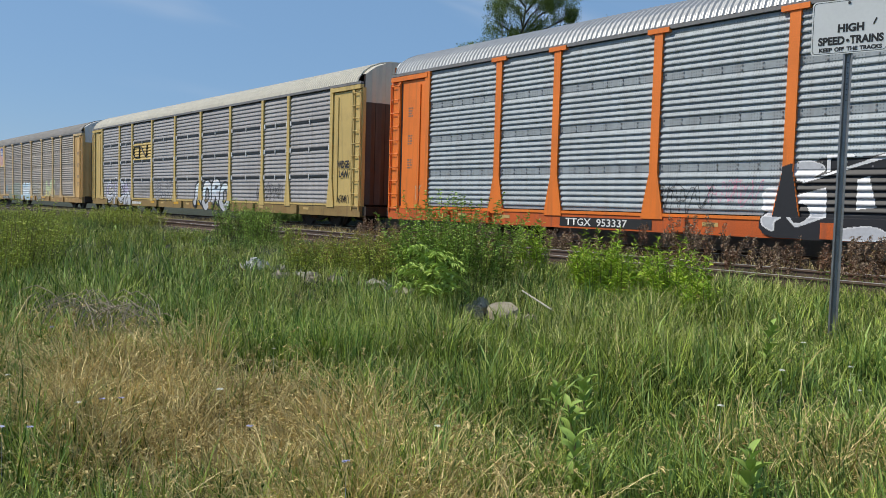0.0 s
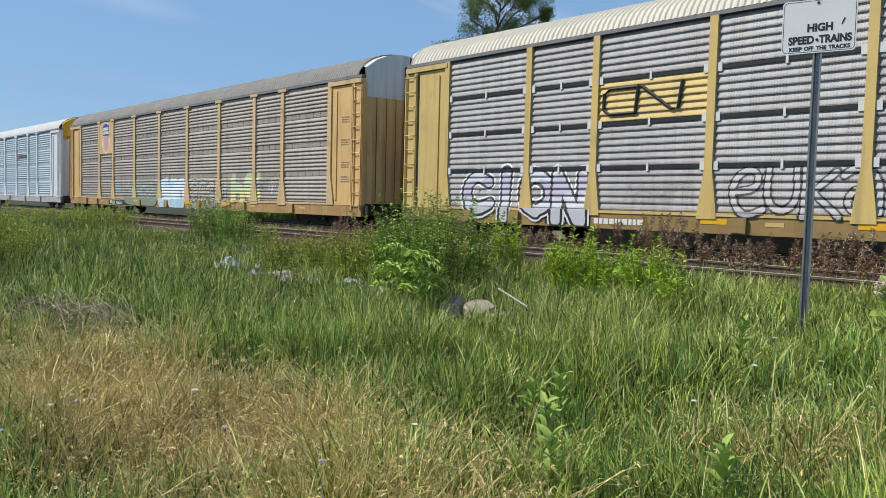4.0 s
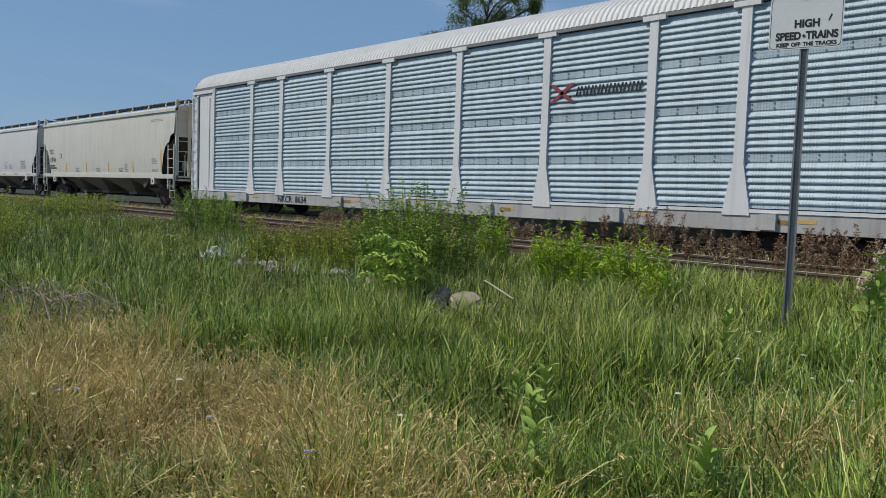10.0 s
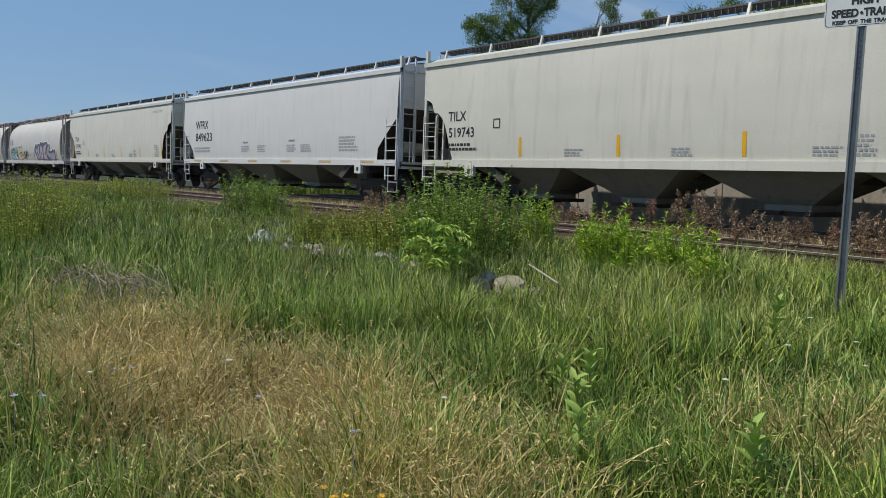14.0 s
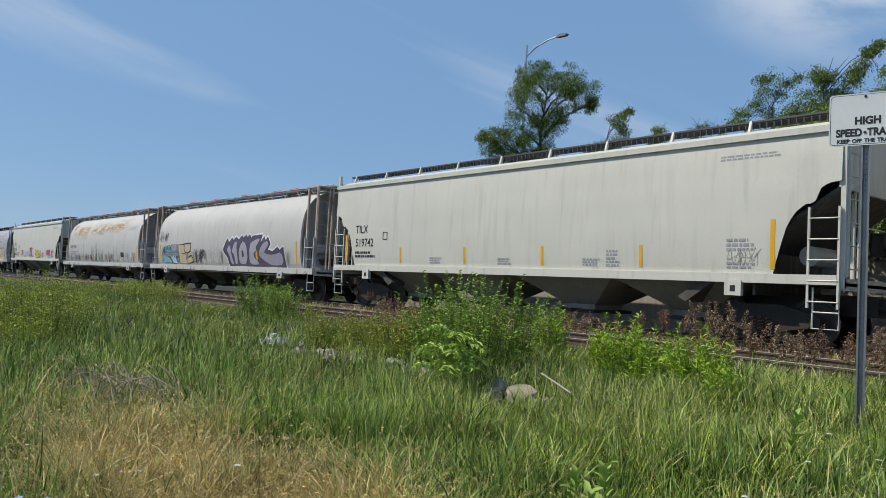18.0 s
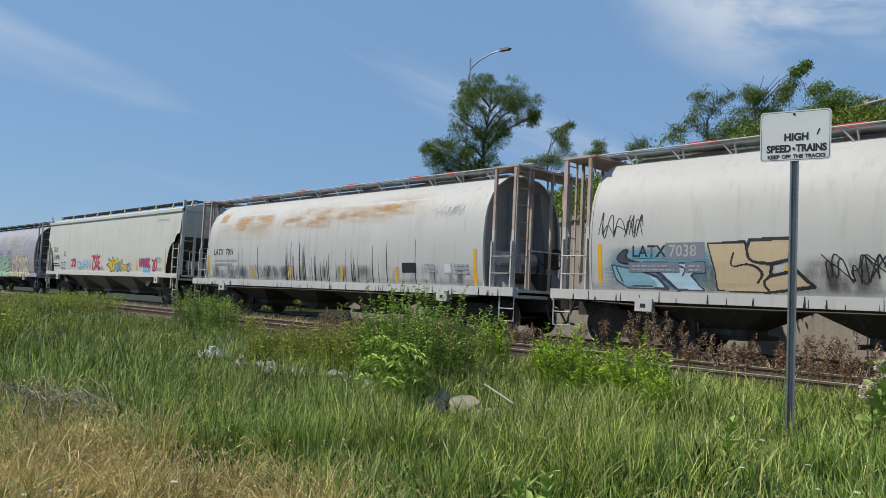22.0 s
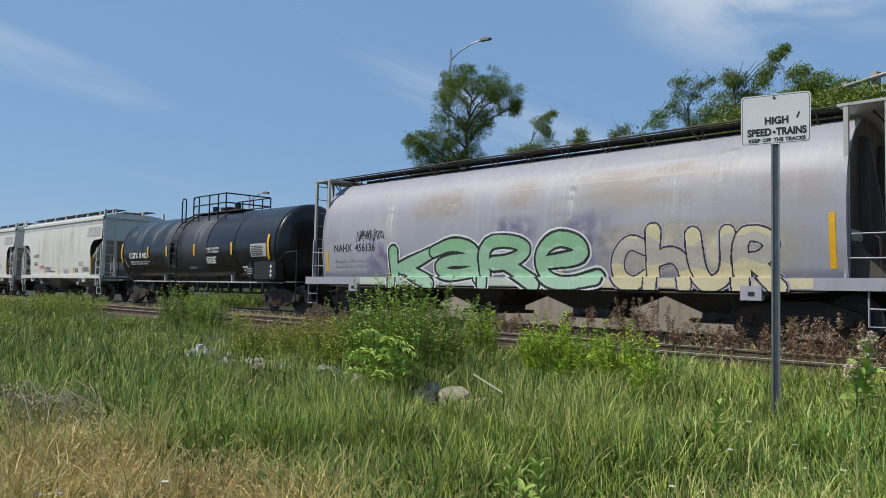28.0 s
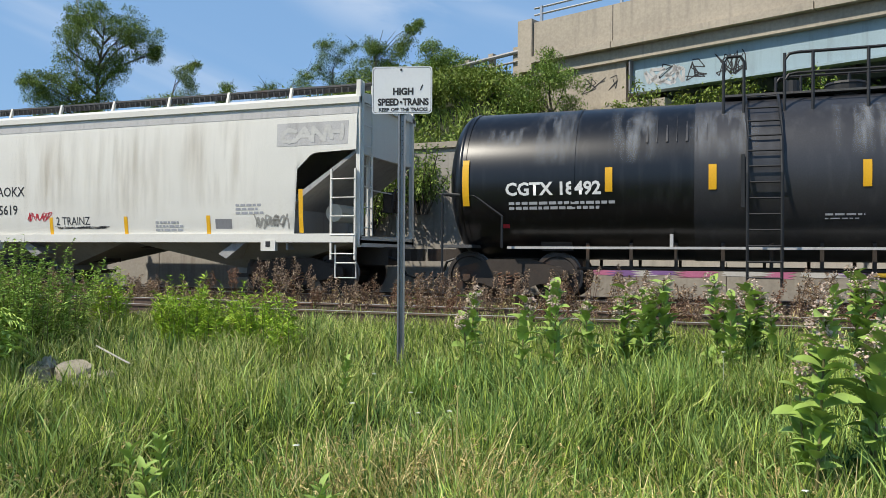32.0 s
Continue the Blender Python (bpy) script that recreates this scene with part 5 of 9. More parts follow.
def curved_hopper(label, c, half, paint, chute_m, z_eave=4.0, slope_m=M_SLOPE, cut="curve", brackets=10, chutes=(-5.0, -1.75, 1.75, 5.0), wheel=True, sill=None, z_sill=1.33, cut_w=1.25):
    """Straight-topped hopper whose side sheets are cut away at the lower ends."""
    car = thing("hopper_car", label, "railway car", "cars of the train")
    car["centre"] = c
    sill = sill or paint
    def low(x):
        e = half - 0.06 - abs(x)
        if e > cut_w:
            return z_sill
        if cut == "curve":
            return lerp(e, [0, 0.22, 0.40, 0.46, 0.62, 0.84, 1.00, 1.12, 1.25], [3.06, 3.03, 2.92, 2.66, 2.67, 2.50, 2.20, 1.78, z_sill])
        if cut == "slant":
            return lerp(e, [0, 0.12, 0.98, 1.04], [2.62, 2.52, 1.72, z_sill])
        return lerp(e, [0, cut_w - 0.46, cut_w - 0.06, cut_w - 0.02], [2.98, 2.94, 2.58, z_sill])
    xs = sorted(set([-half + 0.06 + cut_w * k / 14 for k in range(15)] + [half - 0.06 - cut_w * k / 14 for k in range(15)] + list(np.linspace(-half + cut_w + 0.3, half - cut_w - 0.3, 14))))
    nz = 16
    for s in (-1, 1):
        rows = []
        for k in range(nz + 1):
            row = []
            for x in xs:
                z = low(x) + (z_eave - low(x)) * k / nz
                row.append((x, s * tilx_half(z), z))
            rows.append(row)
        part("side_sheet", Geo().grid(rows), paint, car, smooth=True)
        ya, yb = sorted((s * 1.585, s * 1.44))
        part("side_sill", Geo().box(-half + 0.1, half - 0.1, ya, yb, z_sill - 0.15, z_sill + 0.03), sill, car)
        ya, yb = sorted((s * 1.565, s * 1.46))
        part("eave_strip", Geo().prism([(ya, z_eave - 0.02), (yb, z_eave - 0.02), (yb - 0.02 * s, z_eave + 0.10), (ya, z_eave + 0.10)], "x", -half, half), paint, car)
    # roof and hatches
    e = z_eave + 0.08
    part("roof", Geo().prism([(-1.52, e - 0.05), (-1.52, e), (-1.30, e + 0.13), (-0.6, e + 0.22), (0.6, e + 0.22), (1.30, e + 0.13), (1.52, e), (1.52, e - 0.05)], "x", -half, half), paint, car)
    part("trough_hatch", Geo().box(-half + 0.6, half - 0.6, -0.30, 0.30, e + 0.215, e + 0.36, 0.03), M_GRATE, car)
    for y0, y1 in ((-0.95, -0.50), (0.50, 0.95)):
        rb = add_running_board(car, half, e + 0.40, y0, y1, brackets, paint, M_GRATE, drop=0.33)
    slat = Geo().box(-0.010, 0.010, -0.97, -0.94, -0.13, 0.0).mesh("hatch_slat", M_GRATE)
    for k in range(int((half - 0.3) * 2 / 0.15)):
        part("hatch_slat", slat, None, car, at=(-half + 0.3 + 0.15 * k, 0, e + 0.40))
    part("running_board_rail", Geo().box(-half, half, -0.985, -0.94, e + 0.385, e + 0.42), M_GRATE, car)
    # body inside: end sheets and sloping floors
    for d in (-1, 1):
        x = d * (half - 0.08)
        part("end_sheet", Geo().prism([(-1.52, 2.95), (1.52, 2.95), (1.50, z_eave + 0.05), (0.6, z_eave + 0.27), (-0.6, z_eave + 0.27), (-1.50, z_eave + 0.05)], "x", min(x, x - d * 0.04), max(x, x - d * 0.04)), paint, car)
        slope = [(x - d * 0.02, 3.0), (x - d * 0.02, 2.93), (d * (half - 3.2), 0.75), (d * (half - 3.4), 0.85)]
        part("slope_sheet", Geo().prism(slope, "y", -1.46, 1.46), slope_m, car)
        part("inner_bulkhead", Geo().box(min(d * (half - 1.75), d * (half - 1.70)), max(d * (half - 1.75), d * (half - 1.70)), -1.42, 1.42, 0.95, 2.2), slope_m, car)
        for y in (-1.47, 1.40):
            part("corner_post", Geo().box(min(d * (half - 0.09), d * half), max(d * (half - 0.09), d * half), y - 0.04, y + 0.06, z_sill - 0.2, z_eave + 0.45), paint, car)
        for y in (-0.85, 0.85):
            part("end_strut", Geo().box(min(d * (half - 0.16), d * (half - 0.10)), max(d * (half - 0.16), d * (half - 0.10)), y - 0.04, y + 0.04, z_sill - 0.1, 3.0), paint, car)
        part("end_rail", Geo().box(min(d * (half - 0.12), d * (half - 0.04)), max(d * (half - 0.12), d * (half - 0.04)), -1.44, 1.44, 2.92, 3.02), paint, car)
        la, lb = sorted((d * (half - 0.62), d * (half - 0.08)))
        add_ladder(car, la, lb, -1.55, 0.75, 2.6, 0.38, paint)
        add_end_ladder(car, d * (half + 0.02), -1.42, -0.98, z_sill, z_eave + 0.42, 0.42, paint)
        add_platform_end(car, half, d, paint, z_sill, half - 2.2)
        add_truck(car, d * (half - 1.75))
        part("jacking_pad", Geo().box(min(d * (half - 2.25), d * (half - 1.9)), max(d * (half - 2.25), d * (half - 1.9)), -1.60, -1.50, 0.92, z_sill - 0.10), paint, car)
        part("pad_mark", Geo().box(min(d * (half - 2.13), d * (half - 2.02)), max(d * (half - 2.13), d * (half - 2.02)), -1.606, -1.601, 1.0, 1.12), M_INKB, car)
    if wheel:
        brake_wheel(car, half + 0.05, 0.35, 2.05)
        part("reservoir", Geo().tube([(half - 1.0, -0.7, 1.75), (half - 1.0, 0.3, 1.75)], 0.2, 12), M_HOP, car)
    part("centre_sill", Geo().box(-half + 2, half - 2, -0.3, 0.3, 0.98, 1.16), M_STEEL, car)
    add_chutes(car, chutes, (chutes[1] - chutes[0]) / 2 - 0.02, z_sill - 0.02, 0.42, chute_m)
    return car


def round_hopper(label, c, body, half, paint, walk_m, red=False, chutes=(-4.9, -1.65, 1.65, 4.9), bulk=M_BULK, post_m=None, ribs=True):
    """Round-bodied hopper: a barrel between two flat oval bulkheads, on a longer frame."""
    car = thing("hopper_car", label, "railway car", "cars of the train")
    car["centre"] = c
    post_m = post_m or paint
    zs = [1.15, 1.4, 1.8, 2.2, 2.6, 3.0, 3.3, 3.6, 3.85, 4.05, 4.15]
    oval = [(-round_half(z), z) for z in zs] + [(round_half(z), z) for z in reversed(zs)]
    n = 9
    rows = [[(-body + 2 * body * i / n, y, z) for y, z in oval] for i in range(n + 1)]
    part("barrel", Geo().quad_strip(rows, caps=False), paint, car, smooth=True)
    for d in (-1, 1):
        x = d * body
        part("bulkhead", Geo().prism([(y * 0.992, z) for y, z in oval], "x", min(x - d * 0.06, x - d * 0.10), max(x - d * 0.06, x - d * 0.10)), bulk, car)
        part("bulkhead_rim", Geo().quad_strip([[(x - d * 0.02, y * 1.006, z) for y, z in oval], [(x + d * 0.03, y * 1.006, z) for y, z in oval], [(x + d * 0.03, y * 0.96, z) for y, z in oval]], caps=False), paint, car)
        part("slope_sheet", Geo().prism([(d * (body + 0.75), 1.05), (d * (body - 0.05), 1.9), (d * (body - 0.05), 1.05)], "y", -1.25, 1.25), bulk, car)
        for y in (-0.55, 0.55):
            part("bulkhead_stiffener", Geo().prism([(d * (body - 0.05), 1.1), (d * (body + 0.55), 1.1), (d * (body + 0.10), 3.8), (d * (body - 0.05), 3.8)], "y", y - 0.03, y + 0.03), bulk, car)
        for y in (-1.44, 1.38):
            for e in (0.30, 0.95):
                po = part("corner_post", Geo().box(min(d * (half - e), d * (half - e + 0.08)), max(d * (half - e), d * (half - e + 0.08)), y, y + 0.07, 1.0, 2.62), paint, car)
                part("post_top", Geo().box(min(d * (half - e), d * (half - e + 0.08)), max(d * (half - e), d * (half - e + 0.08)), y, y + 0.07, 2.62, 4.22), post_m, po, "rusty upper part")
        for y in (-0.8, 0.0, 0.8):
            part("end_post", Geo().box(min(d * (half - 0.28), d * (half - 0.22)), max(d * (half - 0.28), d * (half - 0.22)), y, y + 0.06, 1.0, 4.2), post_m, car)
        part("top_frame", Geo().box(min(d * (half - 1.05), d * (half - 0.15)), max(d * (half - 1.05), d * (half - 0.15)), -1.45, 1.45, 4.20, 4.25), post_m, car)
        la, lb = sorted((d * (half - 0.92), d * (half - 0.26)))
        add_ladder(car, la, lb, -1.46, 1.0, 2.35, 0.42, paint)
        add_end_ladder(car, d * (half - 0.2), -1.40, -0.95, 1.0, 4.25, 0.42, post_m)
        add_platform_end(car, half, d, paint, 1.18, body)
        add_truck(car, d * (half - 1.9))
        part("jacking_pad", Geo().box(min(d * (half - 2.7), d * (half - 2.3)), max(d * (half - 2.7), d * (half - 2.3)), -1.63, -1.50, 0.78, 1.05), paint, car)
        part("pad_hole", Geo().box(min(d * (half - 2.55), d * (half - 2.43)), max(d * (half - 2.55), d * (half - 2.43)), -1.637, -1.631, 0.86, 0.94), M_INKB, car)
    for s in (-1, 1):
        ya, yb = sorted((s * 1.60, s * 1.40))
        part("side_sill", Geo().box(-half + 0.05, half - 0.05, ya, yb, 0.98, 1.20), paint, car)
    # roof walkway on sloped brackets
    add_running_board(car, half - 0.2, 4.33, -0.80, -0.30, 15, walk_m, walk_m, drop=0.34, sloped=True)
    add_running_board(car, half - 0.2, 4.33, 0.30, 0.80, 9, walk_m, walk_m, drop=0.34, sloped=True)
    part("walkway_edge", Geo().tube([(-half + 0.2, -0.82, 4.36), (half - 0.2, -0.82, 4.36)], 0.02, 6), walk_m, car)
    part("hatch_trough", Geo().box(-body + 0.4, body - 0.4, -0.26, 0.26, 4.14, 4.28, 0.03), walk_m, car)
    if red:
        for x in (-5.4, -2.4, 0.6, 3.7, 5.2):
            part("hatch_cover", Geo().box(x - 0.35, x + 0.35, -0.75, 0.28, 4.34, 4.42, 0.08), M_RED, car, "faded red hatch cover")
    brake_wheel(car, half - 0.25, 0.3, 2.0)
    part("reservoir", Geo().tube([(half - 1.1, -1.05, 1.95), (half - 1.1, 0.35, 1.95)], 0.2, 12), M_BULK if bulk is M_BULK else M_HOPG, car)
    part("brake_gear", Geo().box(half - 0.9, half - 0.45, -0.1, 0.45, 1.1, 1.6, 0.05), M_STEEL, car)
    part("brake_cylinder", Geo().tube([(half - 0.75, -0.9, 1.45), (half - 0.75, -0.3, 1.45)], 0.17, 12), M_STEEL, car)
    part("brake_chain_box", Geo().box(half - 0.42, half - 0.26, 0.15, 0.45, 1.75, 2.25, 0.04), M_STEEL, car)
    rng = random.Random(int(-c))
    for k in range(9):
        x, y, z = half - rng.uniform(0.2, 1.0), rng.uniform(-1.35, 0.6), rng.uniform(1.05, 1.9)
        part("brake_pipe", Geo().tube([(x, y, 1.05), (x + rng.uniform(-0.1, 0.1), y + rng.uniform(-0.1, 0.1), z), (x + rng.uniform(-0.35, 0.1), y + rng.uniform(-0.2, 0.3), z + rng.uniform(-0.1, 0.3))], 0.018, 6), M_STEEL, car)
    part("train_line", Geo().tube([(-half + 1.2, -1.56, 0.95), (-half + 2.4, -1.56, 0.90), (0, -1.56, 0.93), (half - 2.6, -1.56, 0.89), (half - 1.2, -1.56, 0.96)], 0.022, 6), M_STEEL, car)
    for d in (-1, 1):
        part("air_hose", Geo().tube([(d * (half + 0.1), -0.5, 0.8), (d * (half + 0.25), -0.5, 0.45), (d * (half + 0.42), -0.45, 0.35)], 0.03, 6), M_STEEL, car)
    part("centre_sill", Geo().box(-half + 2, half - 2, -0.3, 0.3, 0.98, 1.16), M_STEEL, car)
    # shade below the car is put into the chutes' dark colour
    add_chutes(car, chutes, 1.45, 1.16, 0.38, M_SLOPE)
    return car


M_INNER = mat("grey_inner_sheet", (0.34, 0.33, 0.32), 0.65, var=0.2, scale=1.0, streak=0.4)
hop_a = curved_hopper("cream covered hopper car with cut-away ends darkened for shade", -115.4, 8.55, M_HOP, M_CHUTE)
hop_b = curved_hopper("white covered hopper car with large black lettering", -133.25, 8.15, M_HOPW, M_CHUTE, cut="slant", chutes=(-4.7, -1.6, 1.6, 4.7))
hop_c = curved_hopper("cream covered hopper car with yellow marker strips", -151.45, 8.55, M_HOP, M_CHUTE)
hop_d = round_hopper("round-sided grey hopper car with purple graffiti", -169.9, 7.5, 8.6, M_HOPG, M_SILLW, True, post_m=M_POSTR, bulk=M_BULKL)
hop_e = round_hopper("round-sided white hopper car with orange rust stains and black drips", -188.05, 7.35, 8.5, M_HOPR, M_SILLW, True, post_m=M_POSTR, bulk=M_BULKL)
hop_f = curved_hopper("cream covered hopper car with colourful small graffiti", -206.5, 8.55, M_HOP, M_CHUTE)
# dark sheet colour on the bulkheads stands in for shade on the car's ends
hop_g = round_hopper("round-sided lilac-grey hopper car with green and cream graffiti", -225.0, 7.5, 8.4, M_HOPL, M_STEEL, False, post_m=M_SILLW, bulk=M_SLOPE)
hop_h = curved_hopper("short stained white hopper car with tags", -256.05, 5.9, M_HOPA, M_CHUTE, slope_m=M_INNER, cut="angle", brackets=8, chutes=(-2.9, 2.9), cut_w=1.45, z_eave=3.95, z_sill=1.25)
hop_i = curved_hopper("short white hopper car behind another", -269.6, 6.0, M_HOPA, M_CHUTE, slope_m=M_INNER, cut="angle", brackets=8, chutes=(-2.9, 2.9), cut_w=1.45, z_eave=3.95, z_sill=1.25)
hop_j = curved_hopper("short white hopper car far down the train", -283.0, 6.0, M_HOPA, M_CHUTE, slope_m=M_INNER, cut="angle", brackets=8, chutes=(-2.9, 2.9), cut_w=1.45, z_eave=3.95, z_sill=1.25)
hop_k = curved_hopper("short white hopper car at the tail", -296.4, 6.0, M_HOPA, M_CHUTE, slope_m=M_INNER, cut="angle", brackets=8, chutes=(-2.9, 2.9), cut_w=1.45, z_eave=3.95, z_sill=1.25)

# --- tank car ---
TANK_Z, TANK_R = 2.28, 1.50


def tank_side(z):
    return -math.sqrt(max(0.01, TANK_R ** 2 - (z - TANK_Z) ** 2)) - 0.004


def tank_ring(x, r, n=48):
    return [(x, r * math.cos(2 * math.pi * k / n), TANK_Z + r * math.sin(2 * math.pi * k / n)) for k in range(n)]


tank = thing("tank_car", "black tank car with a greyed middle band and yellow marker strips", "railway car", "cars of the train")
tank["centre"] = -241.25
HEAD = [(0.0, 1.0), (0.12, 0.985), (0.24, 0.94), (0.36, 0.86), (0.48, 0.72), (0.58, 0.52), (0.64, 0.28), (0.66, 0.06)]
part("shell", Geo().quad_strip([tank_ring(x, TANK_R) for x in (-6.75, -2.45)], caps=False), M_TANK, tank, smooth=True)
part("shell_band", Geo().quad_strip([tank_ring(x, TANK_R + 0.012) for x in (-2.45, 1.15)], caps=False), M_TANKB, tank, "greyed worn band", smooth=True)
part("shell", Geo().quad_strip([tank_ring(x, TANK_R) for x in (1.15, 5.9)], caps=False), M_TANK, tank, smooth=True)
for x in (-6.7, -4.6, -2.45, -0.65, 1.15, 3.2, 5.85):
    part("jacket_seam", Geo().quad_strip([tank_ring(x - 0.03, TANK_R + 0.014), tank_ring(x + 0.03, TANK_R + 0.014)], caps=False), M_TANKB if abs(x) < 3 else M_TANK, tank, smooth=True)
for d in (-1, 1):
    part("tank_head", Geo().quad_strip([tank_ring((-6.75 if d < 0 else 5.9) + d * u * 0.72, TANK_R * r) for u, r in HEAD]), M_TANK, tank, smooth=True)
    part("stub_sill", Geo().box(min(d * 4.6, d * 7.25), max(d * 4.6, d * 7.25), -0.3, 0.3, 0.62, 1.0), M_STEEL, tank)
    part("end_platform", Geo().box(min(d * 6.55, d * 7.2), max(d * 6.55, d * 7.2), -1.45, 1.45, 1.0, 1.06), M_GRATE, tank)
    part("end_hand_rail", Geo().tube([(d * 5.95, -1.45, 1.0), (d * 5.95, -1.45, 1.6), (d * 6.5, -1.45, 2.0), (d * 7.15, -1.45, 2.05), (d * 7.15, 1.3, 2.05), (d * 7.15, 1.3, 1.0)], 0.025, 6), M_BLACK, tank)
    part("end_hand_rail", Geo().tube([(d * 7.15, -1.45, 2.05), (d * 7.15, -1.45, 0.4)], 0.022, 6), M_BLACK, tank)
    part("saddle", Geo().prism([(-0.9, 0.95), (0.9, 0.95), (1.05, 1.45), (-1.05, 1.45)], "x", d * 5.0 - 0.3, d * 5.0 + 0.3), M_STEEL, tank)
    add_coupler(tank, d * 7.2, d)
    add_truck(tank, -5.9 if d < 0 else 5.6)
for s in (-1, 1):
    y = s * 1.20
    part("lower_rail", Geo().box(-5.9, 6.0, y - 0.05, y + 0.05, 0.985, 1.03), M_SILLW if s < 0 else M_STEEL, tank, "pale jacket edge strip" if s < 0 else "")
    part("pipe_rail", Geo().tube([(-4.6, y * 0.8, 0.62), (4.6, y * 0.8, 0.62)], 0.03, 6), M_STEEL, tank)
    for k in range(12):
        part("hanger", Geo().box(-4.4 + 0.8 * k - 0.03, -4.4 + 0.8 * k + 0.03, y * 0.8 - 0.03, y * 0.8 + 0.03, 0.6, 1.1), M_STEEL, tank)
# ladder that follows the shell
lad = None
for x in (-1.62, -1.08):
    pts = [(x, -1.56, 0.35), (x, -1.60, 1.2), (x, -1.62, 2.28)] + [(x, -(TANK_R + 0.10) * math.cos(a), TANK_Z + (TANK_R + 0.10) * math.sin(a)) for a in (0.35, 0.65, 0.95, 1.2)]
    r = part("ladder" if lad is None else "ladder_rail", Geo().tube(pts, 0.028, 6), M_BLACK, tank if lad is None else lad)
    lad = lad or r
for k in range(13):
    z = 0.5 + 0.27 * k
    a = math.asin(min(0.93, max(0.0, (z - TANK_Z) / (TANK_R + 0.1))))
    y = -1.60 if z < 2.28 else -(TANK_R + 0.1) * math.cos(a)
    part("rung", Geo().tube([(-1.62, y, z), (-1.08, y, z)], 0.018, 6), M_BLACK, lad)
part("ladder_backing", Geo().box(-1.72, -1.66, -1.60, -1.5, 1.7, 2.6), M_BLACK, tank)
# top platform with railing and dome
pl = part("top_platform", Geo().box(-2.0, 1.9, -0.5, 0.5, 3.80, 3.84), M_GRATE, tank)
for y in (-0.98, 0.98):
    for zz in (4.06, 4.42):
        part("guard_rail", Geo().tube([(-1.0, y, zz - 0.12), (-0.93, y, zz - 0.02), (-0.8, y, zz), (1.6, y, zz)], 0.028, 6), M_BLACK, pl)
    for x in (-1.0, -0.55, 0.3, 1.0, 1.6):
        part("rail_post", Geo().tube([(x, y, 3.38), (x, y, 4.42)], 0.03, 6), M_BLACK, pl)
part("guard_hoop", Geo().tube([(-2.0, -0.98, 3.4), (-2.0, -0.98, 4.32), (-1.93, -0.98, 4.42), (-1.72, -0.98, 4.42), (-1.66, -0.98, 4.32), (-1.66, -0.98, 3.4)], 0.03, 6), M_BLACK, pl)
for x in (1.6,):
    for zz in (4.06, 4.42):
        part("guard_rail", Geo().tube([(x, -0.98, zz), (x, 0.98, zz)], 0.028, 6), M_BLACK, pl)
part("manway", Geo().tube([(0.1, 0, 3.70), (0.1, 0, 3.98)], 0.34, 18), M_BLACK, tank)
part("manway_lid", Geo().tube([(0.1, 0, 3.98), (0.1, 0, 4.02), (0.1, 0, 4.06)], [0.36, 0.34, 0.15], 18), M_BLACK, tank)
for x in (-0.8, 0.95):
    part("valve", Geo().tube([(x, -0.1, 3.75), (x, -0.1, 4.1)], 0.13, 12), M_BLACK, tank)
part("control_cabinet", Geo().box(4.75, 6.1, -1.58, -1.25, 1.12, 1.72, 0.03), M_BLACK, tank, "black steel cabinet with three round gauges")
for k in range(3):
    part("gauge", Geo().tube([(5.85, -1.60, 1.24 + 0.15 * k), (5.85, -1.575, 1.24 + 0.15 * k)], 0.055, 12), M_INKW, tank, "white round gauge")
part("placard_holder", Geo().prism([(4.45, 1.12), (4.72, 1.40), (4.45, 1.68), (4.18, 1.40)], "y", -1.56, -1.53), M_BLACK, tank, "black diamond placard holder")
for k in range(3):
    part("placard_bar", Geo().box(4.30, 4.60, -1.566, -1.561, 1.30 + 0.08 * k, 1.33 + 0.08 * k), M_INKG, tank)

# --- lettering, emblems, marker strips and sprayed pieces on the cars ---
def paint(name, col, rough=0.55):
    return mat(name, col, rough, var=0.12, scale=2.0, fine=20)


S_BLK, S_WHT, S_SIL = paint("spray_black", (0.02, 0.02, 0.025)), paint("spray_white", (0.72, 0.72, 0.74)), paint("spray_silver", (0.55, 0.56, 0.60), 0.4)
S_LILAC, S_PURPLE, S_GREEN = paint("spray_lilac", (0.42, 0.38, 0.50)), paint("spray_purple", (0.16, 0.12, 0.30)), paint("spray_green", (0.24, 0.46, 0.26))
S_MINT, S_CREAM, S_BLUE = paint("spray_mint", (0.42, 0.62, 0.46)), paint("spray_cream", (0.62, 0.55, 0.36)), paint("spray_pale_blue", (0.45, 0.62, 0.72))
S_LIME, S_YEL = paint("spray_lime", (0.52, 0.58, 0.34)), paint("spray_yellow", (0.72, 0.50, 0.03))
S_RED, S_GREY = paint("spray_red", (0.55, 0.03, 0.05)), paint("spray_grey", (0.33, 0.32, 0.29))
S_CYAN, S_PINK = paint("spray_cyan", (0.15, 0.45, 0.70)), paint("spray_pink", (0.62, 0.25, 0.36))


def stain(parent, x0, x1, z0, z1, material, surf, name="stain", label=""):
    """A thin stain that fades towards its edges and follows the side."""
    n = 10
    g = Geo().grid([[(x0 + (x1 - x0) * i / 4, surf(z0 + (z1 - z0) * k / n) - 0.0035, z0 + (z1 - z0) * k / n) for i in range(5)] for k in range(n + 1)])
    return part(name, g, material, parent, label)


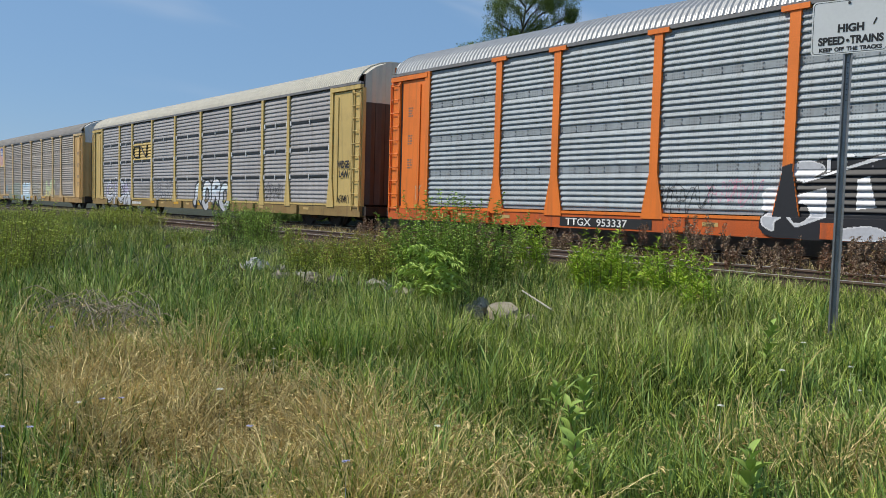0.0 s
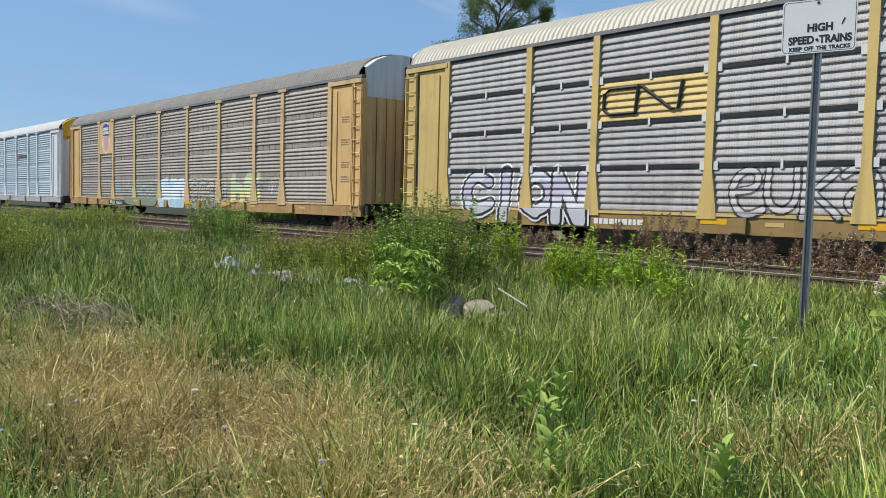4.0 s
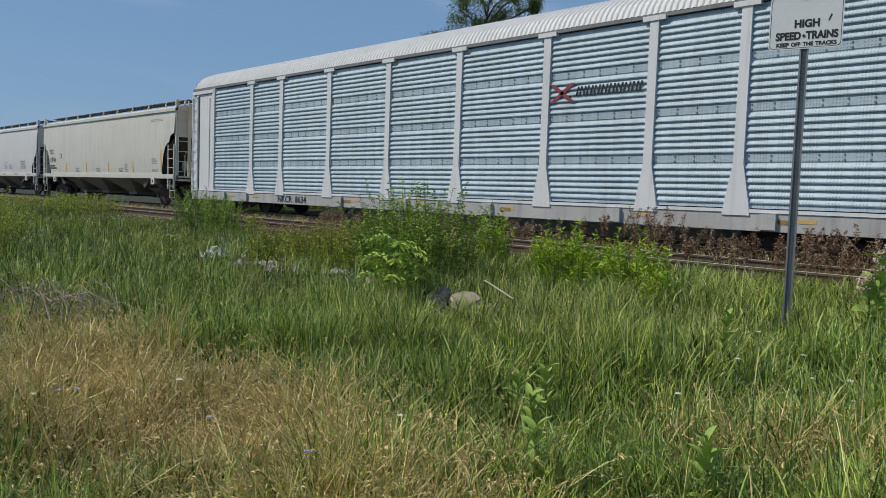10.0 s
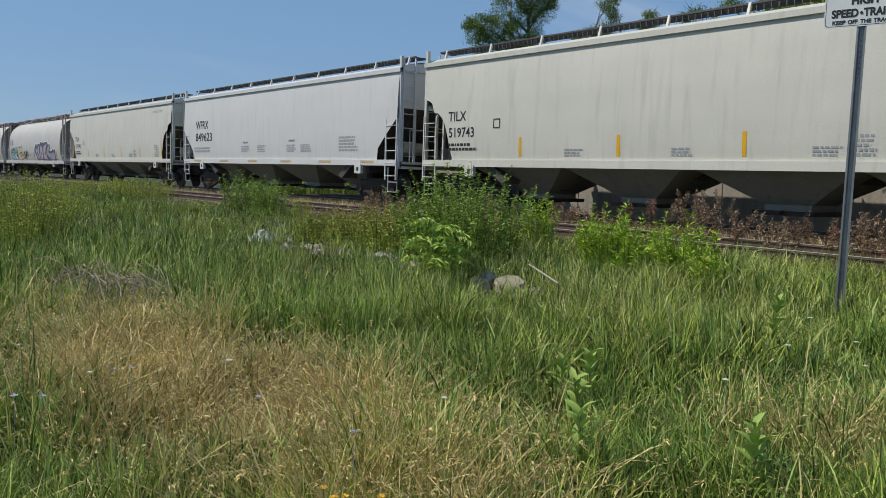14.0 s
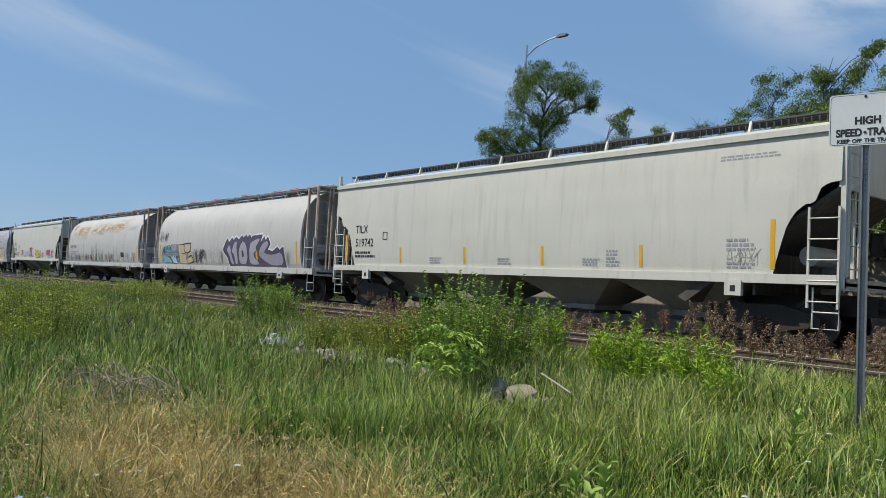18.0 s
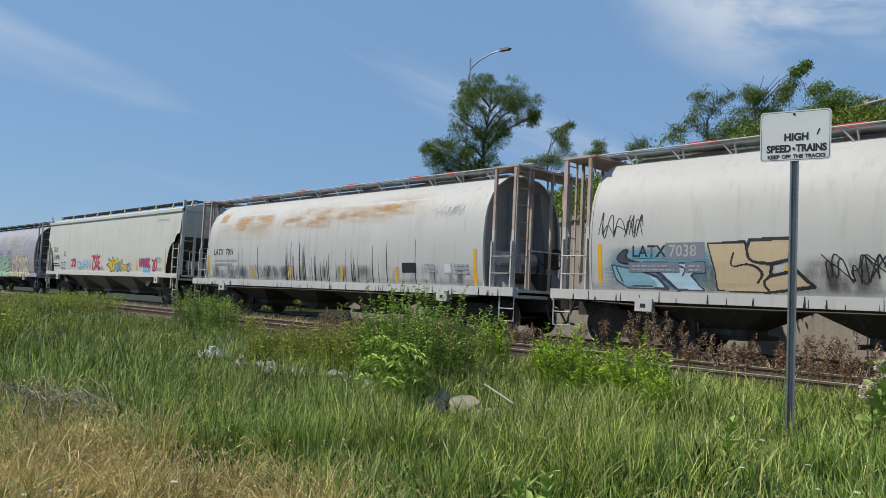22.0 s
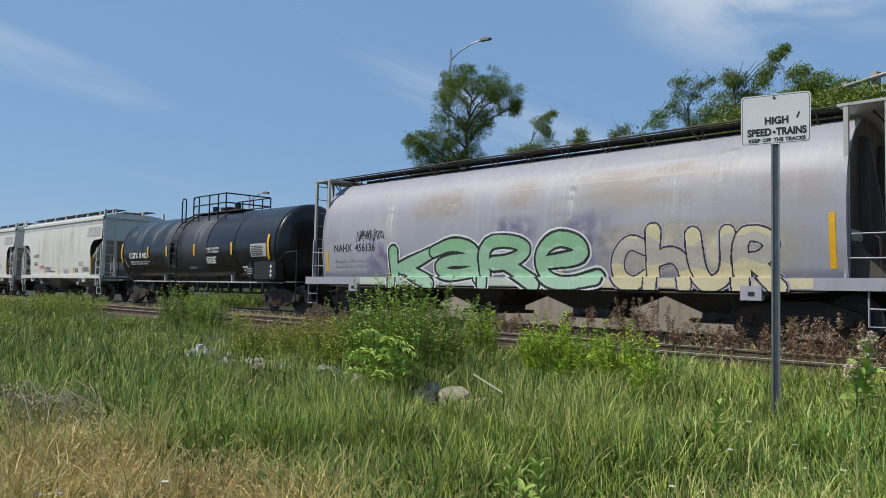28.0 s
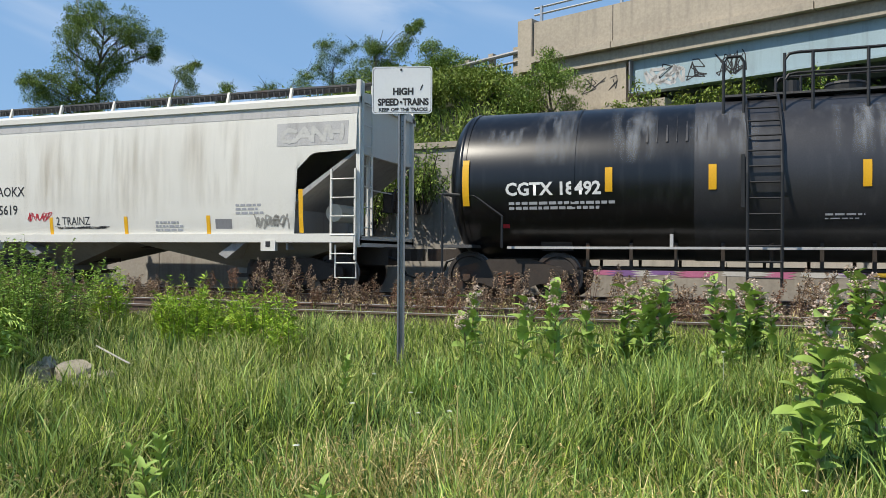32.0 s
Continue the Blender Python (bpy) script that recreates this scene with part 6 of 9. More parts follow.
S_GREYL, S_LILACG, S_INK2 = paint("spray_light_grey", (0.42, 0.41, 0.42)), paint("spray_lilac_grey", (0.40, 0.37, 0.44)), paint("spray_dark_violet", (0.06, 0.05, 0.08))
S_VIOD, S_LILACD = paint("spray_deep_violet", (0.085, 0.07, 0.12)), paint("spray_dull_lilac", (0.33, 0.30, 0.37))
S_MINTG, S_CREAMG = paint("spray_soft_green", (0.33, 0.54, 0.36)), paint("spray_grey_cream", (0.46, 0.43, 0.38))
S_PALE, S_YELP = paint("spray_bluish_white", (0.62, 0.70, 0.76)), paint("spray_pale_yellow", (0.66, 0.60, 0.26))
S_TEALP, S_OCHREP, S_SLATE, S_MINTP, S_TEALF, S_OLIVEP = paint("spray_pale_teal", (0.22, 0.42, 0.50)), paint("spray_tan", (0.56, 0.44, 0.28)), paint("repaint_slate", (0.20, 0.23, 0.28)), paint("spray_pale_mint", (0.50, 0.58, 0.48)), paint("faded_teal_paint", (0.24, 0.335, 0.37)), paint("spray_dull_olive_green", (0.235, 0.27, 0.205))


def drips(parent, xs, z_top, z_low, material, surf, seed):
    rng, g = random.Random(seed), Geo()
    for x in xs:
        za, w = z_low + (z_top - z_low) * rng.uniform(0.25, 1.0), rng.uniform(0.006, 0.022)
        n = 8
        g.grid([[(x - w * (0.4 + 0.6 * k / n) + rng.uniform(-0.006, 0.006), surf(za + (z_low - za) * k / n) - 0.005, za + (z_low - za) * k / n),
                 (x + w * (0.4 + 0.6 * k / n), surf(za + (z_low - za) * k / n) - 0.005, za + (z_low - za) * k / n)] for k in range(n + 1)])
    tagged(part("drip_stain", g, material, parent), kind="stuff")


ribs_banded, ribs_stacked = side_surface("banded"), side_surface("stacked")
low_band = lambda s: (lambda z: s(z) if z > 0.80 else -SIDE_Y - 0.075)
rb, rs_ = low_band(ribs_banded), low_band(ribs_stacked)

# orange car
patch(car_orange, -6.8, -4.27, 0.44, 0.66, lambda z: -SIDE_Y - 0.052, M_INKB, "number_plate_panel", "black panel with white lettering", 1)
lettering("TTGX  953337", 0.235, M_INKW, car_orange, -6.62, 0.47, lambda z: -SIDE_Y - 0.054, bold=0.004, squeeze=1.18)
mural(car_orange, -1.95, 2.4, 0.36, 2.0, [(0.02, 0.30), (0.10, 0.50), (0.13, 0.72), (0.17, 0.80), (0.28, 0.95), (0.44, 0.90), (0.57, 1.0), (0.66, 0.92), (0.82, 0.97), (1.0, 0.72), (0.93, 0.50), (0.98, 0.06), (0.10, 0.03), (0.01, 0.10)], [], [(9, S_BLK)], rb, S_BLK, None, 0.02, label="black sprayed piece with white letters", seed=4, soft=1)
for fill, level, soft, label, loop in (
        (S_SIL, 0.004, 2, "silver lobed sprayed flourish", [(0.01, 0.51), (0.04, 0.60), (0.11, 0.56), (0.14, 0.41), (0.11, 0.34), (0.07, 0.29), (0.11, 0.27), (0.07, 0.22), (0.08, 0.09), (0.02, 0.17), (0.02, 0.27), (0.06, 0.33), (0.01, 0.35), (0.03, 0.43)]),
        (S_SIL, 0.004, 2, "silver sprayed head", [(0.13, 0.79), (0.16, 0.89), (0.21, 0.90), (0.27, 0.84), (0.27, 0.77), (0.18, 0.66), (0.14, 0.74)]),
        (S_SIL, 0.004, 0, "white sprayed wedge", [(0.14, 0.49), (0.28, 0.59), (0.28, 0.28), (0.22, 0.22), (0.17, 0.17), (0.13, 0.27)]),
        (S_BLK, 0.007, 2, "black sprayed ring", [(0.14, 0.34), (0.16, 0.44), (0.20, 0.44), (0.23, 0.32), (0.21, 0.22), (0.17, 0.18), (0.14, 0.24)]),
        (S_SIL, 0.004, 0, "white sprayed facet", [(0.40, 0.68), (0.44, 0.71), (0.47, 0.40), (0.40, 0.37)]),
        (S_SIL, 0.004, 0, "white sprayed zigzag", [(0.57, 0.98), (0.63, 0.96), (0.58, 0.85), (0.60, 0.76), (0.58, 0.66), (0.62, 0.41), (0.61, 0.15), (0.59, 0.41), (0.54, 0.63), (0.58, 0.76), (0.57, 0.88)]),
        (S_SIL, 0.004, 1, "white sprayed arc", [(0.26, 0.04), (0.34, 0.15), (0.44, 0.20), (0.51, 0.17), (0.54, 0.05)]),
        (S_WHT, 0.010, 0, "white sprayed line", [(0.19, 0.66), (0.35, 0.81), (0.57, 1.00), (0.57, 0.97), (0.35, 0.79)]),
        (S_SIL, 0.004, 0, "white sprayed facet", [(0.73, 0.88), (0.82, 0.95), (0.86, 0.54), (0.77, 0.29)]),
        (S_WHT, 0.010, 0, "white sprayed line", [(0.28, 0.95), (0.38, 0.94), (0.38, 0.92), (0.29, 0.93), (0.29, 0.77), (0.28, 0.77)])):
    mural(car_orange, -1.95, 2.4, 0.36, 2.0, loop, [], [(9, fill)], lambda z, level=level: rb(z) - level, S_WHT, None, 0.020, label=label, seed=3, soft=soft)
for x in POSTS:
    if -2.2 < x < 2.3:
        mural(car_orange, x - 0.27, x + 0.27, 0.75, 1.78, [(0.04, 0.02), (0.96, 0.02), (0.88, 0.2), (0.66, 0.88), (0.66, 1.0), (0.34, 0.94), (0.34, 0.88), (0.12, 0.2)], [], [(9, S_BLK)], lambda z: -SIDE_Y - 0.073, S_BLK, None, 0.008, label="black spray over the post foot", seed=2, soft=0)
scribble(car_orange, -4.2, -2.9, 0.78, 1.5, S_BLK, rb, 11, 0.012)
scribble(car_orange, -3.0, -2.0, 0.9, 1.6, S_PINK, rb, 12, 0.010)
scribble(car_orange, -12.3, -11.7, 0.85, 1.5, S_CREAM, lambda z: -SIDE_Y - 0.032, 13, 0.012)
for z in (3.4, 2.6, 1.9):
    bars(car_orange, -12.7, -12.45, z, z + 0.3, 4, lambda q: -SIDE_Y - 0.028, M_BROWN, seed=int(z * 10))

# grey car: panel with a black line emblem, silver throw-ups
patch(car_grey, -6.94, -4.37, 2.72, 3.60, lambda z: ribs_stacked(z) + 0.0, M_YELLOW, "emblem_panel", "yellow panel with a black line emblem", 60)
g = Geo()
for line in ([(-5.95, 3.42), (-6.65, 3.42), (-6.8, 3.32), (-6.8, 2.98), (-6.65, 2.88), (-6.0, 2.88)], [(-6.0, 2.88), (-5.95, 3.42), (-5.85, 3.42), (-5.15, 2.90), (-5.0, 2.90), (-4.92, 3.45)]):
    g.tube([(x, -SIDE_Y - 0.048, z) for x, z in line], 0.036, 6)
part("line_emblem", g, M_INKB, car_grey, "black line emblem")
bubbles(car_grey, 0.45, 4.65, 0.36, 1.95, "roro", [(0.45, S_SIL), (0.7, S_PALE), (9, S_WHT)], rs_, S_BLK, None, 0.13, 0.10, label="silver bubble letters outlined in black", seed=2, lap=0.1)
bubbles(car_grey, -11.4, -6.9, 0.44, 2.05, "cion", [(0.38, S_SIL), (0.68, S_LILAC), (9, S_SIL)], rs_, S_BLK, S_WHT, 0.13, 0.065, label="silver and lilac sprayed letters", seed=6, lap=0.05)
bubbles(car_grey, -4.0, -1.0, 0.72, 1.9, "euka", [(9, S_GREYL)], rs_, S_BLK, None, 0.05, 0.035, label="thin black outlined sprayed letters", seed=21, lap=0.12)
scribble(car_grey, -6.2, -4.6, 0.9, 1.5, S_GREY, rs_, 22, 0.014)
scribble(car_grey, 6.5, 8.6, 0.8, 1.6, S_BLK, rs_, 23, 0.016)
lettering("WIDGE", 0.33, S_BLK, car_grey, 12.24, 1.98, lambda z: -SIDE_Y - 0.066, "sprayed_tag", "black sprayed tag", 0.62, 0.012)
lettering("LAW", 0.30, S_BLK, car_grey, 12.34, 1.68, lambda z: -SIDE_Y - 0.066, "sprayed_tag", "black sprayed tag", 0.8, 0.010)
scribble(car_grey, 12.2, 12.9, 0.8, 1.15, S_BLK, lambda z: -SIDE_Y - 0.035, 25, 0.014)
patch(car_grey, -8.35, -7.2, 0.46, 0.70, lambda z: -SIDE_Y - 0.052, M_INKB, "number_plate_panel", "black panel with white lettering", 1)
lettering("CNA", 0.21, M_INKW, car_grey, -8.2, 0.50, lambda z: -SIDE_Y - 0.056, bold=0.004)
bars(car_grey, -6.95, -5.6, 0.50, 0.70, 1, lambda z: -SIDE_Y - 0.053, M_INKW, seed=3)
for x in (-4.4, -1.5, 0.9):
    patch(car_grey, x, x + 0.55, 0.58, 0.69, lambda z: -SIDE_Y - 0.0525, M_REFL, "reflector", n=1)

# brown car: emblem board, throw-ups along the foot
patch(car_brown, -8.87, -7.13, 2.98, 4.58, lambda z: -SIDE_Y - 0.056, M_CREAM, "emblem_board", "pale yellow board with a shield emblem", 1)
def shield(cx, cz, s):
    half = [(0.0, 0.90), (0.16, 0.86), (0.30, 0.78), (0.42, 0.82), (0.54, 0.72), (0.50, 0.52), (0.49, 0.30), (0.54, 0.05), (0.60, -0.22), (0.58, -0.46), (0.45, -0.66), (0.22, -0.78), (0.0, -0.90)]
    out = half + [(-u, v) for u, v in reversed(half[1:-1])]
    return [(cx + u * s, cz + v * s) for u, v in out]
M_UPB, M_UPR = paint("emblem_blue", (0.03, 0.06, 0.35)), paint("emblem_red", (0.60, 0.22, 0.22))
part("shield", Geo().prism(shield(-8.0, 3.76, 0.88), "y", -SIDE_Y - 0.062, -SIDE_Y - 0.058), M_INKW, car_brown, "white shield with red bars and a blue head")
whole = shield(-8.0, 3.76, 0.84)
head = [p for p in whole[:7]] + [(-7.57, 3.88), (-8.43, 3.88)] + [p for p in whole[-6:]]
part("shield_head", Geo().prism(head, "y", -SIDE_Y - 0.066, -SIDE_Y - 0.063), M_UPB, car_brown, "dark blue shield head")
for k in range(6):
    x = -8.40 + 0.16 * k
    part("shield_bar", Geo().box(x - 0.042, x + 0.042, -SIDE_Y - 0.065, -SIDE_Y - 0.0625, 3.06 + 0.42 * abs(x + 8.0) ** 1.2, 3.86), M_UPR, car_brown)
for zz, n, w in ((4.15, 5, 0.115), (3.96, 7, 0.085)):
    for k in range(n):
        x = -8.0 + (k - (n - 1) / 2) * (w + 0.028)
        part("emblem_bar", Geo().box(x - w / 2, x + w / 2, -SIDE_Y - 0.070, -SIDE_Y - 0.067, zz, zz + 0.15), M_INKW, car_brown)
patch(car_brown, -7.65, -4.85, 0.44, 0.66, lambda z: -SIDE_Y - 0.052, M_INKB, "number_plate_panel", "black panel with white lettering", 1)
lettering("TTGX  986561", 0.22, M_INKW, car_brown, -7.45, 0.47, lambda z: -SIDE_Y - 0.054, bold=0.004, squeeze=1.24)
mural(car_brown, -5.6, -1.6, 0.44, 1.70, [(0.0, 0.25), (0.08, 0.62), (0.16, 0.78), (0.24, 0.92), (0.36, 0.88), (0.48, 1.0), (0.62, 0.92), (0.76, 0.98), (0.92, 0.86), (1.0, 0.55), (0.98, 0.1), (0.9, 0.0), (0.1, 0.02)], [], [(9, S_OLIVEP)], rb, S_OLIVEP, None, 0.02, label="dull olive green sprayed ground", seed=5, soft=2)
sprayed(car_brown, -5.2, -1.8, 0.82, 1.66, "naro", [(0.13, S_GREYL), (0.06, S_OLIVEP)], lambda z: rb(z) - 0.004, label="white outlined sprayed letters", seed=8)
patch(car_brown, -6.60, -6.0, 1.0, 1.50, lambda z: rb(z) - 0.003, S_TEALF, "paint_patch", "faded teal paint patch", 12)
for x in (-11.35, -10.95, -10.45, -9.95):
    mural(car_brown, x, x + 0.34, 0.98, 1.72, [(0.5, 0.0), (0.9, 0.15), (1.0, 0.5), (0.9, 0.9), (0.5, 1.0), (0.1, 0.9), (0.0, 0.5), (0.1, 0.15)] if x > -11.3 else [(0.3, 0.0), (0.5, 0.0), (0.55, 1.0), (0.35, 1.0)], [], [], lambda z: rb(z) - 0.003, S_GREY, None, 0.022, label="thin grey sprayed figure outline", seed=3, soft=2 if x > -11.3 else 0)
bubbles(car_brown, -1.7, 1.5, 0.42, 1.78, "cnao", [(0.30, S_BLUE), (0.72, S_PALE), (9, S_BLUE)], rb, S_WHT, None, 0.23, 0.03, label="pale blue and white bubble letters", seed=9, lap=0.22, soft=3)
bubbles(car_brown, 1.4, 5.1, 0.40, 1.82, "aran", [(0.45, S_GREY), (9, S_CREAMG)], rb, S_BLK, S_CREAM, 0.10, 0.045, label="grey letters with cream strokes and black outlines", seed=10, lap=0.26, soft=1)
bubbles(car_brown, 5.0, 7.6, 0.72, 1.95, "hE", [(0.34, S_YELP), (9, S_LIME)], rb, S_GREY, None, 0.20, 0.03, label="lime and yellow bubble letters", seed=11, lap=0.02, soft=2)
scribble(car_brown, 8.0, 8.9, 1.0, 1.7, S_WHT, rb, 33, 0.02)
scribble(car_brown, 7.4, 8.9, 1.0, 1.8, S_GREY, rb, 31, 0.02)
for x in (-4.3, 1.2, 4.5):
    patch(car_brown, x, x + 0.75, 0.60, 0.71, lambda z: -SIDE_Y - 0.077, M_REFL, "reflector", n=1)
for z in (1.45, 1.9, 2.6, 3.3):
    bars(car_brown, 12.45, 12.95, z, z + 0.22, 3, lambda q: -SIDE_Y - 0.028, M_BROWN, seed=int(z * 10))
patch(car_brown, -12.95, -12.5, 1.35, 1.55, lambda z: -SIDE_Y - 0.034, M_REFL, "notice", "yellow notice plate", 1)

# white car: red cross-shaped emblem beside grey bars
M_DULLRED = paint("emblem_dull_red", (0.26, 0.045, 0.06))
for a, b in (((4.44, 3.10), (5.04, 3.42)), ((4.44, 3.42), (5.04, 3.10))):
    dx, dz = 0.07, 0.05
    part("emblem_stroke", Geo().prism([(a[0] - dx, a[1] - dz), (a[0] + dx, a[1] - dz), (b[0] + dx, b[1] + dz), (b[0] - dx, b[1] + dz)] if a[1] < b[1] else [(a[0] - dx, a[1] + dz), (b[0] - dx, b[1] - dz), (b[0] + dx, b[1] - dz), (a[0] + dx, a[1] + dz)], "y", -SIDE_Y - 0.053, -SIDE_Y - 0.050), M_DULLRED, car_white, "dull red crossed emblem")
for k in range(9):
    x = 5.12 + 0.19 * k
    for u, w in ((0.0, 0.045), (0.085, 0.045)):
        part("emblem_bar", Geo().prism([(x + u, 3.18), (x + u + w, 3.18), (x + u + w + 0.05, 3.38), (x + u + 0.05, 3.38)], "y", -SIDE_Y - 0.053, -SIDE_Y - 0.050), M_BLACK, car_white)
lettering("NKCR  8634", 0.30, M_INKB, car_white, -7.15, 0.46, lambda z: -SIDE_Y - 0.054, bold=0.006, squeeze=1.08)
for x in (-11.0, -3.4, 3.0, 9.6):
    patch(car_white, x, x + 0.35, 0.54, 0.62, lambda z: -SIDE_Y - 0.0525, M_SILLG, "reflector", n=1)
tx = lettering("EXCESS HEIGHT CAR", 0.20, M_INKB, car_white, -1.25, 4.12, lambda z: 0.0, bold=0.003, squeeze=0.98)
tx.data.transform(Matrix(((0, 0, 0, 13.735), (1, 0, 0, 0), (0, 0, 1, 0), (0, 0, 0, 1))))
for z in (2.2, 2.9):
    part("end_notice", Geo().box(13.732, 13.738, -1.0, -0.4, z, z + 0.05), M_INKG, car_white, "grey lettering bar")

# curved hoppers
def hopper_marks(car, mark, number, size, strips, half=8.5, shift=0.0):
    if mark:
        lettering(mark, size, M_INKB, car, -half + 1.10 + shift, 2.42, tilx_side, bold=0.004, squeeze=0.95)
        lettering(number, size, M_INKB, car, -half + 1.12 + shift, 1.98, tilx_side, bold=0.004, squeeze=0.95)
    bars(car, -half + 1.1 + shift, -half + 2.3 + shift, 1.62, 1.86, 2, tilx_side, M_INKB, seed=1)
    for x, z0, z1 in strips:
        patch(car, x - 0.045, x + 0.045, z0, z1, tilx_side, M_REFL, "marker_strip", "yellow marker strip")
    for k, x in enumerate((-3.2, -0.3, 2.6)):
        bars(car, x, x + 0.55, 1.46, 1.66, 3, tilx_side, M_INKG, seed=40 + k)
    bars(car, half - 5.2, half - 4.8, 1.46, 1.86, 5, tilx_side, M_INKG, seed=44)
    bars(car, half - 2.2, half - 1.6, 1.8, 2.08, 3, tilx_side, M_INKG, seed=45)
    bars(car, half - 2.2, half - 1.5, 1.46, 1.6, 2, tilx_side, M_INKG, seed=46)
    bars(car, half - 2.4, half - 1.0, 3.62, 3.74, 2, tilx_side, M_INKG, seed=47)
    g = Geo()
    x = -half + 2.9
    for a, b in (((x, 2.2), (x + 0.22, 2.2)), ((x, 2.42), (x + 0.22, 2.42)), ((x, 2.2), (x, 2.42)), ((x + 0.22, 2.2), (x + 0.22, 2.42))):
        g.box(min(a[0], b[0]) - 0.008, max(a[0], b[0]) + 0.008, -1.588, -1.58, min(a[1], b[1]) - 0.008, max(a[1], b[1]) + 0.008)
    part("notice_frame", g, M_INKB, car)


STRIPS = [(-7.75, 1.45, 2.38), (-4.65, 1.45, 1.93), (-1.65, 1.45, 1.93), (1.3, 1.45, 1.93), (4.25, 1.45, 1.93), (7.25, 1.45, 2.40)]
hopper_marks(hop_a, "TILX", "519743", 0.37, STRIPS[1:])
hopper_marks(hop_c, "TILX", "519742", 0.37, STRIPS, shift=0.2)
hopper_marks(hop_f, "TILX", "519741", 0.37, STRIPS)
lettering("WFRX", 0.50, M_INKB, hop_b, -6.74, 2.66, tilx_side, bold=0.007, squeeze=0.91)
lettering("849623", 0.50, M_INKB, hop_b, -6.78, 2.14, tilx_side, bold=0.007, squeeze=1.17)
bars(hop_b, -6.95, -5.15, 1.66, 1.92, 2, tilx_side, M_INKG, seed=51)
lettering("WARNING", 0.10, M_INKB, hop_b, -2.15, 1.98, tilx_side)
lettering("WARNING", 0.10, M_INKB, hop_b, 1.55, 2.0, tilx_side)
for k, x in enumerate((-2.3, -0.9, 1.4, 2.4)):
    bars(hop_b, x, x + 0.75, 1.64, 1.92, 4, tilx_side, M_INKG, seed=52 + k)
bars(hop_b, 4.9, 6.0, 1.64, 2.16, 5, tilx_side, M_INKG, seed=57)
for x in (-6.9, -4.25, -1.65, 1.0, 3.7, 6.2):
    patch(hop_b, x, x + 0.75, 1.25, 1.33, lambda z: -1.586, M_REFLF, "marker_strip", n=1)
    bars(hop_b, x, x + 0.7, 1.26, 1.32, 1, lambda z: -1.588, M_SILLW, seed=58)
# small bright pieces on the fourth cream hopper
mural(hop_f, 0.6, 3.4, 1.28, 2.1, [(0.0, 0.55), (0.12, 0.62), (0.08, 0.92), (0.22, 0.72), (0.28, 1.0), (0.38, 0.74), (0.50, 0.95), (0.56, 0.70), (0.70, 0.86), (0.70, 0.62), (0.84, 0.50), (1.0, 0.60), (0.90, 0.34), (0.98, 0.12), (0.80, 0.24), (0.68, 0.06), (0.58, 0.20), (0.40, 0.04), (0.32, 0.20), (0.12, 0.06), (0.18, 0.32)],
      [[(0.25, 0.35), (0.32, 0.75)], [(0.52, 0.3), (0.60, 0.72), (0.68, 0.4)]], [(9, S_YEL)], lambda z: tilx_side(z) + 0.003, S_BLK, None, 0.022, label="spiky yellow sprayed piece", seed=9, soft=0)
for x0, x1, z0, z1, forms, lay, sd in ((-6.2, -5.25, 1.42, 2.0, "os", [(0.05, S_BLUE), (0.03, S_PURPLE)], 1), (-4.5, -3.65, 1.5, 2.12, "zo", [(0.055, S_PURPLE), (0.04, S_RED)], 2),
                                  (-3.6, -1.55, 1.45, 2.0, "owln".replace("w", "n").replace("l", "h"), [(0.05, S_BLUE), (0.032, S_CYAN)], 3), (-1.45, -0.2, 1.38, 2.25, "zsoe", [(0.055, S_PURPLE), (0.04, S_RED)], 4),
                                  (1.55, 2.6, 1.34, 1.86, "nso", [(0.05, S_BLK), (0.03, S_CYAN)], 5), (4.5, 5.75, 1.55, 2.08, "hnask", [(0.07, S_PURPLE), (0.03, S_RED)], 6),
                                  (4.9, 5.75, 1.3, 1.55, "cos", [(0.05, S_CYAN)], 7), (5.85, 6.5, 1.4, 2.06, "zo", [(0.05, S_PURPLE), (0.035, S_RED)], 8)):
    sprayed(hop_f, x0, x1, z0, z1, forms, lay, tilx_side, cell=0.014, label="small bright sprayed letters", seed=sd)
scribble(hop_c, 6.3, 7.0, 1.5, 1.9, S_GREY, tilx_side, 61, 0.008)

# round hoppers
lettering("LATX", 0.34, M_INKB, hop_d, -6.45, 1.92, round_side, bold=0.004, squeeze=0.95)
lettering("7038", 0.34, M_SILLW, hop_d, -5.58, 1.92, lambda z: round_side(z) - 0.004, bold=0.004, squeeze=0.9)
NOEK = (0.66, 6.34, 1.205, 2.50)
mural(hop_d, *NOEK, [(0.0, 0.55), (0.065, 0.90), (0.10, 0.77), (0.15, 0.93), (0.18, 0.85), (0.22, 0.95), (0.27, 0.86), (0.32, 0.98), (0.355, 0.90), (0.395, 0.99), (0.42, 0.88), (0.45, 0.99), (0.485, 0.86), (0.50, 0.95), (0.65, 1.0), (0.625, 0.72), (0.685, 0.93), (0.71, 0.80),
                     (0.74, 0.92), (0.78, 0.71), (0.74, 0.53), (0.815, 0.46), (0.89, 0.58), (0.92, 0.48), (0.97, 0.58), (1.0, 0.02), (0.105, 0.02), (0.08, 0.30), (0.03, 0.44)], [], [(9, S_VIOD)], round_side, S_INK2, S_WHT, 0.05, label="dark violet jagged shadow of sprayed letters", seed=3, soft=0)
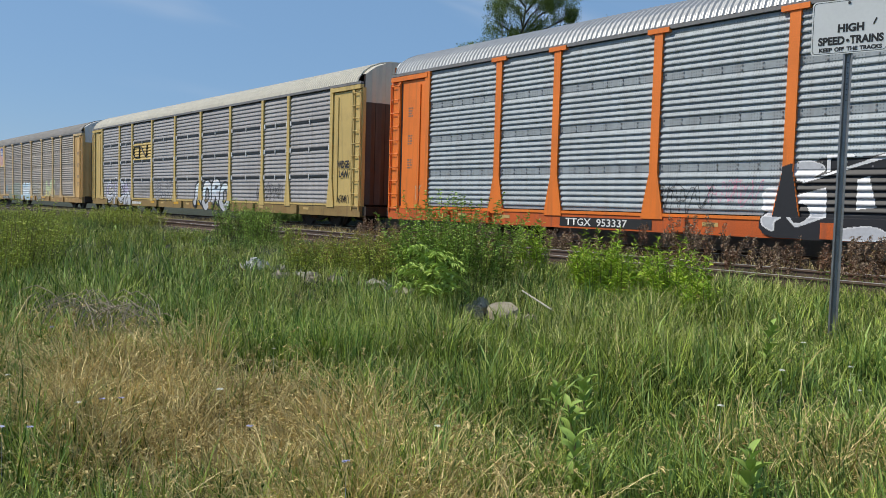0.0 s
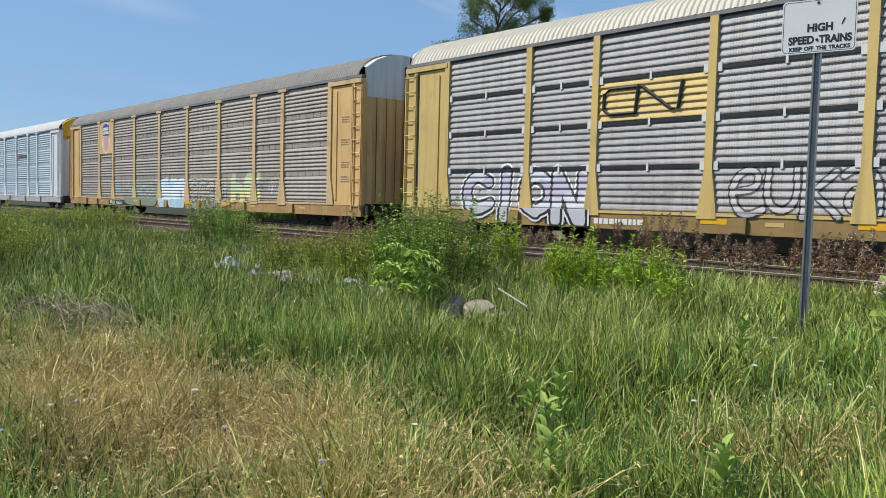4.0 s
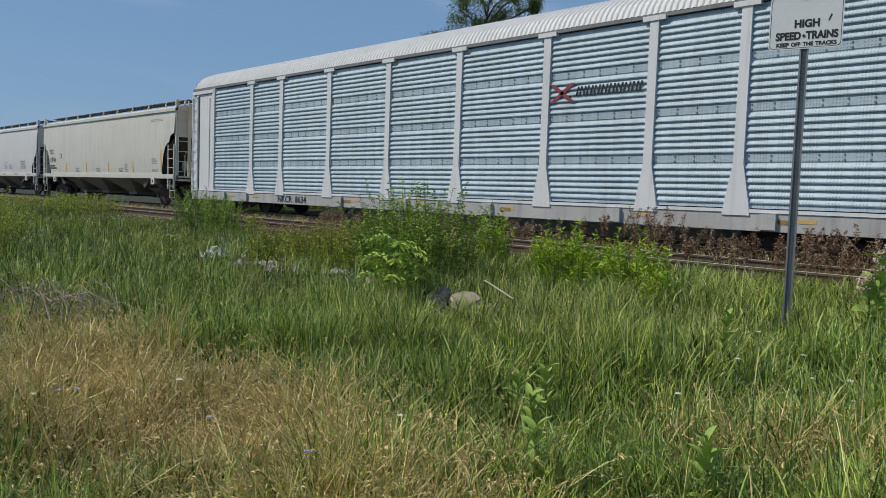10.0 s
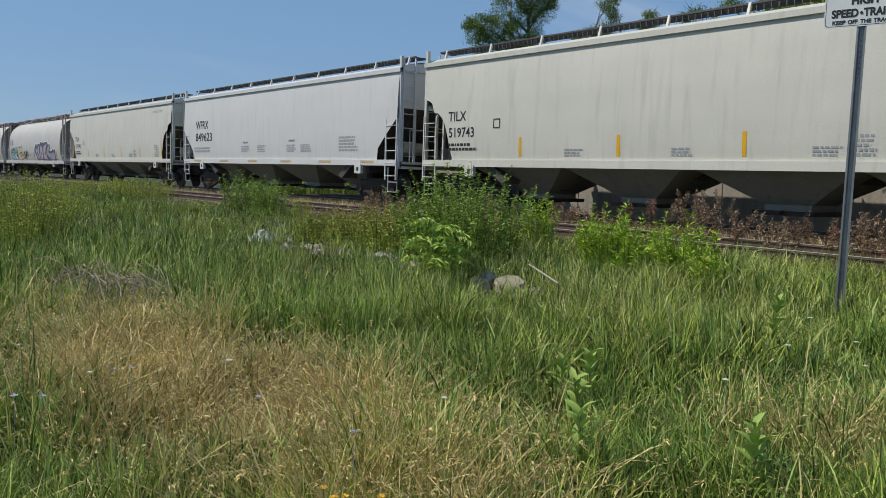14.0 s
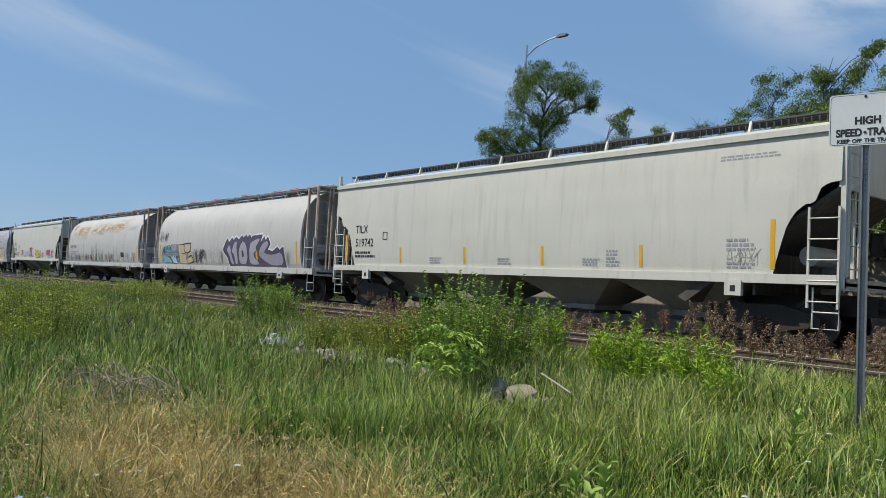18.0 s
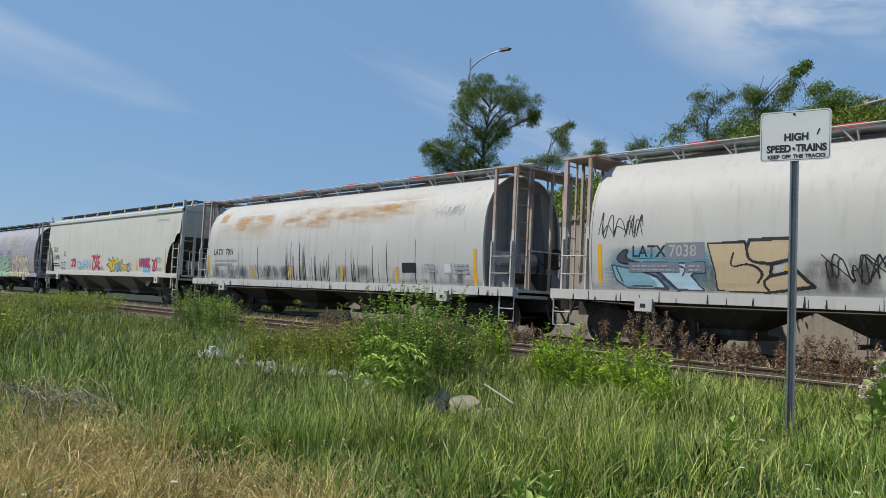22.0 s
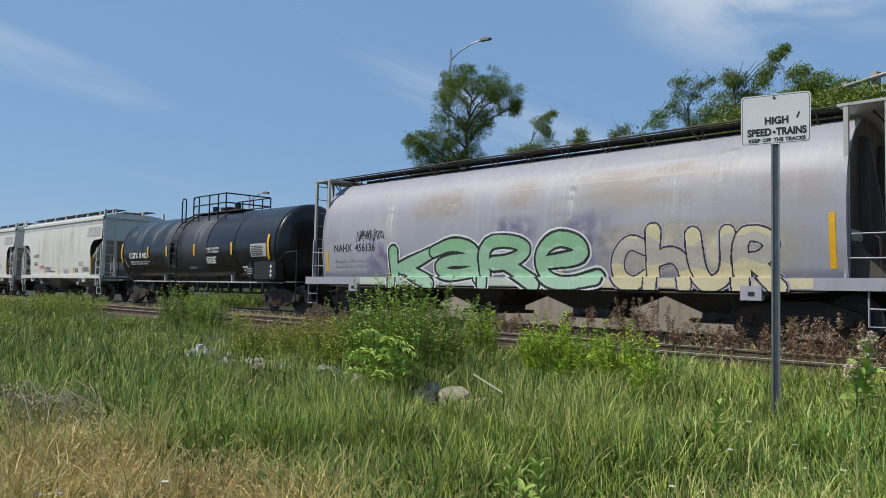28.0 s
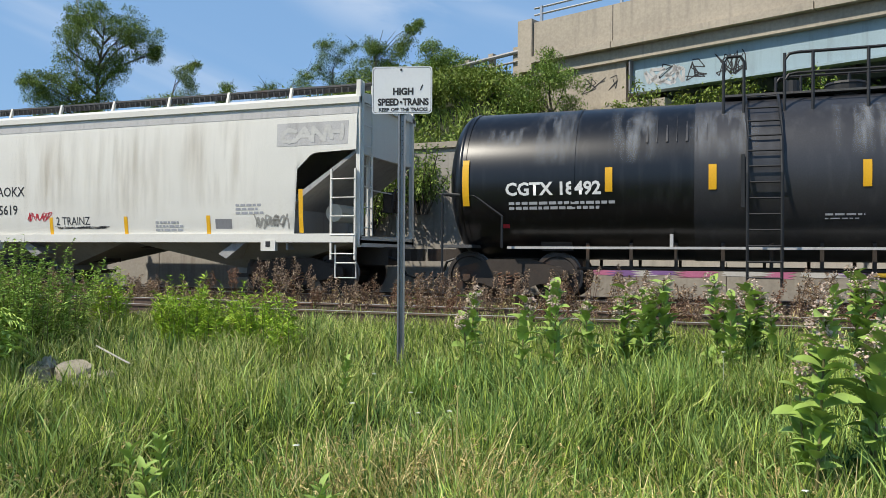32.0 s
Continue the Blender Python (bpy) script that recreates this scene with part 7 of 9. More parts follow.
for fill, level, loop in (
        (S_LILACG, 0.004, [(0.05, 0.52), (0.115, 0.76), (0.145, 0.40), (0.185, 0.05), (0.135, 0.05), (0.10, 0.40)]),
        (S_LILACG, 0.004, [(0.145, 0.45), (0.19, 0.78), (0.245, 0.84), (0.235, 0.60), (0.255, 0.25), (0.245, 0.06), (0.205, 0.06), (0.19, 0.40)]),
        (S_LILACG, 0.004, [(0.265, 0.35), (0.295, 0.72), (0.35, 0.86), (0.405, 0.70), (0.43, 0.35), (0.40, 0.06), (0.29, 0.05)]),
        (S_INK2, 0.008, [(0.325, 0.48), (0.345, 0.52), (0.36, 0.36), (0.34, 0.27)]),
        (S_LILACG, 0.004, [(0.445, 0.35), (0.46, 0.74), (0.52, 0.84), (0.63, 0.92), (0.59, 0.72), (0.555, 0.60), (0.585, 0.50), (0.525, 0.44), (0.53, 0.30), (0.61, 0.12), (0.60, 0.05), (0.45, 0.05)]),
        (S_LILACD, 0.004, [(0.605, 0.45), (0.65, 0.70), (0.735, 0.84), (0.765, 0.70), (0.70, 0.50), (0.70, 0.42), (0.82, 0.38), (0.955, 0.50), (0.985, 0.05), (0.80, 0.04), (0.72, 0.14), (0.62, 0.30)])):
    mural(hop_d, *NOEK, loop, [], [(9, fill)], lambda z, level=level: round_side(z) - level, S_INK2, None, 0.022, label="lilac sprayed letter" if fill is not S_INK2 else "black eye of a sprayed letter", seed=4, soft=1)
for u, z0 in ((0.12, 1.5), (0.57, 1.42)):
    patch(hop_d, 0.62 + 5.6 * u, 0.78 + 5.6 * u, z0, z0 + 0.42, lambda z: round_side(z) - 0.004, M_REFL, "marker_strip", "yellow marker strip")
stain(hop_d, -7.2, -4.4, 1.22, 2.15, T_TEAL, round_side, "teal_spray", "faded blue-green spray")
teal_fill = [(0.45, S_TEALP), (9, S_BLUE)]
mural(hop_d, -6.95, -4.75, 1.22, 2.10, [(0.0, 0.60), (0.30, 0.48), (0.50, 0.32), (0.60, 0.05), (0.18, 0.04), (0.05, 0.24)], [[(0.05, 0.55), (0.12, 0.20)], [(0.16, 0.09), (0.44, 0.10)]], teal_fill, round_side, S_INK2, None, 0.032, label="teal sprayed letter outlined in black", seed=5, soft=0)
mural(hop_d, -6.95, -4.75, 1.22, 2.10, [(0.05, 0.70), (0.10, 0.90), (0.19, 1.0), (0.15, 0.78), (0.24, 0.68), (0.40, 0.62), (0.18, 0.61)], [], [(9, S_INK2)], lambda z: round_side(z) - 0.003, S_BLK, None, 0.02, label="dark blue sprayed stroke", seed=6, soft=1)
mural(hop_d, -6.95, -4.75, 1.22, 2.10, [(0.36, 0.64), (0.98, 0.66), (0.84, 0.36), (0.96, 0.03), (0.70, 0.03), (0.55, 0.36)], [[(0.62, 0.60), (0.80, 0.55), (0.76, 0.36)]], teal_fill, lambda z: round_side(z) - 0.002, S_INK2, None, 0.032, label="pale blue sprayed letter outlined in black", seed=7, soft=0)
for x0, x1 in ((-6.52, -5.35), (-5.22, -4.80)):
    patch(hop_d, x0, x1, 1.60, 1.80, lambda z: round_side(z) - 0.009, S_SLATE, "repainted_panel", "grey repainted panel with faded lettering")
    bars(hop_d, x0 + 0.08, x1 - 0.08, 1.63, 1.77, 2, lambda z: round_side(z) - 0.011, M_INKG, seed=66)
mural(hop_d, -4.85, -2.75, 1.22, 2.24, [(0.05, 0.93), (0.40, 0.95), (0.43, 0.86), (0.45, 0.98), (0.83, 1.0), (0.80, 0.62), (0.65, 0.54), (0.63, 0.32), (0.86, 0.42), (1.0, 0.14), (0.62, 0.02), (0.34, 0.02), (0.14, 0.04), (0.12, 0.42)],
      [[(0.42, 0.86), (0.44, 0.58), (0.64, 0.54)], [(0.30, 0.74), (0.26, 0.46), (0.45, 0.56), (0.58, 0.38), (0.52, 0.2)], [(0.63, 0.32), (0.56, 0.2), (0.62, 0.03)]], [(0.5, S_OCHREP), (9, S_OCHREP)], round_side, S_BLK, None, 0.03, label="tan sprayed letters outlined in black", seed=6, soft=0)
stain(hop_d, -3.1, -1.1, 1.22, 1.95, T_SOOT, round_side, "grey_spray", "thin grey and black spray")
patch(hop_d, -5.66, -4.81, 1.86, 2.20, round_side, S_SLATE, "number_panel", "blue-grey repainted number panel")
scribble(hop_d, -7.3, -6.2, 2.3, 2.9, S_BLK, round_side, 71, 0.014)
scribble(hop_d, -2.6, -1.3, 1.4, 2.0, S_BLK, round_side, 72, 0.018)
scribble(hop_d, -1.2, 0.2, 1.3, 2.1, S_WHT, round_side, 73, 0.012)
patch(hop_d, 4.95, 6.1, 1.45, 1.80, round_side, M_BULK, "number_plate_panel", "dark painted-over panel")
for x, z0, z1 in ((-7.25, 1.35, 2.2), (-3.2, 1.4, 1.75), (1.2, 1.4, 1.75), (4.1, 1.3, 1.75), (7.2, 1.35, 2.2)):
    patch(hop_d, x - 0.05, x + 0.05, z0, z1, round_side, M_REFL, "marker_strip", "yellow marker strip")
lettering("LATX  7001", 0.33, M_INKB, hop_e, -6.85, 2.10, round_side, bold=0.004, squeeze=0.92)
bars(hop_e, -6.8, -4.9, 1.70, 1.98, 2, round_side, M_INKG, seed=62)
scribble(hop_e, -7.0, -4.4, 1.26, 1.58, S_SLATE, round_side, 81, 0.008, n=10)
scribble(hop_e, -3.8, -1.7, 1.26, 1.75, S_INK2, round_side, 82, 0.009, n=11)
scribble(hop_e, 5.4, 6.6, 3.0, 3.4, S_GREYL, round_side, 83, 0.010)
rng_d = random.Random(9)
drips(hop_e, [rng_d.uniform(-6.8, 6.6) for _ in range(30)], 2.5, 1.22, S_BLK, round_side, 5)
drips(hop_e, [rng_d.uniform(-1.8, 2.4) for _ in range(26)], 2.6, 1.22, S_BLK, round_side, 6)
for car, k in ((hop_d, 40), (hop_e, 70), (hop_g, 24)):
    drips(car, [rng_d.uniform(-8.2, 8.2) for _ in range(k)], 1.195, 0.985, S_BLK if car is not hop_g else S_GREY, lambda z: -1.601, 11)
for k in range(10):
    x = -6.6 + 1.4 * k
    stain(hop_d, x - 0.6, x + 0.9, 1.2, 1.9, T_SOOT if k % 2 else T_RUN, round_side, "grime_stain", "dark grime along the sill")
for x0, x1, z0, z1 in ((-7.0, -2.4, 2.55, 3.75), (-2.6, 1.6, 2.8, 3.8), (1.0, 5.6, 2.9, 3.85)):
    stain(hop_e, x0, x1, z0, z1, T_RUSTP, round_side, "pale_rust_stain", "pale orange rust stain")
for x0, x1, z0, z1 in ((-6.9, -6.2, 3.3, 3.8), (-5.6, -4.2, 2.9, 3.6), (-4.2, -2.8, 3.0, 3.6), (-2.4, -0.8, 2.95, 3.45), (-1.1, 0.8, 2.9, 3.65), (0.6, 2.6, 3.0, 3.6), (2.4, 4.6, 3.1, 3.75)):
    stain(hop_e, x0, x1, z0, z1, T_RUST, round_side, "rust_stain", "orange rust stain")
for k in range(14):
    x = -6.9 + 1.03 * k
    stain(hop_e, x - 0.5, x + 0.6, 1.2, 1.75, T_SOOT, round_side, "grime_stain", "black grime along the sill")
patch(hop_e, 4.25, 4.85, 1.52, 1.80, round_side, M_INKB, "notice_panel", "black notice panel")
bars(hop_e, 5.2, 5.75, 1.55, 1.8, 3, round_side, M_INKG, seed=63)
patch(hop_e, 5.95, 6.25, 1.52, 1.80, round_side, S_BLUE, "notice_panel", "pale blue notice")
patch(hop_e, 5.99, 6.21, 1.56, 1.76, lambda z: round_side(z) - 0.003, S_WHT, "notice_panel", "white field of the notice")
bars(hop_e, 6.35, 7.0, 1.5, 1.8, 3, round_side, M_INKG, seed=64)
for x, z0, z1 in ((-7.25, 1.35, 2.1), (-4.0, 1.3, 1.62), (-1.5, 1.3, 1.68), (1.4, 1.3, 1.68), (4.0, 1.25, 1.66), (7.1, 1.23, 2.15)):
    patch(hop_e, x - 0.055, x + 0.055, z0, z1, round_side, M_REFL, "marker_strip", "yellow marker strip")
lettering("NAHX  456136", 0.32, M_INKB, hop_g, -6.95, 1.95, round_side, bold=0.004, squeeze=0.94)
bars(hop_g, -6.9, -5.2, 1.5, 1.8, 2, round_side, M_INKG, seed=65)
scribble(hop_g, -5.9, -4.6, 2.2, 2.6, S_BLK, round_side, 91, 0.018)
rb_low = lambda z: round_side(z) if z > 1.21 else -1.605
for x0, x1, z0, z1, m, nm in ((-5.6, -3.8, 1.2, 2.3, T_PURPLE, "purple_spray"), (-0.6, 1.0, 2.0, 2.7, T_PURPLE, "purple_spray"), (1.2, 3.1, 1.3, 2.75, T_PURPLE, "purple_spray"), (-5.0, -4.0, 1.9, 4.0, T_POWDER, "powder_run"), (1.2, 2.2, 2.1, 4.05, T_POWDER, "powder_run"), (3.8, 4.7, 2.1, 4.05, T_POWDER, "powder_run"), (5.0, 5.6, 2.6, 4.05, T_POWDER, "powder_run"), (-2.3, -1.7, 2.4, 4.0, T_POWDER, "powder_run"),
                              (-0.5, 1.1, 2.75, 3.6, T_RUSTP, "rust_stain"), (5.4, 7.4, 2.4, 3.2, T_RUSTP, "rust_stain"), (-3.6, -1.0, 2.6, 3.6, T_RUSTP, "rust_stain"), (1.6, 5.8, 2.5, 3.8, T_RUSTP, "rust_stain"), (2.4, 6.9, 1.2, 2.4, T_CREAM, "cream_spray")):
    stain(hop_g, x0, x1, z0, z1, m, round_side, nm)
patch(hop_g, -5.6, 2.5, 1.0, 1.19, lambda z: -1.600, S_MINTP, "sprayed_band", "pale green spray on the sill", 1)
patch(hop_g, 2.5, 7.0, 1.0, 1.19, lambda z: -1.600, S_CREAM, "sprayed_band", "cream spray on the sill", 1)
bubbles(hop_g, -4.75, 2.85, 0.92, 2.42, "kare", [(0.28, S_MINT), (0.62, S_MINTG), (9, S_GREEN)], rb_low, S_BLK, S_WHT, 0.15, 0.06, label="large green bubble letters outlined in black", seed=7, lap=0.16, rise=(0.16, 0.06, 0.02, 0.02))
bubbles(hop_g, 2.6, 6.7, 0.95, 2.38, "chur", [(0.35, S_CREAM), (0.7, S_CREAMG), (9, S_CREAM)], rb_low, S_BLK, S_LILAC, 0.15, 0.035, label="faded cream bubble letters with thin black outlines", seed=8, lap=0.1)
patch(hop_g, 4.1, 4.75, 1.5, 1.78, round_side, M_INKB, "notice_panel", "black notice panel")
for x, z0, z1 in ((-7.3, 1.38, 2.0), (-4.4, 1.3, 1.7), (-2.0, 1.3, 1.7), (1.5, 1.3, 1.75), (4.9, 1.3, 1.75), (7.3, 1.36, 2.35)):
    patch(hop_g, x - 0.055, x + 0.055, z0, z1, round_side, M_REFL, "marker_strip", "yellow marker strip")

# short hoppers
M_FADE = paint("faded_lettering_grey", (0.50, 0.49, 0.46))
for car, number in ((hop_h, "5619"), (hop_i, ""), (hop_j, ""), (hop_k, "")):
    if number:
        lettering("AOKX", 0.32, M_INKB, car, -3.78, 2.20, tilx_side, bold=0.003, squeeze=0.95)
        lettering(number, 0.32, M_INKB, car, -3.74, 1.76, tilx_side, bold=0.004, squeeze=0.95)
        scribble(car, -2.8, -2.2, 1.58, 1.82, S_RED, tilx_side, 101, 0.016)
        lettering("2 TRAINZ", 0.27, S_BLK, car, -1.95, 1.50, tilx_side, "sprayed_tag", "thin black sprayed tag", 0.86, 0.001)
        scribble(car, -1.9, -0.5, 1.40, 1.47, S_BLK, tilx_side, 102, 0.008, n=7)
        scribble(car, 3.5, 4.3, 1.38, 1.7, S_GREY, tilx_side, 103, 0.03, n=8)
    else:
        bars(car, -3.7, -3.0, 1.8, 2.4, 3, tilx_side, M_INKG, seed=70)
        scribble(car, -2.8, -2.0, 1.5, 1.8, S_GREY, tilx_side, 104, 0.012)
    patch(car, 4.0, 5.65, 3.10, 3.58, tilx_side, M_SILLW, "faded_panel", "greyed faded lettering panel", 4)
    sprayed(car, 4.05, 5.6, 3.14, 3.54, "canh", [(0.045, M_FADE)], lambda z: tilx_side(z) - 0.004, cell=0.02, name="faded_marks")
    for x, z0, z1 in ((-2.1, 1.28, 1.68), (0.08, 1.28, 1.68), (2.3, 1.28, 1.68), (4.58, 1.3, 2.2)):
        patch(car, x - 0.05, x + 0.05, z0, z1, tilx_side, M_REFL, "marker_strip", "yellow marker strip")
    bars(car, 0.9, 1.7, 1.35, 1.6, 3, tilx_side, M_INKG, seed=71)
    bars(car, 3.0, 3.7, 1.7, 1.95, 3, tilx_side, M_INKG, seed=72)
    patch(car, 2.48, 2.9, 1.39, 1.6, tilx_side, M_BULK, "notice_panel", "dark notice panel", 2)
    for x0, x1, z0 in ((-3.4, -1.0, 1.6), (-1.2, 1.4, 1.5), (1.2, 3.6, 1.8)):
        stain(car, x0, x1, z0, 3.9, T_RUN, tilx_side, "brown_stain", "faint brown running stain")
    patch(car, -5.85, 5.85, 3.72, 3.86, lambda z: tilx_side(z) - 0.002, M_SILLW, "grey_band", "grey band below the eave", 2)

# tank car
lettering("CGTX 18492", 0.33, M_INKW, tank, -5.88, 1.99, tank_side, bold=0.010, squeeze=0.98)
bars(tank, -5.82, -3.8, 1.72, 1.90, 2, tank_side, M_INKG, seed=81)
for x, z0, z1 in ((-6.66, 1.80, 2.68), (-3.95, 2.02, 2.46), (-2.18, 2.02, 2.46), (0.2, 2.02, 2.46), (3.05, 2.0, 2.45), (5.5, 1.8, 2.66)):
    patch(tank, x - 0.065, x + 0.065, z0, z1, lambda z: tank_side(z) - 0.016, M_REFL, "marker_strip", "yellow marker strip", 10)
lettering("6\" FIBERGLASS INSULATION", 0.105, M_INKW, tank, 1.1, 2.22, tank_side, bold=0.002, squeeze=0.78)
lettering("DO NOT EXCEED 400 F", 0.105, M_INKW, tank, 1.25, 2.10, tank_side, bold=0.002, squeeze=0.78)
bars(tank, 1.1, 1.9, 1.70, 1.98, 4, tank_side, M_INKW, seed=83)
patch(tank, 4.35, 5.35, 1.90, 2.35, tank_side, M_SILLW, "data_table", "grey data table", 6)
bars(tank, 4.4, 5.3, 1.94, 2.30, 6, lambda z: tank_side(z) - 0.003, M_INKB, seed=84)
bars(tank, 3.6, 4.1, 1.40, 1.62, 2, tank_side, M_INKW, seed=85)
bars(tank, -0.4, 0.3, 1.50, 1.62, 2, tank_side, M_INKG, seed=86)

patch(tank, -6.0, -5.85, 1.38, 1.46, tank_side, S_RED, "notice", n=1)
stain(tank, -6.5, -5.2, 2.9, 3.35, T_POWDER2, tank_side, "scuff", "pale grey scuff")
for x0, x1 in ((-5.4, -4.5), (-4.0, -3.1), (-2.6, -1.4), (-0.3, 0.8), (0.4, 1.1)):
    stain(tank, x0, x1, 2.5, 3.72, T_POWDER2, lambda z: tank_side(z) - 0.014, "dust_run", "thin grey dust running down")
drips(tank, [random.Random(4).uniform(-2, 1) + 0.17 * k - 2 for k in range(7)], 3.65, 2.9, M_TANKB, lambda z: tank_side(z) - 0.014, 8)
for x in (-2.9, 2.6):
    part("jacket_strap", Geo().prism([(x, 1.03), (x + 0.06, 1.03), (x + 0.06, 1.26), (x, 1.26)], "y", -1.22, -1.12), M_SILLW, tank)

# ---- plants ----
G_GREEN = leaf_mat("grass_green", (0.050, 0.11, 0.011), (0.56, 0.67, 0.13), var=0.4, curve=1.3)
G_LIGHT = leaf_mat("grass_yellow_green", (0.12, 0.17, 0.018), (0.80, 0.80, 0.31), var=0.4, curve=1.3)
G_BLUE = leaf_mat("grass_blue_green", (0.045, 0.115, 0.02), (0.47, 0.63, 0.18), var=0.4, curve=1.25)
# near-black blades: the shade between grass tufts is put into their colour
G_SHADE = leaf_mat("undergrowth_gap_shade", (0.010, 0.020, 0.004), (0.04, 0.065, 0.012))
G_DRY = leaf_mat("dry_straw", (0.36, 0.265, 0.085), (0.92, 0.76, 0.38), var=0.4)
G_SEED = leaf_mat("pale_seed_heads", (0.34, 0.36, 0.14), (0.58, 0.56, 0.28))
G_BUSH = leaf_mat("bush_leaves", (0.12, 0.235, 0.03), (0.50, 0.66, 0.15))
G_SUMAC = leaf_mat("bright_compound_leaves", (0.30, 0.46, 0.08), (0.56, 0.70, 0.18))
G_GOLD = leaf_mat("goldenrod_leaves", (0.20, 0.38, 0.03), (0.52, 0.64, 0.08))
G_MILK = leaf_mat("milkweed_leaves", (0.17, 0.30, 0.05), (0.42, 0.55, 0.14))
G_TIP = leaf_mat("tawny_shrub_tips", (0.28, 0.21, 0.07), (0.40, 0.31, 0.12))
G_DOCK = leaf_mat("brown_seed_spikes", (0.10, 0.05, 0.03), (0.27, 0.16, 0.09))
G_SPIKE = leaf_mat("pinkish_brown_plumes", (0.14, 0.085, 0.055), (0.62, 0.47, 0.33), curve=1.6)
G_RUSTY = leaf_mat("reddish_dock_seeds", (0.11, 0.05, 0.032), (0.36, 0.21, 0.13))
G_OLIVE = leaf_mat("olive_shrub_leaves", (0.26, 0.34, 0.055), (0.56, 0.62, 0.13))
G_STEM = leaf_mat("plant_stems", (0.14, 0.16, 0.06), (0.20, 0.17, 0.08))
G_PINK = leaf_mat("dusty_pink_blossom", (0.50, 0.36, 0.30), (0.72, 0.60, 0.50))
G_TREE = leaf_mat("locust_leaves", (0.065, 0.12, 0.022), (0.27, 0.36, 0.085))
G_TREE2 = leaf_mat("bank_shrub_leaves", (0.10, 0.175, 0.035), (0.32, 0.42, 0.10))
G_VINE = leaf_mat("bank_vine_leaves", (0.14, 0.21, 0.035), (0.26, 0.32, 0.07))
M_DEAD = mat("dead_grey_twigs", (0.30, 0.25, 0.18), 0.9, var=0.25, scale=8)
M_FLOWER = mat("white_petals", (0.75, 0.75, 0.66), 0.7, var=0.1)
M_CHIC = mat("blue_petals", (0.42, 0.44, 0.66), 0.7, var=0.1)
M_BAG = mat("white_bag_plastic", (0.66, 0.64, 0.58), 0.5, var=0.15, scale=5)
M_PLASTIC = mat("dirty_white_plastic", (0.40, 0.38, 0.31), 0.7, var=0.2, scale=4, bump=0.01)


def ground_np(x, y):
    return np.interp(y, [-60, 1.2, 4.0, 7.6, 9.2, 9.8, 10.1, 17.2, 18.2], [0, 0, 0.16, 0.43, 0.48, 0.50, 0.58, 0.58, 0.50])


def bank_np(x, y):
    return np.array([ground_z(a, b) for a, b in zip(x, y)])


def blade_arrays(rs, x, y, z, h, w, lean, curl, th=None, levels=((0, 1.0), (0.6, 0.75), (1.0, 0.0))):
    """Bent strips that taper to a tip."""
    n = len(x)
    th, ph = rs.uniform(0, 2 * np.pi, n) if th is None else th, rs.uniform(0, 2 * np.pi, n)
    dx, dy = np.cos(th), np.sin(th)
    wx, wy = np.cos(ph), np.sin(ph)
    pts = []
    for s, k in levels:
        out = h * (lean * s + curl * s ** 2.4)
        up = h * (s - 0.55 * curl * s * s * s)
        cx, cy, cz = x + dx * out, y + dy * out, z + up
        if k:
            pts.append(np.stack([cx - wx * w * k, cy - wy * w * k, cz], 1))
            pts.append(np.stack([cx + wx * w * k, cy + wy * w * k, cz], 1))
        else:
            pts.append(np.stack([cx, cy, cz], 1))
    v = np.stack(pts, 1).reshape(-1, 3)
    q = len(pts)
    tri = [(a, a + 1, a + 3) for a in range(0, q - 3, 2)] + [(a, a + 3, a + 2) for a in range(0, q - 3, 2)] + [(q - 3, q - 2, q - 1)]
    return v, (np.array(tri)[None] + q * np.arange(n)[:, None, None]).reshape(-1, 3), pts[-1]


def leaf_arrays(rs, c, d, length, width, droop=0.25):
    """Pointed leaves folded along the middle: root c, direction d."""
    n = len(c)
    d = d / (np.linalg.norm(d, axis=1, keepdims=True) + 1e-9)
    up = rs.normal(size=(n, 3)) * 0.4 + np.array([0, 0, 1.0])
    s = np.cross(d, up)
    s /= np.linalg.norm(s, axis=1, keepdims=True) + 1e-9
    nn = np.cross(s, d)
    L, W = np.reshape(length * np.ones(n), (n, 1)), np.reshape(width * np.ones(n), (n, 1))
    mid = c + d * L * 0.45
    tip = c + d * L - np.array([0, 0, 1.0]) * L * droop
    v = np.stack([c, mid + s * W * 0.5 + nn * W * 0.12, tip, mid - s * W * 0.5 + nn * W * 0.12], 1).reshape(-1, 3)
    tri = np.array([(0, 1, 2), (0, 2, 3)])
    return v, (tri[None] + 4 * np.arange(n)[:, None, None]).reshape(-1, 3)


def joined(parts):
    vs, fs, k = [], [], 0
    for v, f in parts:
        vs.append(v), fs.append(f + k)
        k += len(v)
    return np.concatenate(vs), np.concatenate(fs)


def field(n, seed, near, far, a0=-14.0, a1=84.0, power=1.0):
    """Places in the fan of field before the standpoint, thinning with distance."""
    rs = np.random.RandomState(seed)
    r = near * (far / near) ** (rs.uniform(0, 1, n) ** power)
    a = np.radians(rs.uniform(a0, a1, n))
    x, y = -r * np.sin(a), r * np.cos(a)
    k = (y > 0.15) & (y < 9.75)
    return rs, x[k], y[k], r[k]


def mottle(x, y, size, seed):
    """Soft uneven patches, 0 to 1."""
    v = np.zeros(len(x))
    for k in range(5):
        a, f = seed * 1.7 + k * 2.4, (1.0 + 0.55 * k) / size
        p, q = x * np.cos(a) + y * np.sin(a), y * np.cos(a) - x * np.sin(a)
        v += np.sin(p * f + seed + 1.2 * np.sin(q * f * 0.8 + k)) / (1 + 0.5 * k)
    return np.clip(0.5 + 0.28 * v, 0, 1)


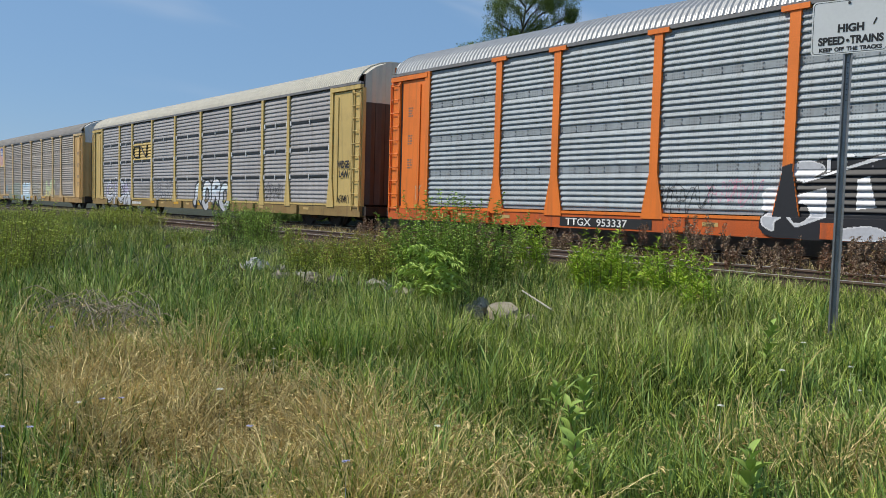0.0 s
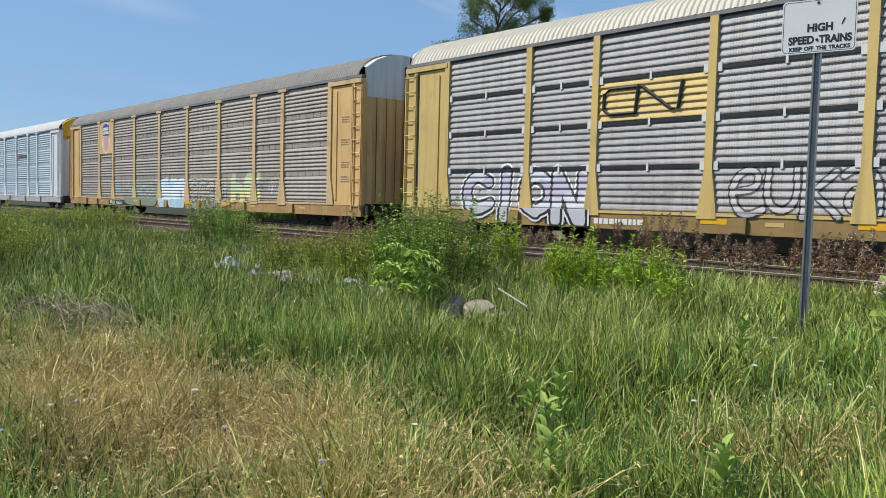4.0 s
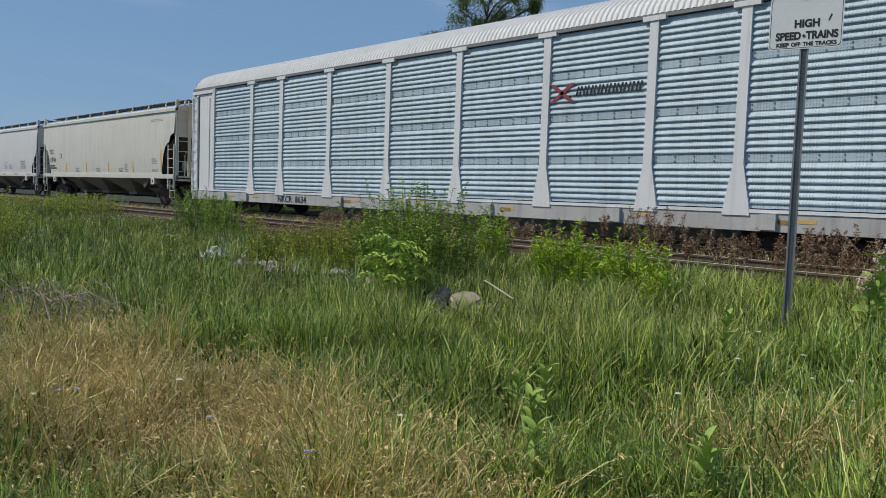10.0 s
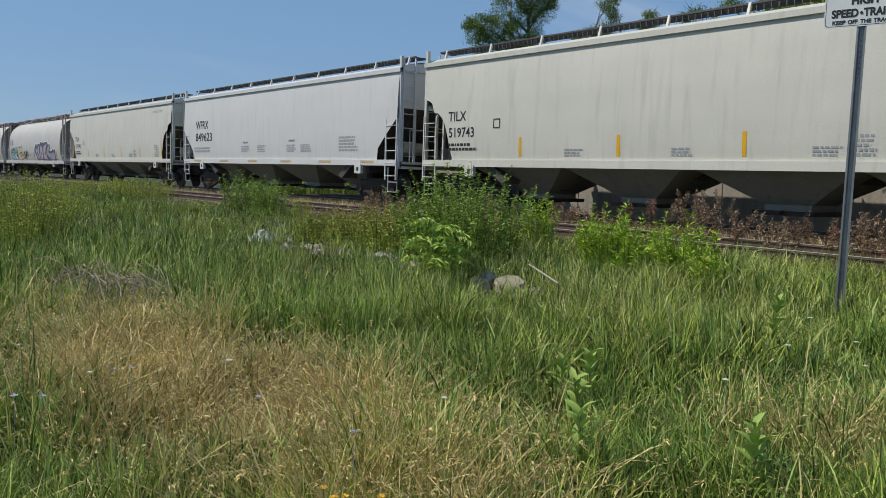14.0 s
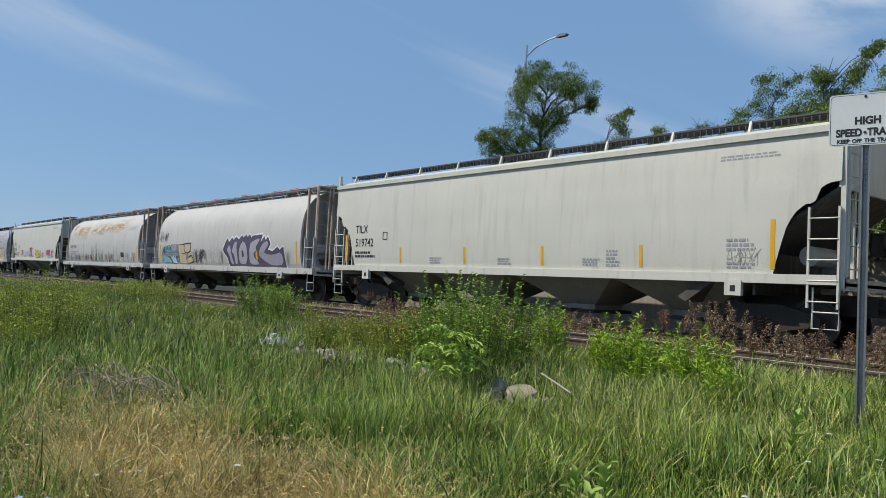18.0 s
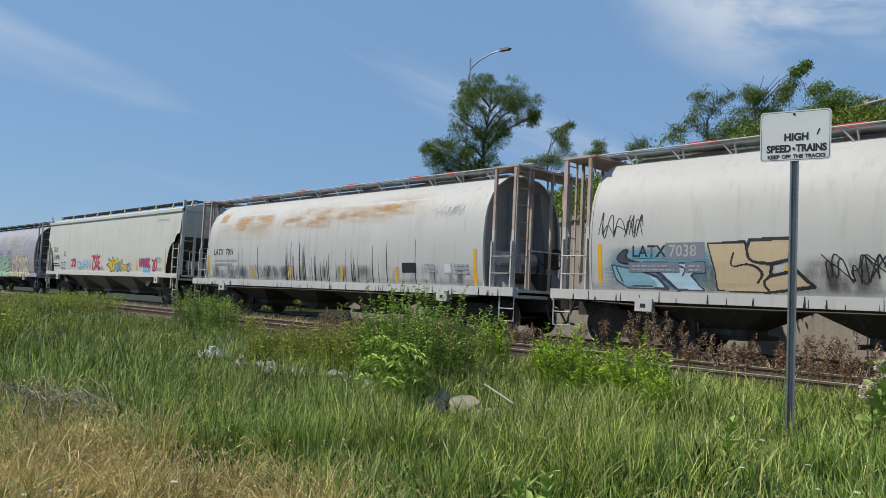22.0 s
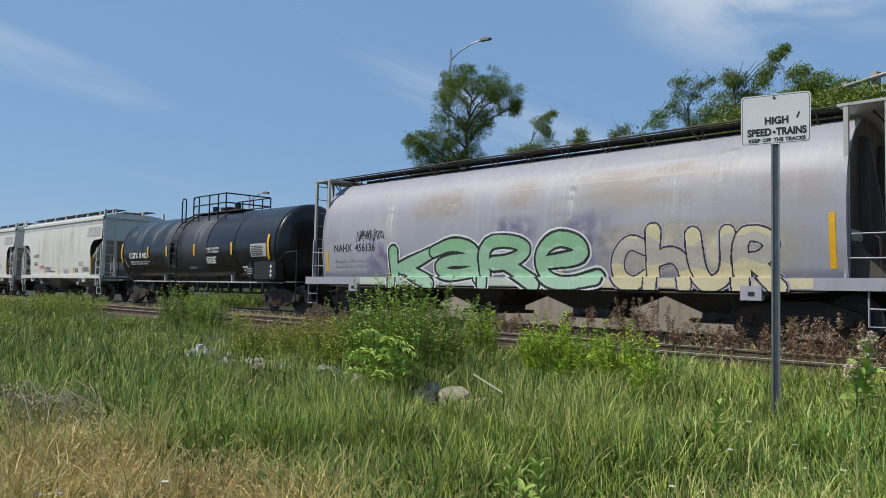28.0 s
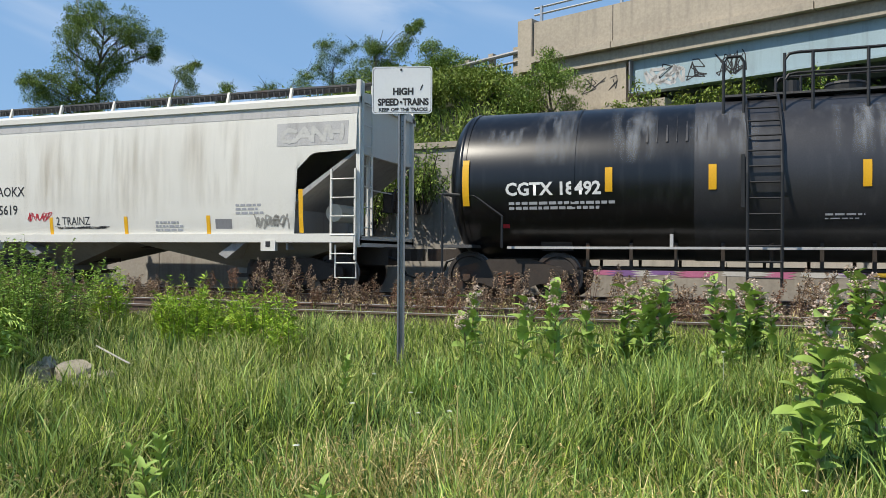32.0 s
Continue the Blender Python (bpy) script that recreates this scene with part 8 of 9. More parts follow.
def dry_patch(x, y):
    """How dry the grass is, 0 to 1."""
    a = np.exp(-(((x + 5.0) / 2.0) ** 2 + ((y - 2.08 - 0.05 * (x + 5.3)) / 0.64) ** 2))
    b = 0.50 * np.exp(-(((x + 7.2) / 1.5) ** 2 + ((y - 2.1) / 0.75) ** 2))
    c = 0.50 * np.exp(-(((x + 1.65) / 0.50) ** 2 + ((y - 3.95) / 0.34) ** 2))
    d = 0.20 * np.exp(-(((x - 0.4) / 1.3) ** 2 + ((y - 3.8) / 0.55) ** 2))
    e = 0.16 * np.exp(-(((x + 3.75) / 0.95) ** 2 + ((y - 2.25 - 0.25 * (x + 3.75)) / 0.50) ** 2))
    return np.clip((a * 1.4 + 1.2 * b + c + d + e) * (0.50 + 1.1 * mottle(x, y, 0.30, 4)), 0, 1)


def clear_of(x, y):
    """Bare spots kept free of tall blades: rubbish, the bush and the dead pile."""
    k = np.ones(len(x), bool)
    for cx, cy, r in ((-6.2, 6.3, 0.42), (-5.85, 5.9, 0.28), (-5.4, 5.95, 0.15), (-7.8, 7.0, 0.6), (-11.9, 6.2, 0.30), (-8.9, 2.8, 0.35)):
        k &= np.hypot(x - cx, y - cy) > r
    return k


def growth(x, y):
    """How tall the grass stands: lower towards the track and round the sign, uneven elsewhere."""
    near_track = np.where(x > -9, np.interp(y, [6.4, 9.7], [1.0, 0.9]), np.interp(y, [6.4, 8.4, 9.7], [1.0, 0.75, 0.55]))
    mown = 1 - 0.40 * np.exp(-(((x + 2.75) / 0.5) ** 2 + ((y - 6.9) / 0.55) ** 2))
    return near_track * mown * (0.62 + 0.75 * mottle(x, y, 0.42, 2))


FINE = ((0, 0.9), (0.42, 1.0), (0.76, 0.62), (1.0, 0.0))
COARSE = ((0, 1.0), (0.6, 0.75), (1.0, 0.0))


def grass(name, label, n, seed, near, far, material, h0, h1, w0, lean, curl, weight, power=1.0, heads=None, per=6, levels=FINE):
    rs, x, y, r = field(n // per, seed, near, far, power=power)
    k = (rs.uniform(0, 1, len(x)) < weight(x, y, r)) & clear_of(x, y)
    x, y, r = x[k], y[k], r[k]
    tall = rs.uniform(0.55, 1.2, len(x)) * growth(x, y)
    # tufts: blades spring from one root and lean outwards
    x, y, r, tall = (np.repeat(q, per) for q in (x, y, r, tall))
    m = len(x)
    th, q = rs.uniform(0, 2 * np.pi, m), np.abs(rs.normal(0, 0.04, m)) * (1 + r / 9)
    x, y = x + np.cos(th) * q, y + np.sin(th) * q
    h = rs.uniform(h0, h1, m) * tall
    w = w0 * rs.uniform(0.5, 1.4, m) * (1 + r / 11)
    v, f, tips = blade_arrays(rs, x, y, ground_np(x, y) - 0.04, h, w, rs.uniform(0.0, lean, m), rs.uniform(0.0, curl, m), th + rs.normal(0, 0.7, m), levels)
    tagged(new(name, cloud_mesh(name, v, f, material)), label, "grass", kind="stuff")
    if heads:
        # nodding heads of small spikelets that hang to one side
        hm, share, length, wide = heads
        k = rs.uniform(0, 1, m) < share
        c, q = tips[k], int(k.sum())
        side = th[k] + rs.normal(0, 0.5, q)
        bits = []
        for j in range(5):
            u = (j - 2.5) / 5
            at = c + np.stack([np.cos(side) * length * (0.5 * u + 0.3), np.sin(side) * length * (0.5 * u + 0.3), np.full(q, -length * (1.1 * u * u + 0.5 * u))], 1)
            d = np.stack([np.cos(side) + rs.normal(0, 0.5, q), np.sin(side) + rs.normal(0, 0.5, q), rs.uniform(-0.5, 0.9, q)], 1)
            bits.append(leaf_arrays(rs, at, d, length * rs.uniform(0.3, 0.62, q), wide * (1 + r[k] / 14), 0.4))
        v, f = joined(bits)
        tagged(new("seed_heads", cloud_mesh("seed_heads", v, f, hm)), "pale nodding seed heads on the grass", "grass", kind="stuff")


wet = lambda x, y: np.clip(1.0 - 0.85 * dry_patch(x, y), 0, 1)
some = lambda x, y, size, seed, b: (1 - b) + b * np.clip(1.6 * mottle(x, y, size, seed) - 0.3, 0, 1)
# pale yellow-green blades denser away from the standpoint, darker blades denser towards the sign
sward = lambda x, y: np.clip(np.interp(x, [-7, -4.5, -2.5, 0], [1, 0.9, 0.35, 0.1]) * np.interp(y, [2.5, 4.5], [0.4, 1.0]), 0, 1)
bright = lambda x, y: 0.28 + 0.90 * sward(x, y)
for near, far, k, lv, wide in ((2.5, 7.0, 1.0, FINE, 1.0), (6.7, 42.0, 1.7, COARSE, 1.25)):
    close = near < 3
    # low blades whose colour paints the shaded gaps between tufts
    grass("undergrowth", "low undergrowth coloured near-black as shade between the grass stems", 64000 if close else 36000, 1, near, far, G_SHADE, 0.10 if close else 0.08, 0.27 if close else 0.20, 0.0055 * wide, 0.6, 0.7, lambda x, y, r: 1 - 0.35 * dry_patch(x, y), power=k, levels=COARSE)
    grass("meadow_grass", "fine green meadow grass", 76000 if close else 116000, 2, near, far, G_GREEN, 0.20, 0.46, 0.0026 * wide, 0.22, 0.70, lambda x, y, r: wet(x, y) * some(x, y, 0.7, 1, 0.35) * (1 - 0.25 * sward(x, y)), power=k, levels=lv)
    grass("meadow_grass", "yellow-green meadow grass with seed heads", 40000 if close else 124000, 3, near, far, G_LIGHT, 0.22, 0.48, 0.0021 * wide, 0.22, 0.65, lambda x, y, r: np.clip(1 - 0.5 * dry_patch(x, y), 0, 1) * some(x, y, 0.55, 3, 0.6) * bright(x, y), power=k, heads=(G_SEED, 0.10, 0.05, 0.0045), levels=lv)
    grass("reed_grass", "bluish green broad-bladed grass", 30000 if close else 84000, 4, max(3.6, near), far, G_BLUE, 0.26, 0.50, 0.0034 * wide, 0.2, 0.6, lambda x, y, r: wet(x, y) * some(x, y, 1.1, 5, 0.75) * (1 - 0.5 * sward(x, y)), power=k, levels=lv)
grass("dry_grass", "dry tan grass with feathery seed heads", 170000, 5, 2.6, 13, G_DRY, 0.28, 0.52, 0.0025, 0.45, 0.8, lambda x, y, r: np.clip(dry_patch(x, y) * 1.1 + 0.012, 0, 1), heads=(G_DRY, 0.30, 0.06, 0.006))


# shorter grass on the near side, where the onlooker stands
def near_grass(n, seed, material, h0, h1, w0):
    rs = np.random.RandomState(seed)
    x, y = rs.uniform(-7, 6, n), rs.uniform(-5, 9.7, n)
    a = np.degrees(np.arctan2(-x, y))
    k = (np.hypot(x, y) > 0.35) & ~((np.hypot(x, y) > 2.75) & (a > -13) & (a < 83) & (y > 0.15))
    x, y = np.repeat(x[k], 4) + rs.normal(0, 0.05, 4 * k.sum()), np.repeat(y[k], 4) + rs.normal(0, 0.05, 4 * k.sum())
    m = len(x)
    v, f, _ = blade_arrays(rs, x, y, ground_np(x, y) - 0.04, rs.uniform(h0, h1, m), w0 * rs.uniform(0.6, 1.4, m), rs.uniform(0, 0.3, m), rs.uniform(0, 0.5, m))
    tagged(new("meadow_grass", cloud_mesh("meadow_grass", v, f, material)), "shorter trodden meadow grass round the standpoint", "grass", kind="stuff")


near_grass(12000, 51, G_GREEN, 0.12, 0.32, 0.008)
near_grass(9000, 52, G_LIGHT, 0.12, 0.34, 0.007)


def stems_and_leaves(name, label, category, at, stems, r, h, leaf_len, leaf_w, per, leaf_m, seed, stem_m=None, top=None, even=0.65, droop=0.25, spread=1.0, lean=0.15, low=0.12, group=""):
    """A clump of upright leafy stems: stems and leaves as two parts, blossom as a third."""
    rs = np.random.RandomState(seed)
    x0, y0 = at
    z0 = ground_z(x0, y0)
    th = thing(name, label, category, group, at=(x0, y0, z0))
    a, q = rs.uniform(0, 2 * np.pi, stems), r * np.sqrt(rs.uniform(0, 1, stems))
    x, y = q * np.cos(a), q * np.sin(a)
    hh = h * rs.uniform(even, 1.0, stems) * (1 - 0.25 * (q / (r + 1e-6)) ** 2)
    lx, ly = rs.normal(0, lean, stems) + 0.25 * x / (r + 0.2), rs.normal(0, lean, stems) + 0.25 * y / (r + 0.2)
    g = Geo()
    for i in range(stems):
        g.tube([(x[i], y[i], -0.05), (x[i] + lx[i] * hh[i] * 0.4, y[i] + ly[i] * hh[i] * 0.4, hh[i] * 0.55), (x[i] + lx[i] * hh[i], y[i] + ly[i] * hh[i], hh[i])], [0.007, 0.005, 0.002], 4)
    tagged(part("stalk_cluster", g, stem_m or G_STEM, th), kind="stuff")
    k = np.repeat(np.arange(stems), per)
    s = rs.uniform(low, 1.0, len(k))
    c = np.stack([x[k] + lx[k] * hh[k] * s, y[k] + ly[k] * hh[k] * s, hh[k] * s], 1)
    b = rs.uniform(0, 2 * np.pi, len(k))
    d = np.stack([np.cos(b) * spread, np.sin(b) * spread, rs.uniform(0.1, 0.9, len(k))], 1)
    v, f = leaf_arrays(rs, c, d, leaf_len * rs.uniform(0.6, 1.2, len(k)) * (1.15 - 0.5 * s), leaf_w * rs.uniform(0.7, 1.2, len(k)), droop)
    tagged(part("foliage", cloud_mesh("foliage", v, f, leaf_m), None, th), kind="stuff")
    if top:
        tm, size, count = top
        k = np.repeat(np.arange(stems), count)
        u = rs.uniform(0, 1, len(k))
        side = rs.uniform(0, 2 * np.pi, stems)[k]
        wide = 0.12 * size * (0.35 + 1.3 * u * (1 - 0.5 * u))
        c = np.stack([x[k] + lx[k] * hh[k], y[k] + ly[k] * hh[k], hh[k]], 1)
        c += np.stack([np.cos(side) * 0.22 * size * (1 - u) ** 2, np.sin(side) * 0.22 * size * (1 - u) ** 2, -size * u + 0.04], 1)
        c += rs.normal(size=(len(k), 3)) * wide[:, None]
        d = rs.normal(size=(len(k), 3)) * 0.7 + np.array([0, 0, 0.9])
        v, f = leaf_arrays(rs, c, d, 0.055 * rs.uniform(0.6, 1.3, len(k)), 0.020, 0.3)
        tagged(part("plume_cluster", cloud_mesh("plume_cluster", v, f, tm), None, th), kind="stuff")
    return th


# the dense bush and what grows round it
stems_and_leaves("bush", "dense green bush of slender leafy stems beside the rubbish", "bush", (-7.8, 7.05), 150, 0.72, 1.50, 0.085, 0.024, 90, G_BUSH, 11, droop=0.2, low=0.06, even=0.5)
for i, (x, y, n, r, h, m) in enumerate(((-9.25, 7.4, 120, 0.7, 0.90, G_OLIVE), (-10.3, 7.4, 110, 0.75, 0.76, G_OLIVE), (-11.4, 7.5, 100, 0.85, 0.70, G_OLIVE), (-8.9, 8.4, 70, 0.7, 0.80, G_OLIVE), (-10.0, 8.5, 80, 0.9, 0.72, G_OLIVE))):
    stems_and_leaves("bush", "low olive shrub with reddish tips behind the grass", "bush", (x, y), n, r, h, 0.075, 0.020, 46, m, 12 + i, top=(G_TIP, 0.14, 10), even=0.5, group="olive shrubs")
for i, (x, y, n, r, h) in enumerate(((-6.2, 8.3, 46, 0.34, 0.98), (-5.75, 8.2, 34, 0.30, 0.78), (-5.35, 8.3, 16, 0.25, 0.6), (-5.0, 8.1, 40, 0.28, 0.92), (-8.1, 9.0, 26, 0.17, 1.15), (-7.0, 9.0, 20, 0.25, 0.7), (-4.4, 7.6, 14, 0.2, 0.6))):
    stems_and_leaves("goldenrod", "yellow-green leafy weed clump by the track", "weed", (x, y), n, r, h, 0.13, 0.021, 50, G_GOLD, 20 + i, droop=0.12, spread=0.8, lean=0.12, even=0.45, group="weed clumps by the track")
for i, (x, y, n, r, h) in enumerate(((-19.1, 9.45, 110, 0.6, 1.22), (-18.0, 9.45, 80, 0.5, 1.05), (-27.3, 9.5, 130, 1.0, 0.92), (-29.4, 9.4, 80, 0.7, 0.9), (-16.4, 9.5, 16, 0.25, 0.6), (-33, 9.4, 110, 1.6, 0.62), (-38, 9.4, 110, 2.0, 0.6))):
    stems_and_leaves("weed_clump", "tall green weed clump at the ballast edge", "weed", (x, y), n, r, h, 0.11, 0.018, 40, G_BUSH if i < 2 else G_OLIVE, 30 + i, droop=0.1, spread=0.8, group="weed clumps by the track")
for i, (x, y, n, r, h) in enumerate(((-15.9, 3.3, 80, 0.8, 1.40), (-17.9, 3.7, 80, 1.0, 1.5), (-14.4, 2.8, 26, 0.5, 0.8), (-21, 4.6, 60, 1.3, 1.15))):
    stems_and_leaves("weed_thicket", "bright leafy weed thicket in the field", "weed", (x, y), n, r, h, 0.085, 0.024, 60, G_OLIVE, 40 + i, group="leafy thickets")
for i in range(24):
    rs = random.Random(50 + i)
    x, y = -10.5 - 1.1 * i + rs.uniform(-0.8, 0.8), 7.7 + rs.uniform(-1.6, 1.4)
    stems_and_leaves("weed_patch", "patch of mixed leafy field weeds", "weed", (x, y), 40, rs.uniform(0.4, 1.0), rs.uniform(0.30, 0.50), 0.07, 0.017, 30, (G_OLIVE, G_BUSH, G_BLUE, G_OLIVE)[i % 4], 60 + i, group="field weeds", even=0.5, top=(G_SEED, 0.08, 5) if i % 3 == 1 else None)

# brown dock and reed heads between the two tracks
rs = np.random.RandomState(77)
x = 4.2
for i in range(46):
    x -= rs.uniform(0.22, 0.62) if x > -8 else rs.uniform(0.3, 0.9)
    y = 12.95 + rs.uniform(-0.35, 0.35)
    reeds = rs.uniform() < 0.6
    h = (rs.uniform(0.62, 1.05) if x > -9 else rs.uniform(0.45, 0.75)) * (1 if reeds else 0.82)
    stems_and_leaves("dock_clump", "brown feathery reed plumes between the tracks" if reeds else "reddish brown seeding dock between the tracks", "weed", (x, y), int(rs.uniform(9, 17)) if reeds else int(rs.uniform(7, 13)), rs.uniform(0.25, 0.6), h, 0.14, 0.011,
                     4, G_DRY if reeds and i % 2 else G_DOCK, 80 + i, stem_m=G_DOCK, top=(G_SPIKE, 0.24, 56) if reeds else (G_RUSTY if i % 2 else G_SPIKE, 0.28, 48), lean=0.2, even=0.5, group="seeding plants between the tracks")


for i in range(17):
    x, y = 3.2 - 0.66 * i + rs.uniform(-0.25, 0.25), 11.5 + rs.uniform(-0.5, 0.5)
    stems_and_leaves("dock_clump", "low brown seeding weeds on the empty track", "weed", (x, y), int(rs.uniform(8, 14)), rs.uniform(0.25, 0.5), rs.uniform(0.36, 0.56), 0.12, 0.012, 6, G_DOCK if i % 3 else G_BUSH, 140 + i, stem_m=G_DOCK, top=(G_SPIKE if i % 2 else G_RUSTY, 0.18, 34), lean=0.25, even=0.5, group="seeding plants between the tracks")


# plant with big compound leaves
def compound_plant(x, y, h, seed):
    rs = np.random.RandomState(seed)
    # leaves spring from the stem in a loose whorl
    th = thing("sumac_sapling", "bright green sapling with long compound leaves", "sapling", at=(x, y, ground_z(x, y)))
    part("stem", Geo().tube([(0, 0, -0.05), (0.02, 0, h * 0.6), (0, 0.02, h * 0.85)], [0.012, 0.009, 0.005], 6), G_STEM, th)
    for i in range(34):
        a, s = i * 2.4 + rs.uniform(-0.5, 0.5), 0.2 + 0.8 * i / 34 + rs.uniform(-0.06, 0.06)
        L = 0.44 * (1.2 - 0.55 * s) * rs.uniform(0.55, 1.15)
        arch, dip = rs.uniform(0.7, 1.2), rs.uniform(0.55, 0.95)
        k = np.linspace(0.12, 1, 15)
        bx = np.cos(a) * L * k
        by = np.sin(a) * L * k
        bz = h * s * 0.85 + L * (arch * k - dip * k * k)
        c = np.repeat(np.stack([bx, by, bz], 1), 2, 0)
        side = np.tile([1, -1], 15)[:, None] * np.array([[-np.sin(a), np.cos(a), 0.0]])
        v, f = leaf_arrays(rs, c, side + 0.5 * np.array([np.cos(a), np.sin(a), 0.1]) + rs.normal(size=(30, 3)) * 0.2, 0.11 * rs.uniform(0.7, 1.2, 30), 0.028, 0.4)
        part("compound_leaf", cloud_mesh("compound_leaf", v, f, G_SUMAC), None, th)


compound_plant(-6.92, 5.95, 0.84, 5)

# milkweeds
milk_leaf = None


def milkweed(x, y, h, seed, blossom, stems=1, narrow=1.0):
    global milk_leaf
    rs = random.Random(seed)
    th = thing("milkweed", "broad-leaved milkweed with dusty pink blossom" if blossom else "young broad-leaved milkweed without blossom", "milkweed", "milkweeds in the grass", at=(x, y, ground_z(x, y)))
    if milk_leaf is None:
        g = Geo()
        rows = []
        for k in range(7):
            s = k / 6
            w = 0.058 * math.sin(math.pi * min(1, 0.06 + s * 0.94)) ** 0.7
            z = 0.05 * s - 0.09 * s * s
            rows.append([(s * 0.20, -w, z + w * 0.35), (s * 0.20, 0, z), (s * 0.20, w, z + w * 0.35)])
        g.grid(rows)
        milk_leaf = g.mesh("leaf", G_MILK, True)
    for q in range(stems):
        ox, oy = (rs.uniform(-0.32, 0.32), rs.uniform(-0.28, 0.28)) if q else (0, 0)
        hh = h * (1 if q == 0 else rs.uniform(0.7, 0.95))
        lx, ly = rs.uniform(-0.06, 0.06), rs.uniform(-0.06, 0.06)
        part("stem", Geo().tube([(ox, oy, -0.05), (ox + lx * 0.5, oy + ly * 0.5, hh * 0.5), (ox + lx, oy + ly, hh)], [0.010, 0.008, 0.005], 6), G_STEM, th)
        n = int(hh / (0.07 if blossom else 0.042))
        for i in range(n):
            s = 0.22 + 0.78 * i / n
            for d in (0, math.pi):
                lf = part("leaf", milk_leaf, None, th, at=(ox + lx * s, oy + ly * s, hh * s))
                lf.rotation_euler = (rs.uniform(-0.5, 0.5), -rs.uniform(0.15, 1.2) if narrow >= 1 else -rs.uniform(0.35, 0.75) - 0.5 * s, i * 1.57 + d + rs.uniform(-0.5, 0.5))
                k = (1.0 - 0.45 * abs(s - 0.55)) * rs.uniform(0.6, 1.15)
                lf.scale = (k * narrow, k * narrow * narrow, k * narrow)
        if blossom:
            for b in range(3):
                nr = np.random.RandomState(seed * 10 + b + q)
                c = nr.normal(size=(60, 3))
                c /= np.linalg.norm(c, axis=1, keepdims=True)
                v, f = leaf_arrays(nr, c * 0.038, c, 0.026, 0.022, 0.1)
                part("blossom", cloud_mesh("blossom", v, f, G_PINK), None, th, "dusty pink flower head", at=(ox + lx + rs.uniform(-0.06, 0.06), oy + ly + rs.uniform(-0.06, 0.06), hh * (1.0 - 0.07 * b)))


for i, (x, y, h, bl, st) in enumerate(((-2.88, 3.75, 0.42, False, 3), (-2.30, 2.93, 0.42, False, 1), (-1.60, 3.3, 0.44, False, 1), (-2.8, 5.8, 0.46, False, 1), (-2.2, 7.4, 0.86, True, 2), (-1.25, 6.85, 1.0, True, 2),
                                       (-0.75, 7.9, 0.92, True, 4), (-0.35, 8.15, 0.95, True, 4), (0.15, 7.9, 1.0, True, 4), (0.45, 8.3, 0.9, True, 4), (0.62, 4.75, 1.12, True, 3), (0.95, 5.05, 1.0, True, 2), (1.4, 8.4, 1.05, True, 4),
                                       (1.75, 7.4, 0.95, True, 3), (-1.6, 8.6, 0.75, False, 2))):
    milkweed(x, y, h, 100 + i, bl, st, 1.0 if bl else 0.7)

# white and blue field flowers
rs = np.random.RandomState(8)
for name, label, mt, n, region in (("daisies", "small white field flowers", M_FLOWER, 20, (-14, 14)), ("chicory", "pale blue field flowers", M_CHIC, 7, (55, 84))):
    r, a = rs.uniform(3.0, 7.5, n), np.radians(rs.uniform(region[0] if name == "daisies" else 55, 84, n))
    x, y = -r * np.sin(a), r * np.cos(a)
    z = ground_np(x, y) + rs.uniform(0.3, 0.5, n)
    c = np.repeat(np.stack([x, y, z], 1), 8, 0)
    t = np.tile(np.arange(8) * np.pi / 4, n)
    v, f = leaf_arrays(rs, c, np.stack([np.cos(t), np.sin(t), np.full(len(t), 0.15)], 1), 0.022, 0.014, 0.1)
    v2, f2, _ = blade_arrays(rs, x, y, z - 0.45, np.full(n, 0.45), np.full(n, 0.002), np.zeros(n), np.zeros(n))
    tagged(new(name, cloud_mesh(name, *joined([(v, f), (v2, f2)]), mt)), label, "flowers", kind="stuff")

# a few yellow flowers at the onlooker's feet
rs = np.random.RandomState(19)
M_BUTTER = mat("orange_yellow_petals", (0.78, 0.48, 0.04), 0.6, var=0.15)
for i in range(7):
    x, y = -2.36 + rs.uniform(-0.14, 0.14), 1.62 + rs.uniform(-0.08, 0.10)
    fl = thing("field_flower", "small orange-yellow flower in the grass", "flower", "yellow flowers", at=(x, y, ground_z(x, y)))
    h = rs.uniform(0.30, 0.42)
    part("stem", Geo().tube([(0, 0, -0.03), (0.01, 0, h)], 0.002, 4), G_STEM, fl)
    t = np.arange(9) * 2 * np.pi / 9
    v, f = leaf_arrays(rs, np.repeat([[0.01, 0, h]], 9, 0), np.stack([np.cos(t), np.sin(t), np.full(9, 0.3)], 1), 0.02, 0.014, 0.1)
    part("blossom", cloud_mesh("blossom", v, f, M_BUTTER), None, fl)

# dead arching stems
rs = random.Random(12)
pile = thing("dead_brush", "grey tangle of dead arching stems in the grass", "brush", at=(-8.9, 2.8, ground_z(-8.9, 2.8)))
for i in range(85):
    x, y, a, L = rs.uniform(-1.1, 1.1), rs.uniform(-0.45, 0.45), rs.uniform(0, 6.28), rs.uniform(0.5, 1.3)
    hh = rs.uniform(0.12, 0.36)
    part("dead_stem", Geo().tube([(x + math.cos(a) * L * (s - 0.5), y + math.sin(a) * L * 0.5 * (s - 0.5), 0.08 + hh * math.sin(math.pi * (0.1 + 0.8 * s))) for s in (0, 0.25, 0.5, 0.75, 1.0)], [0.006, 0.006, 0.005, 0.004, 0.003], 4), M_DEAD, pile)

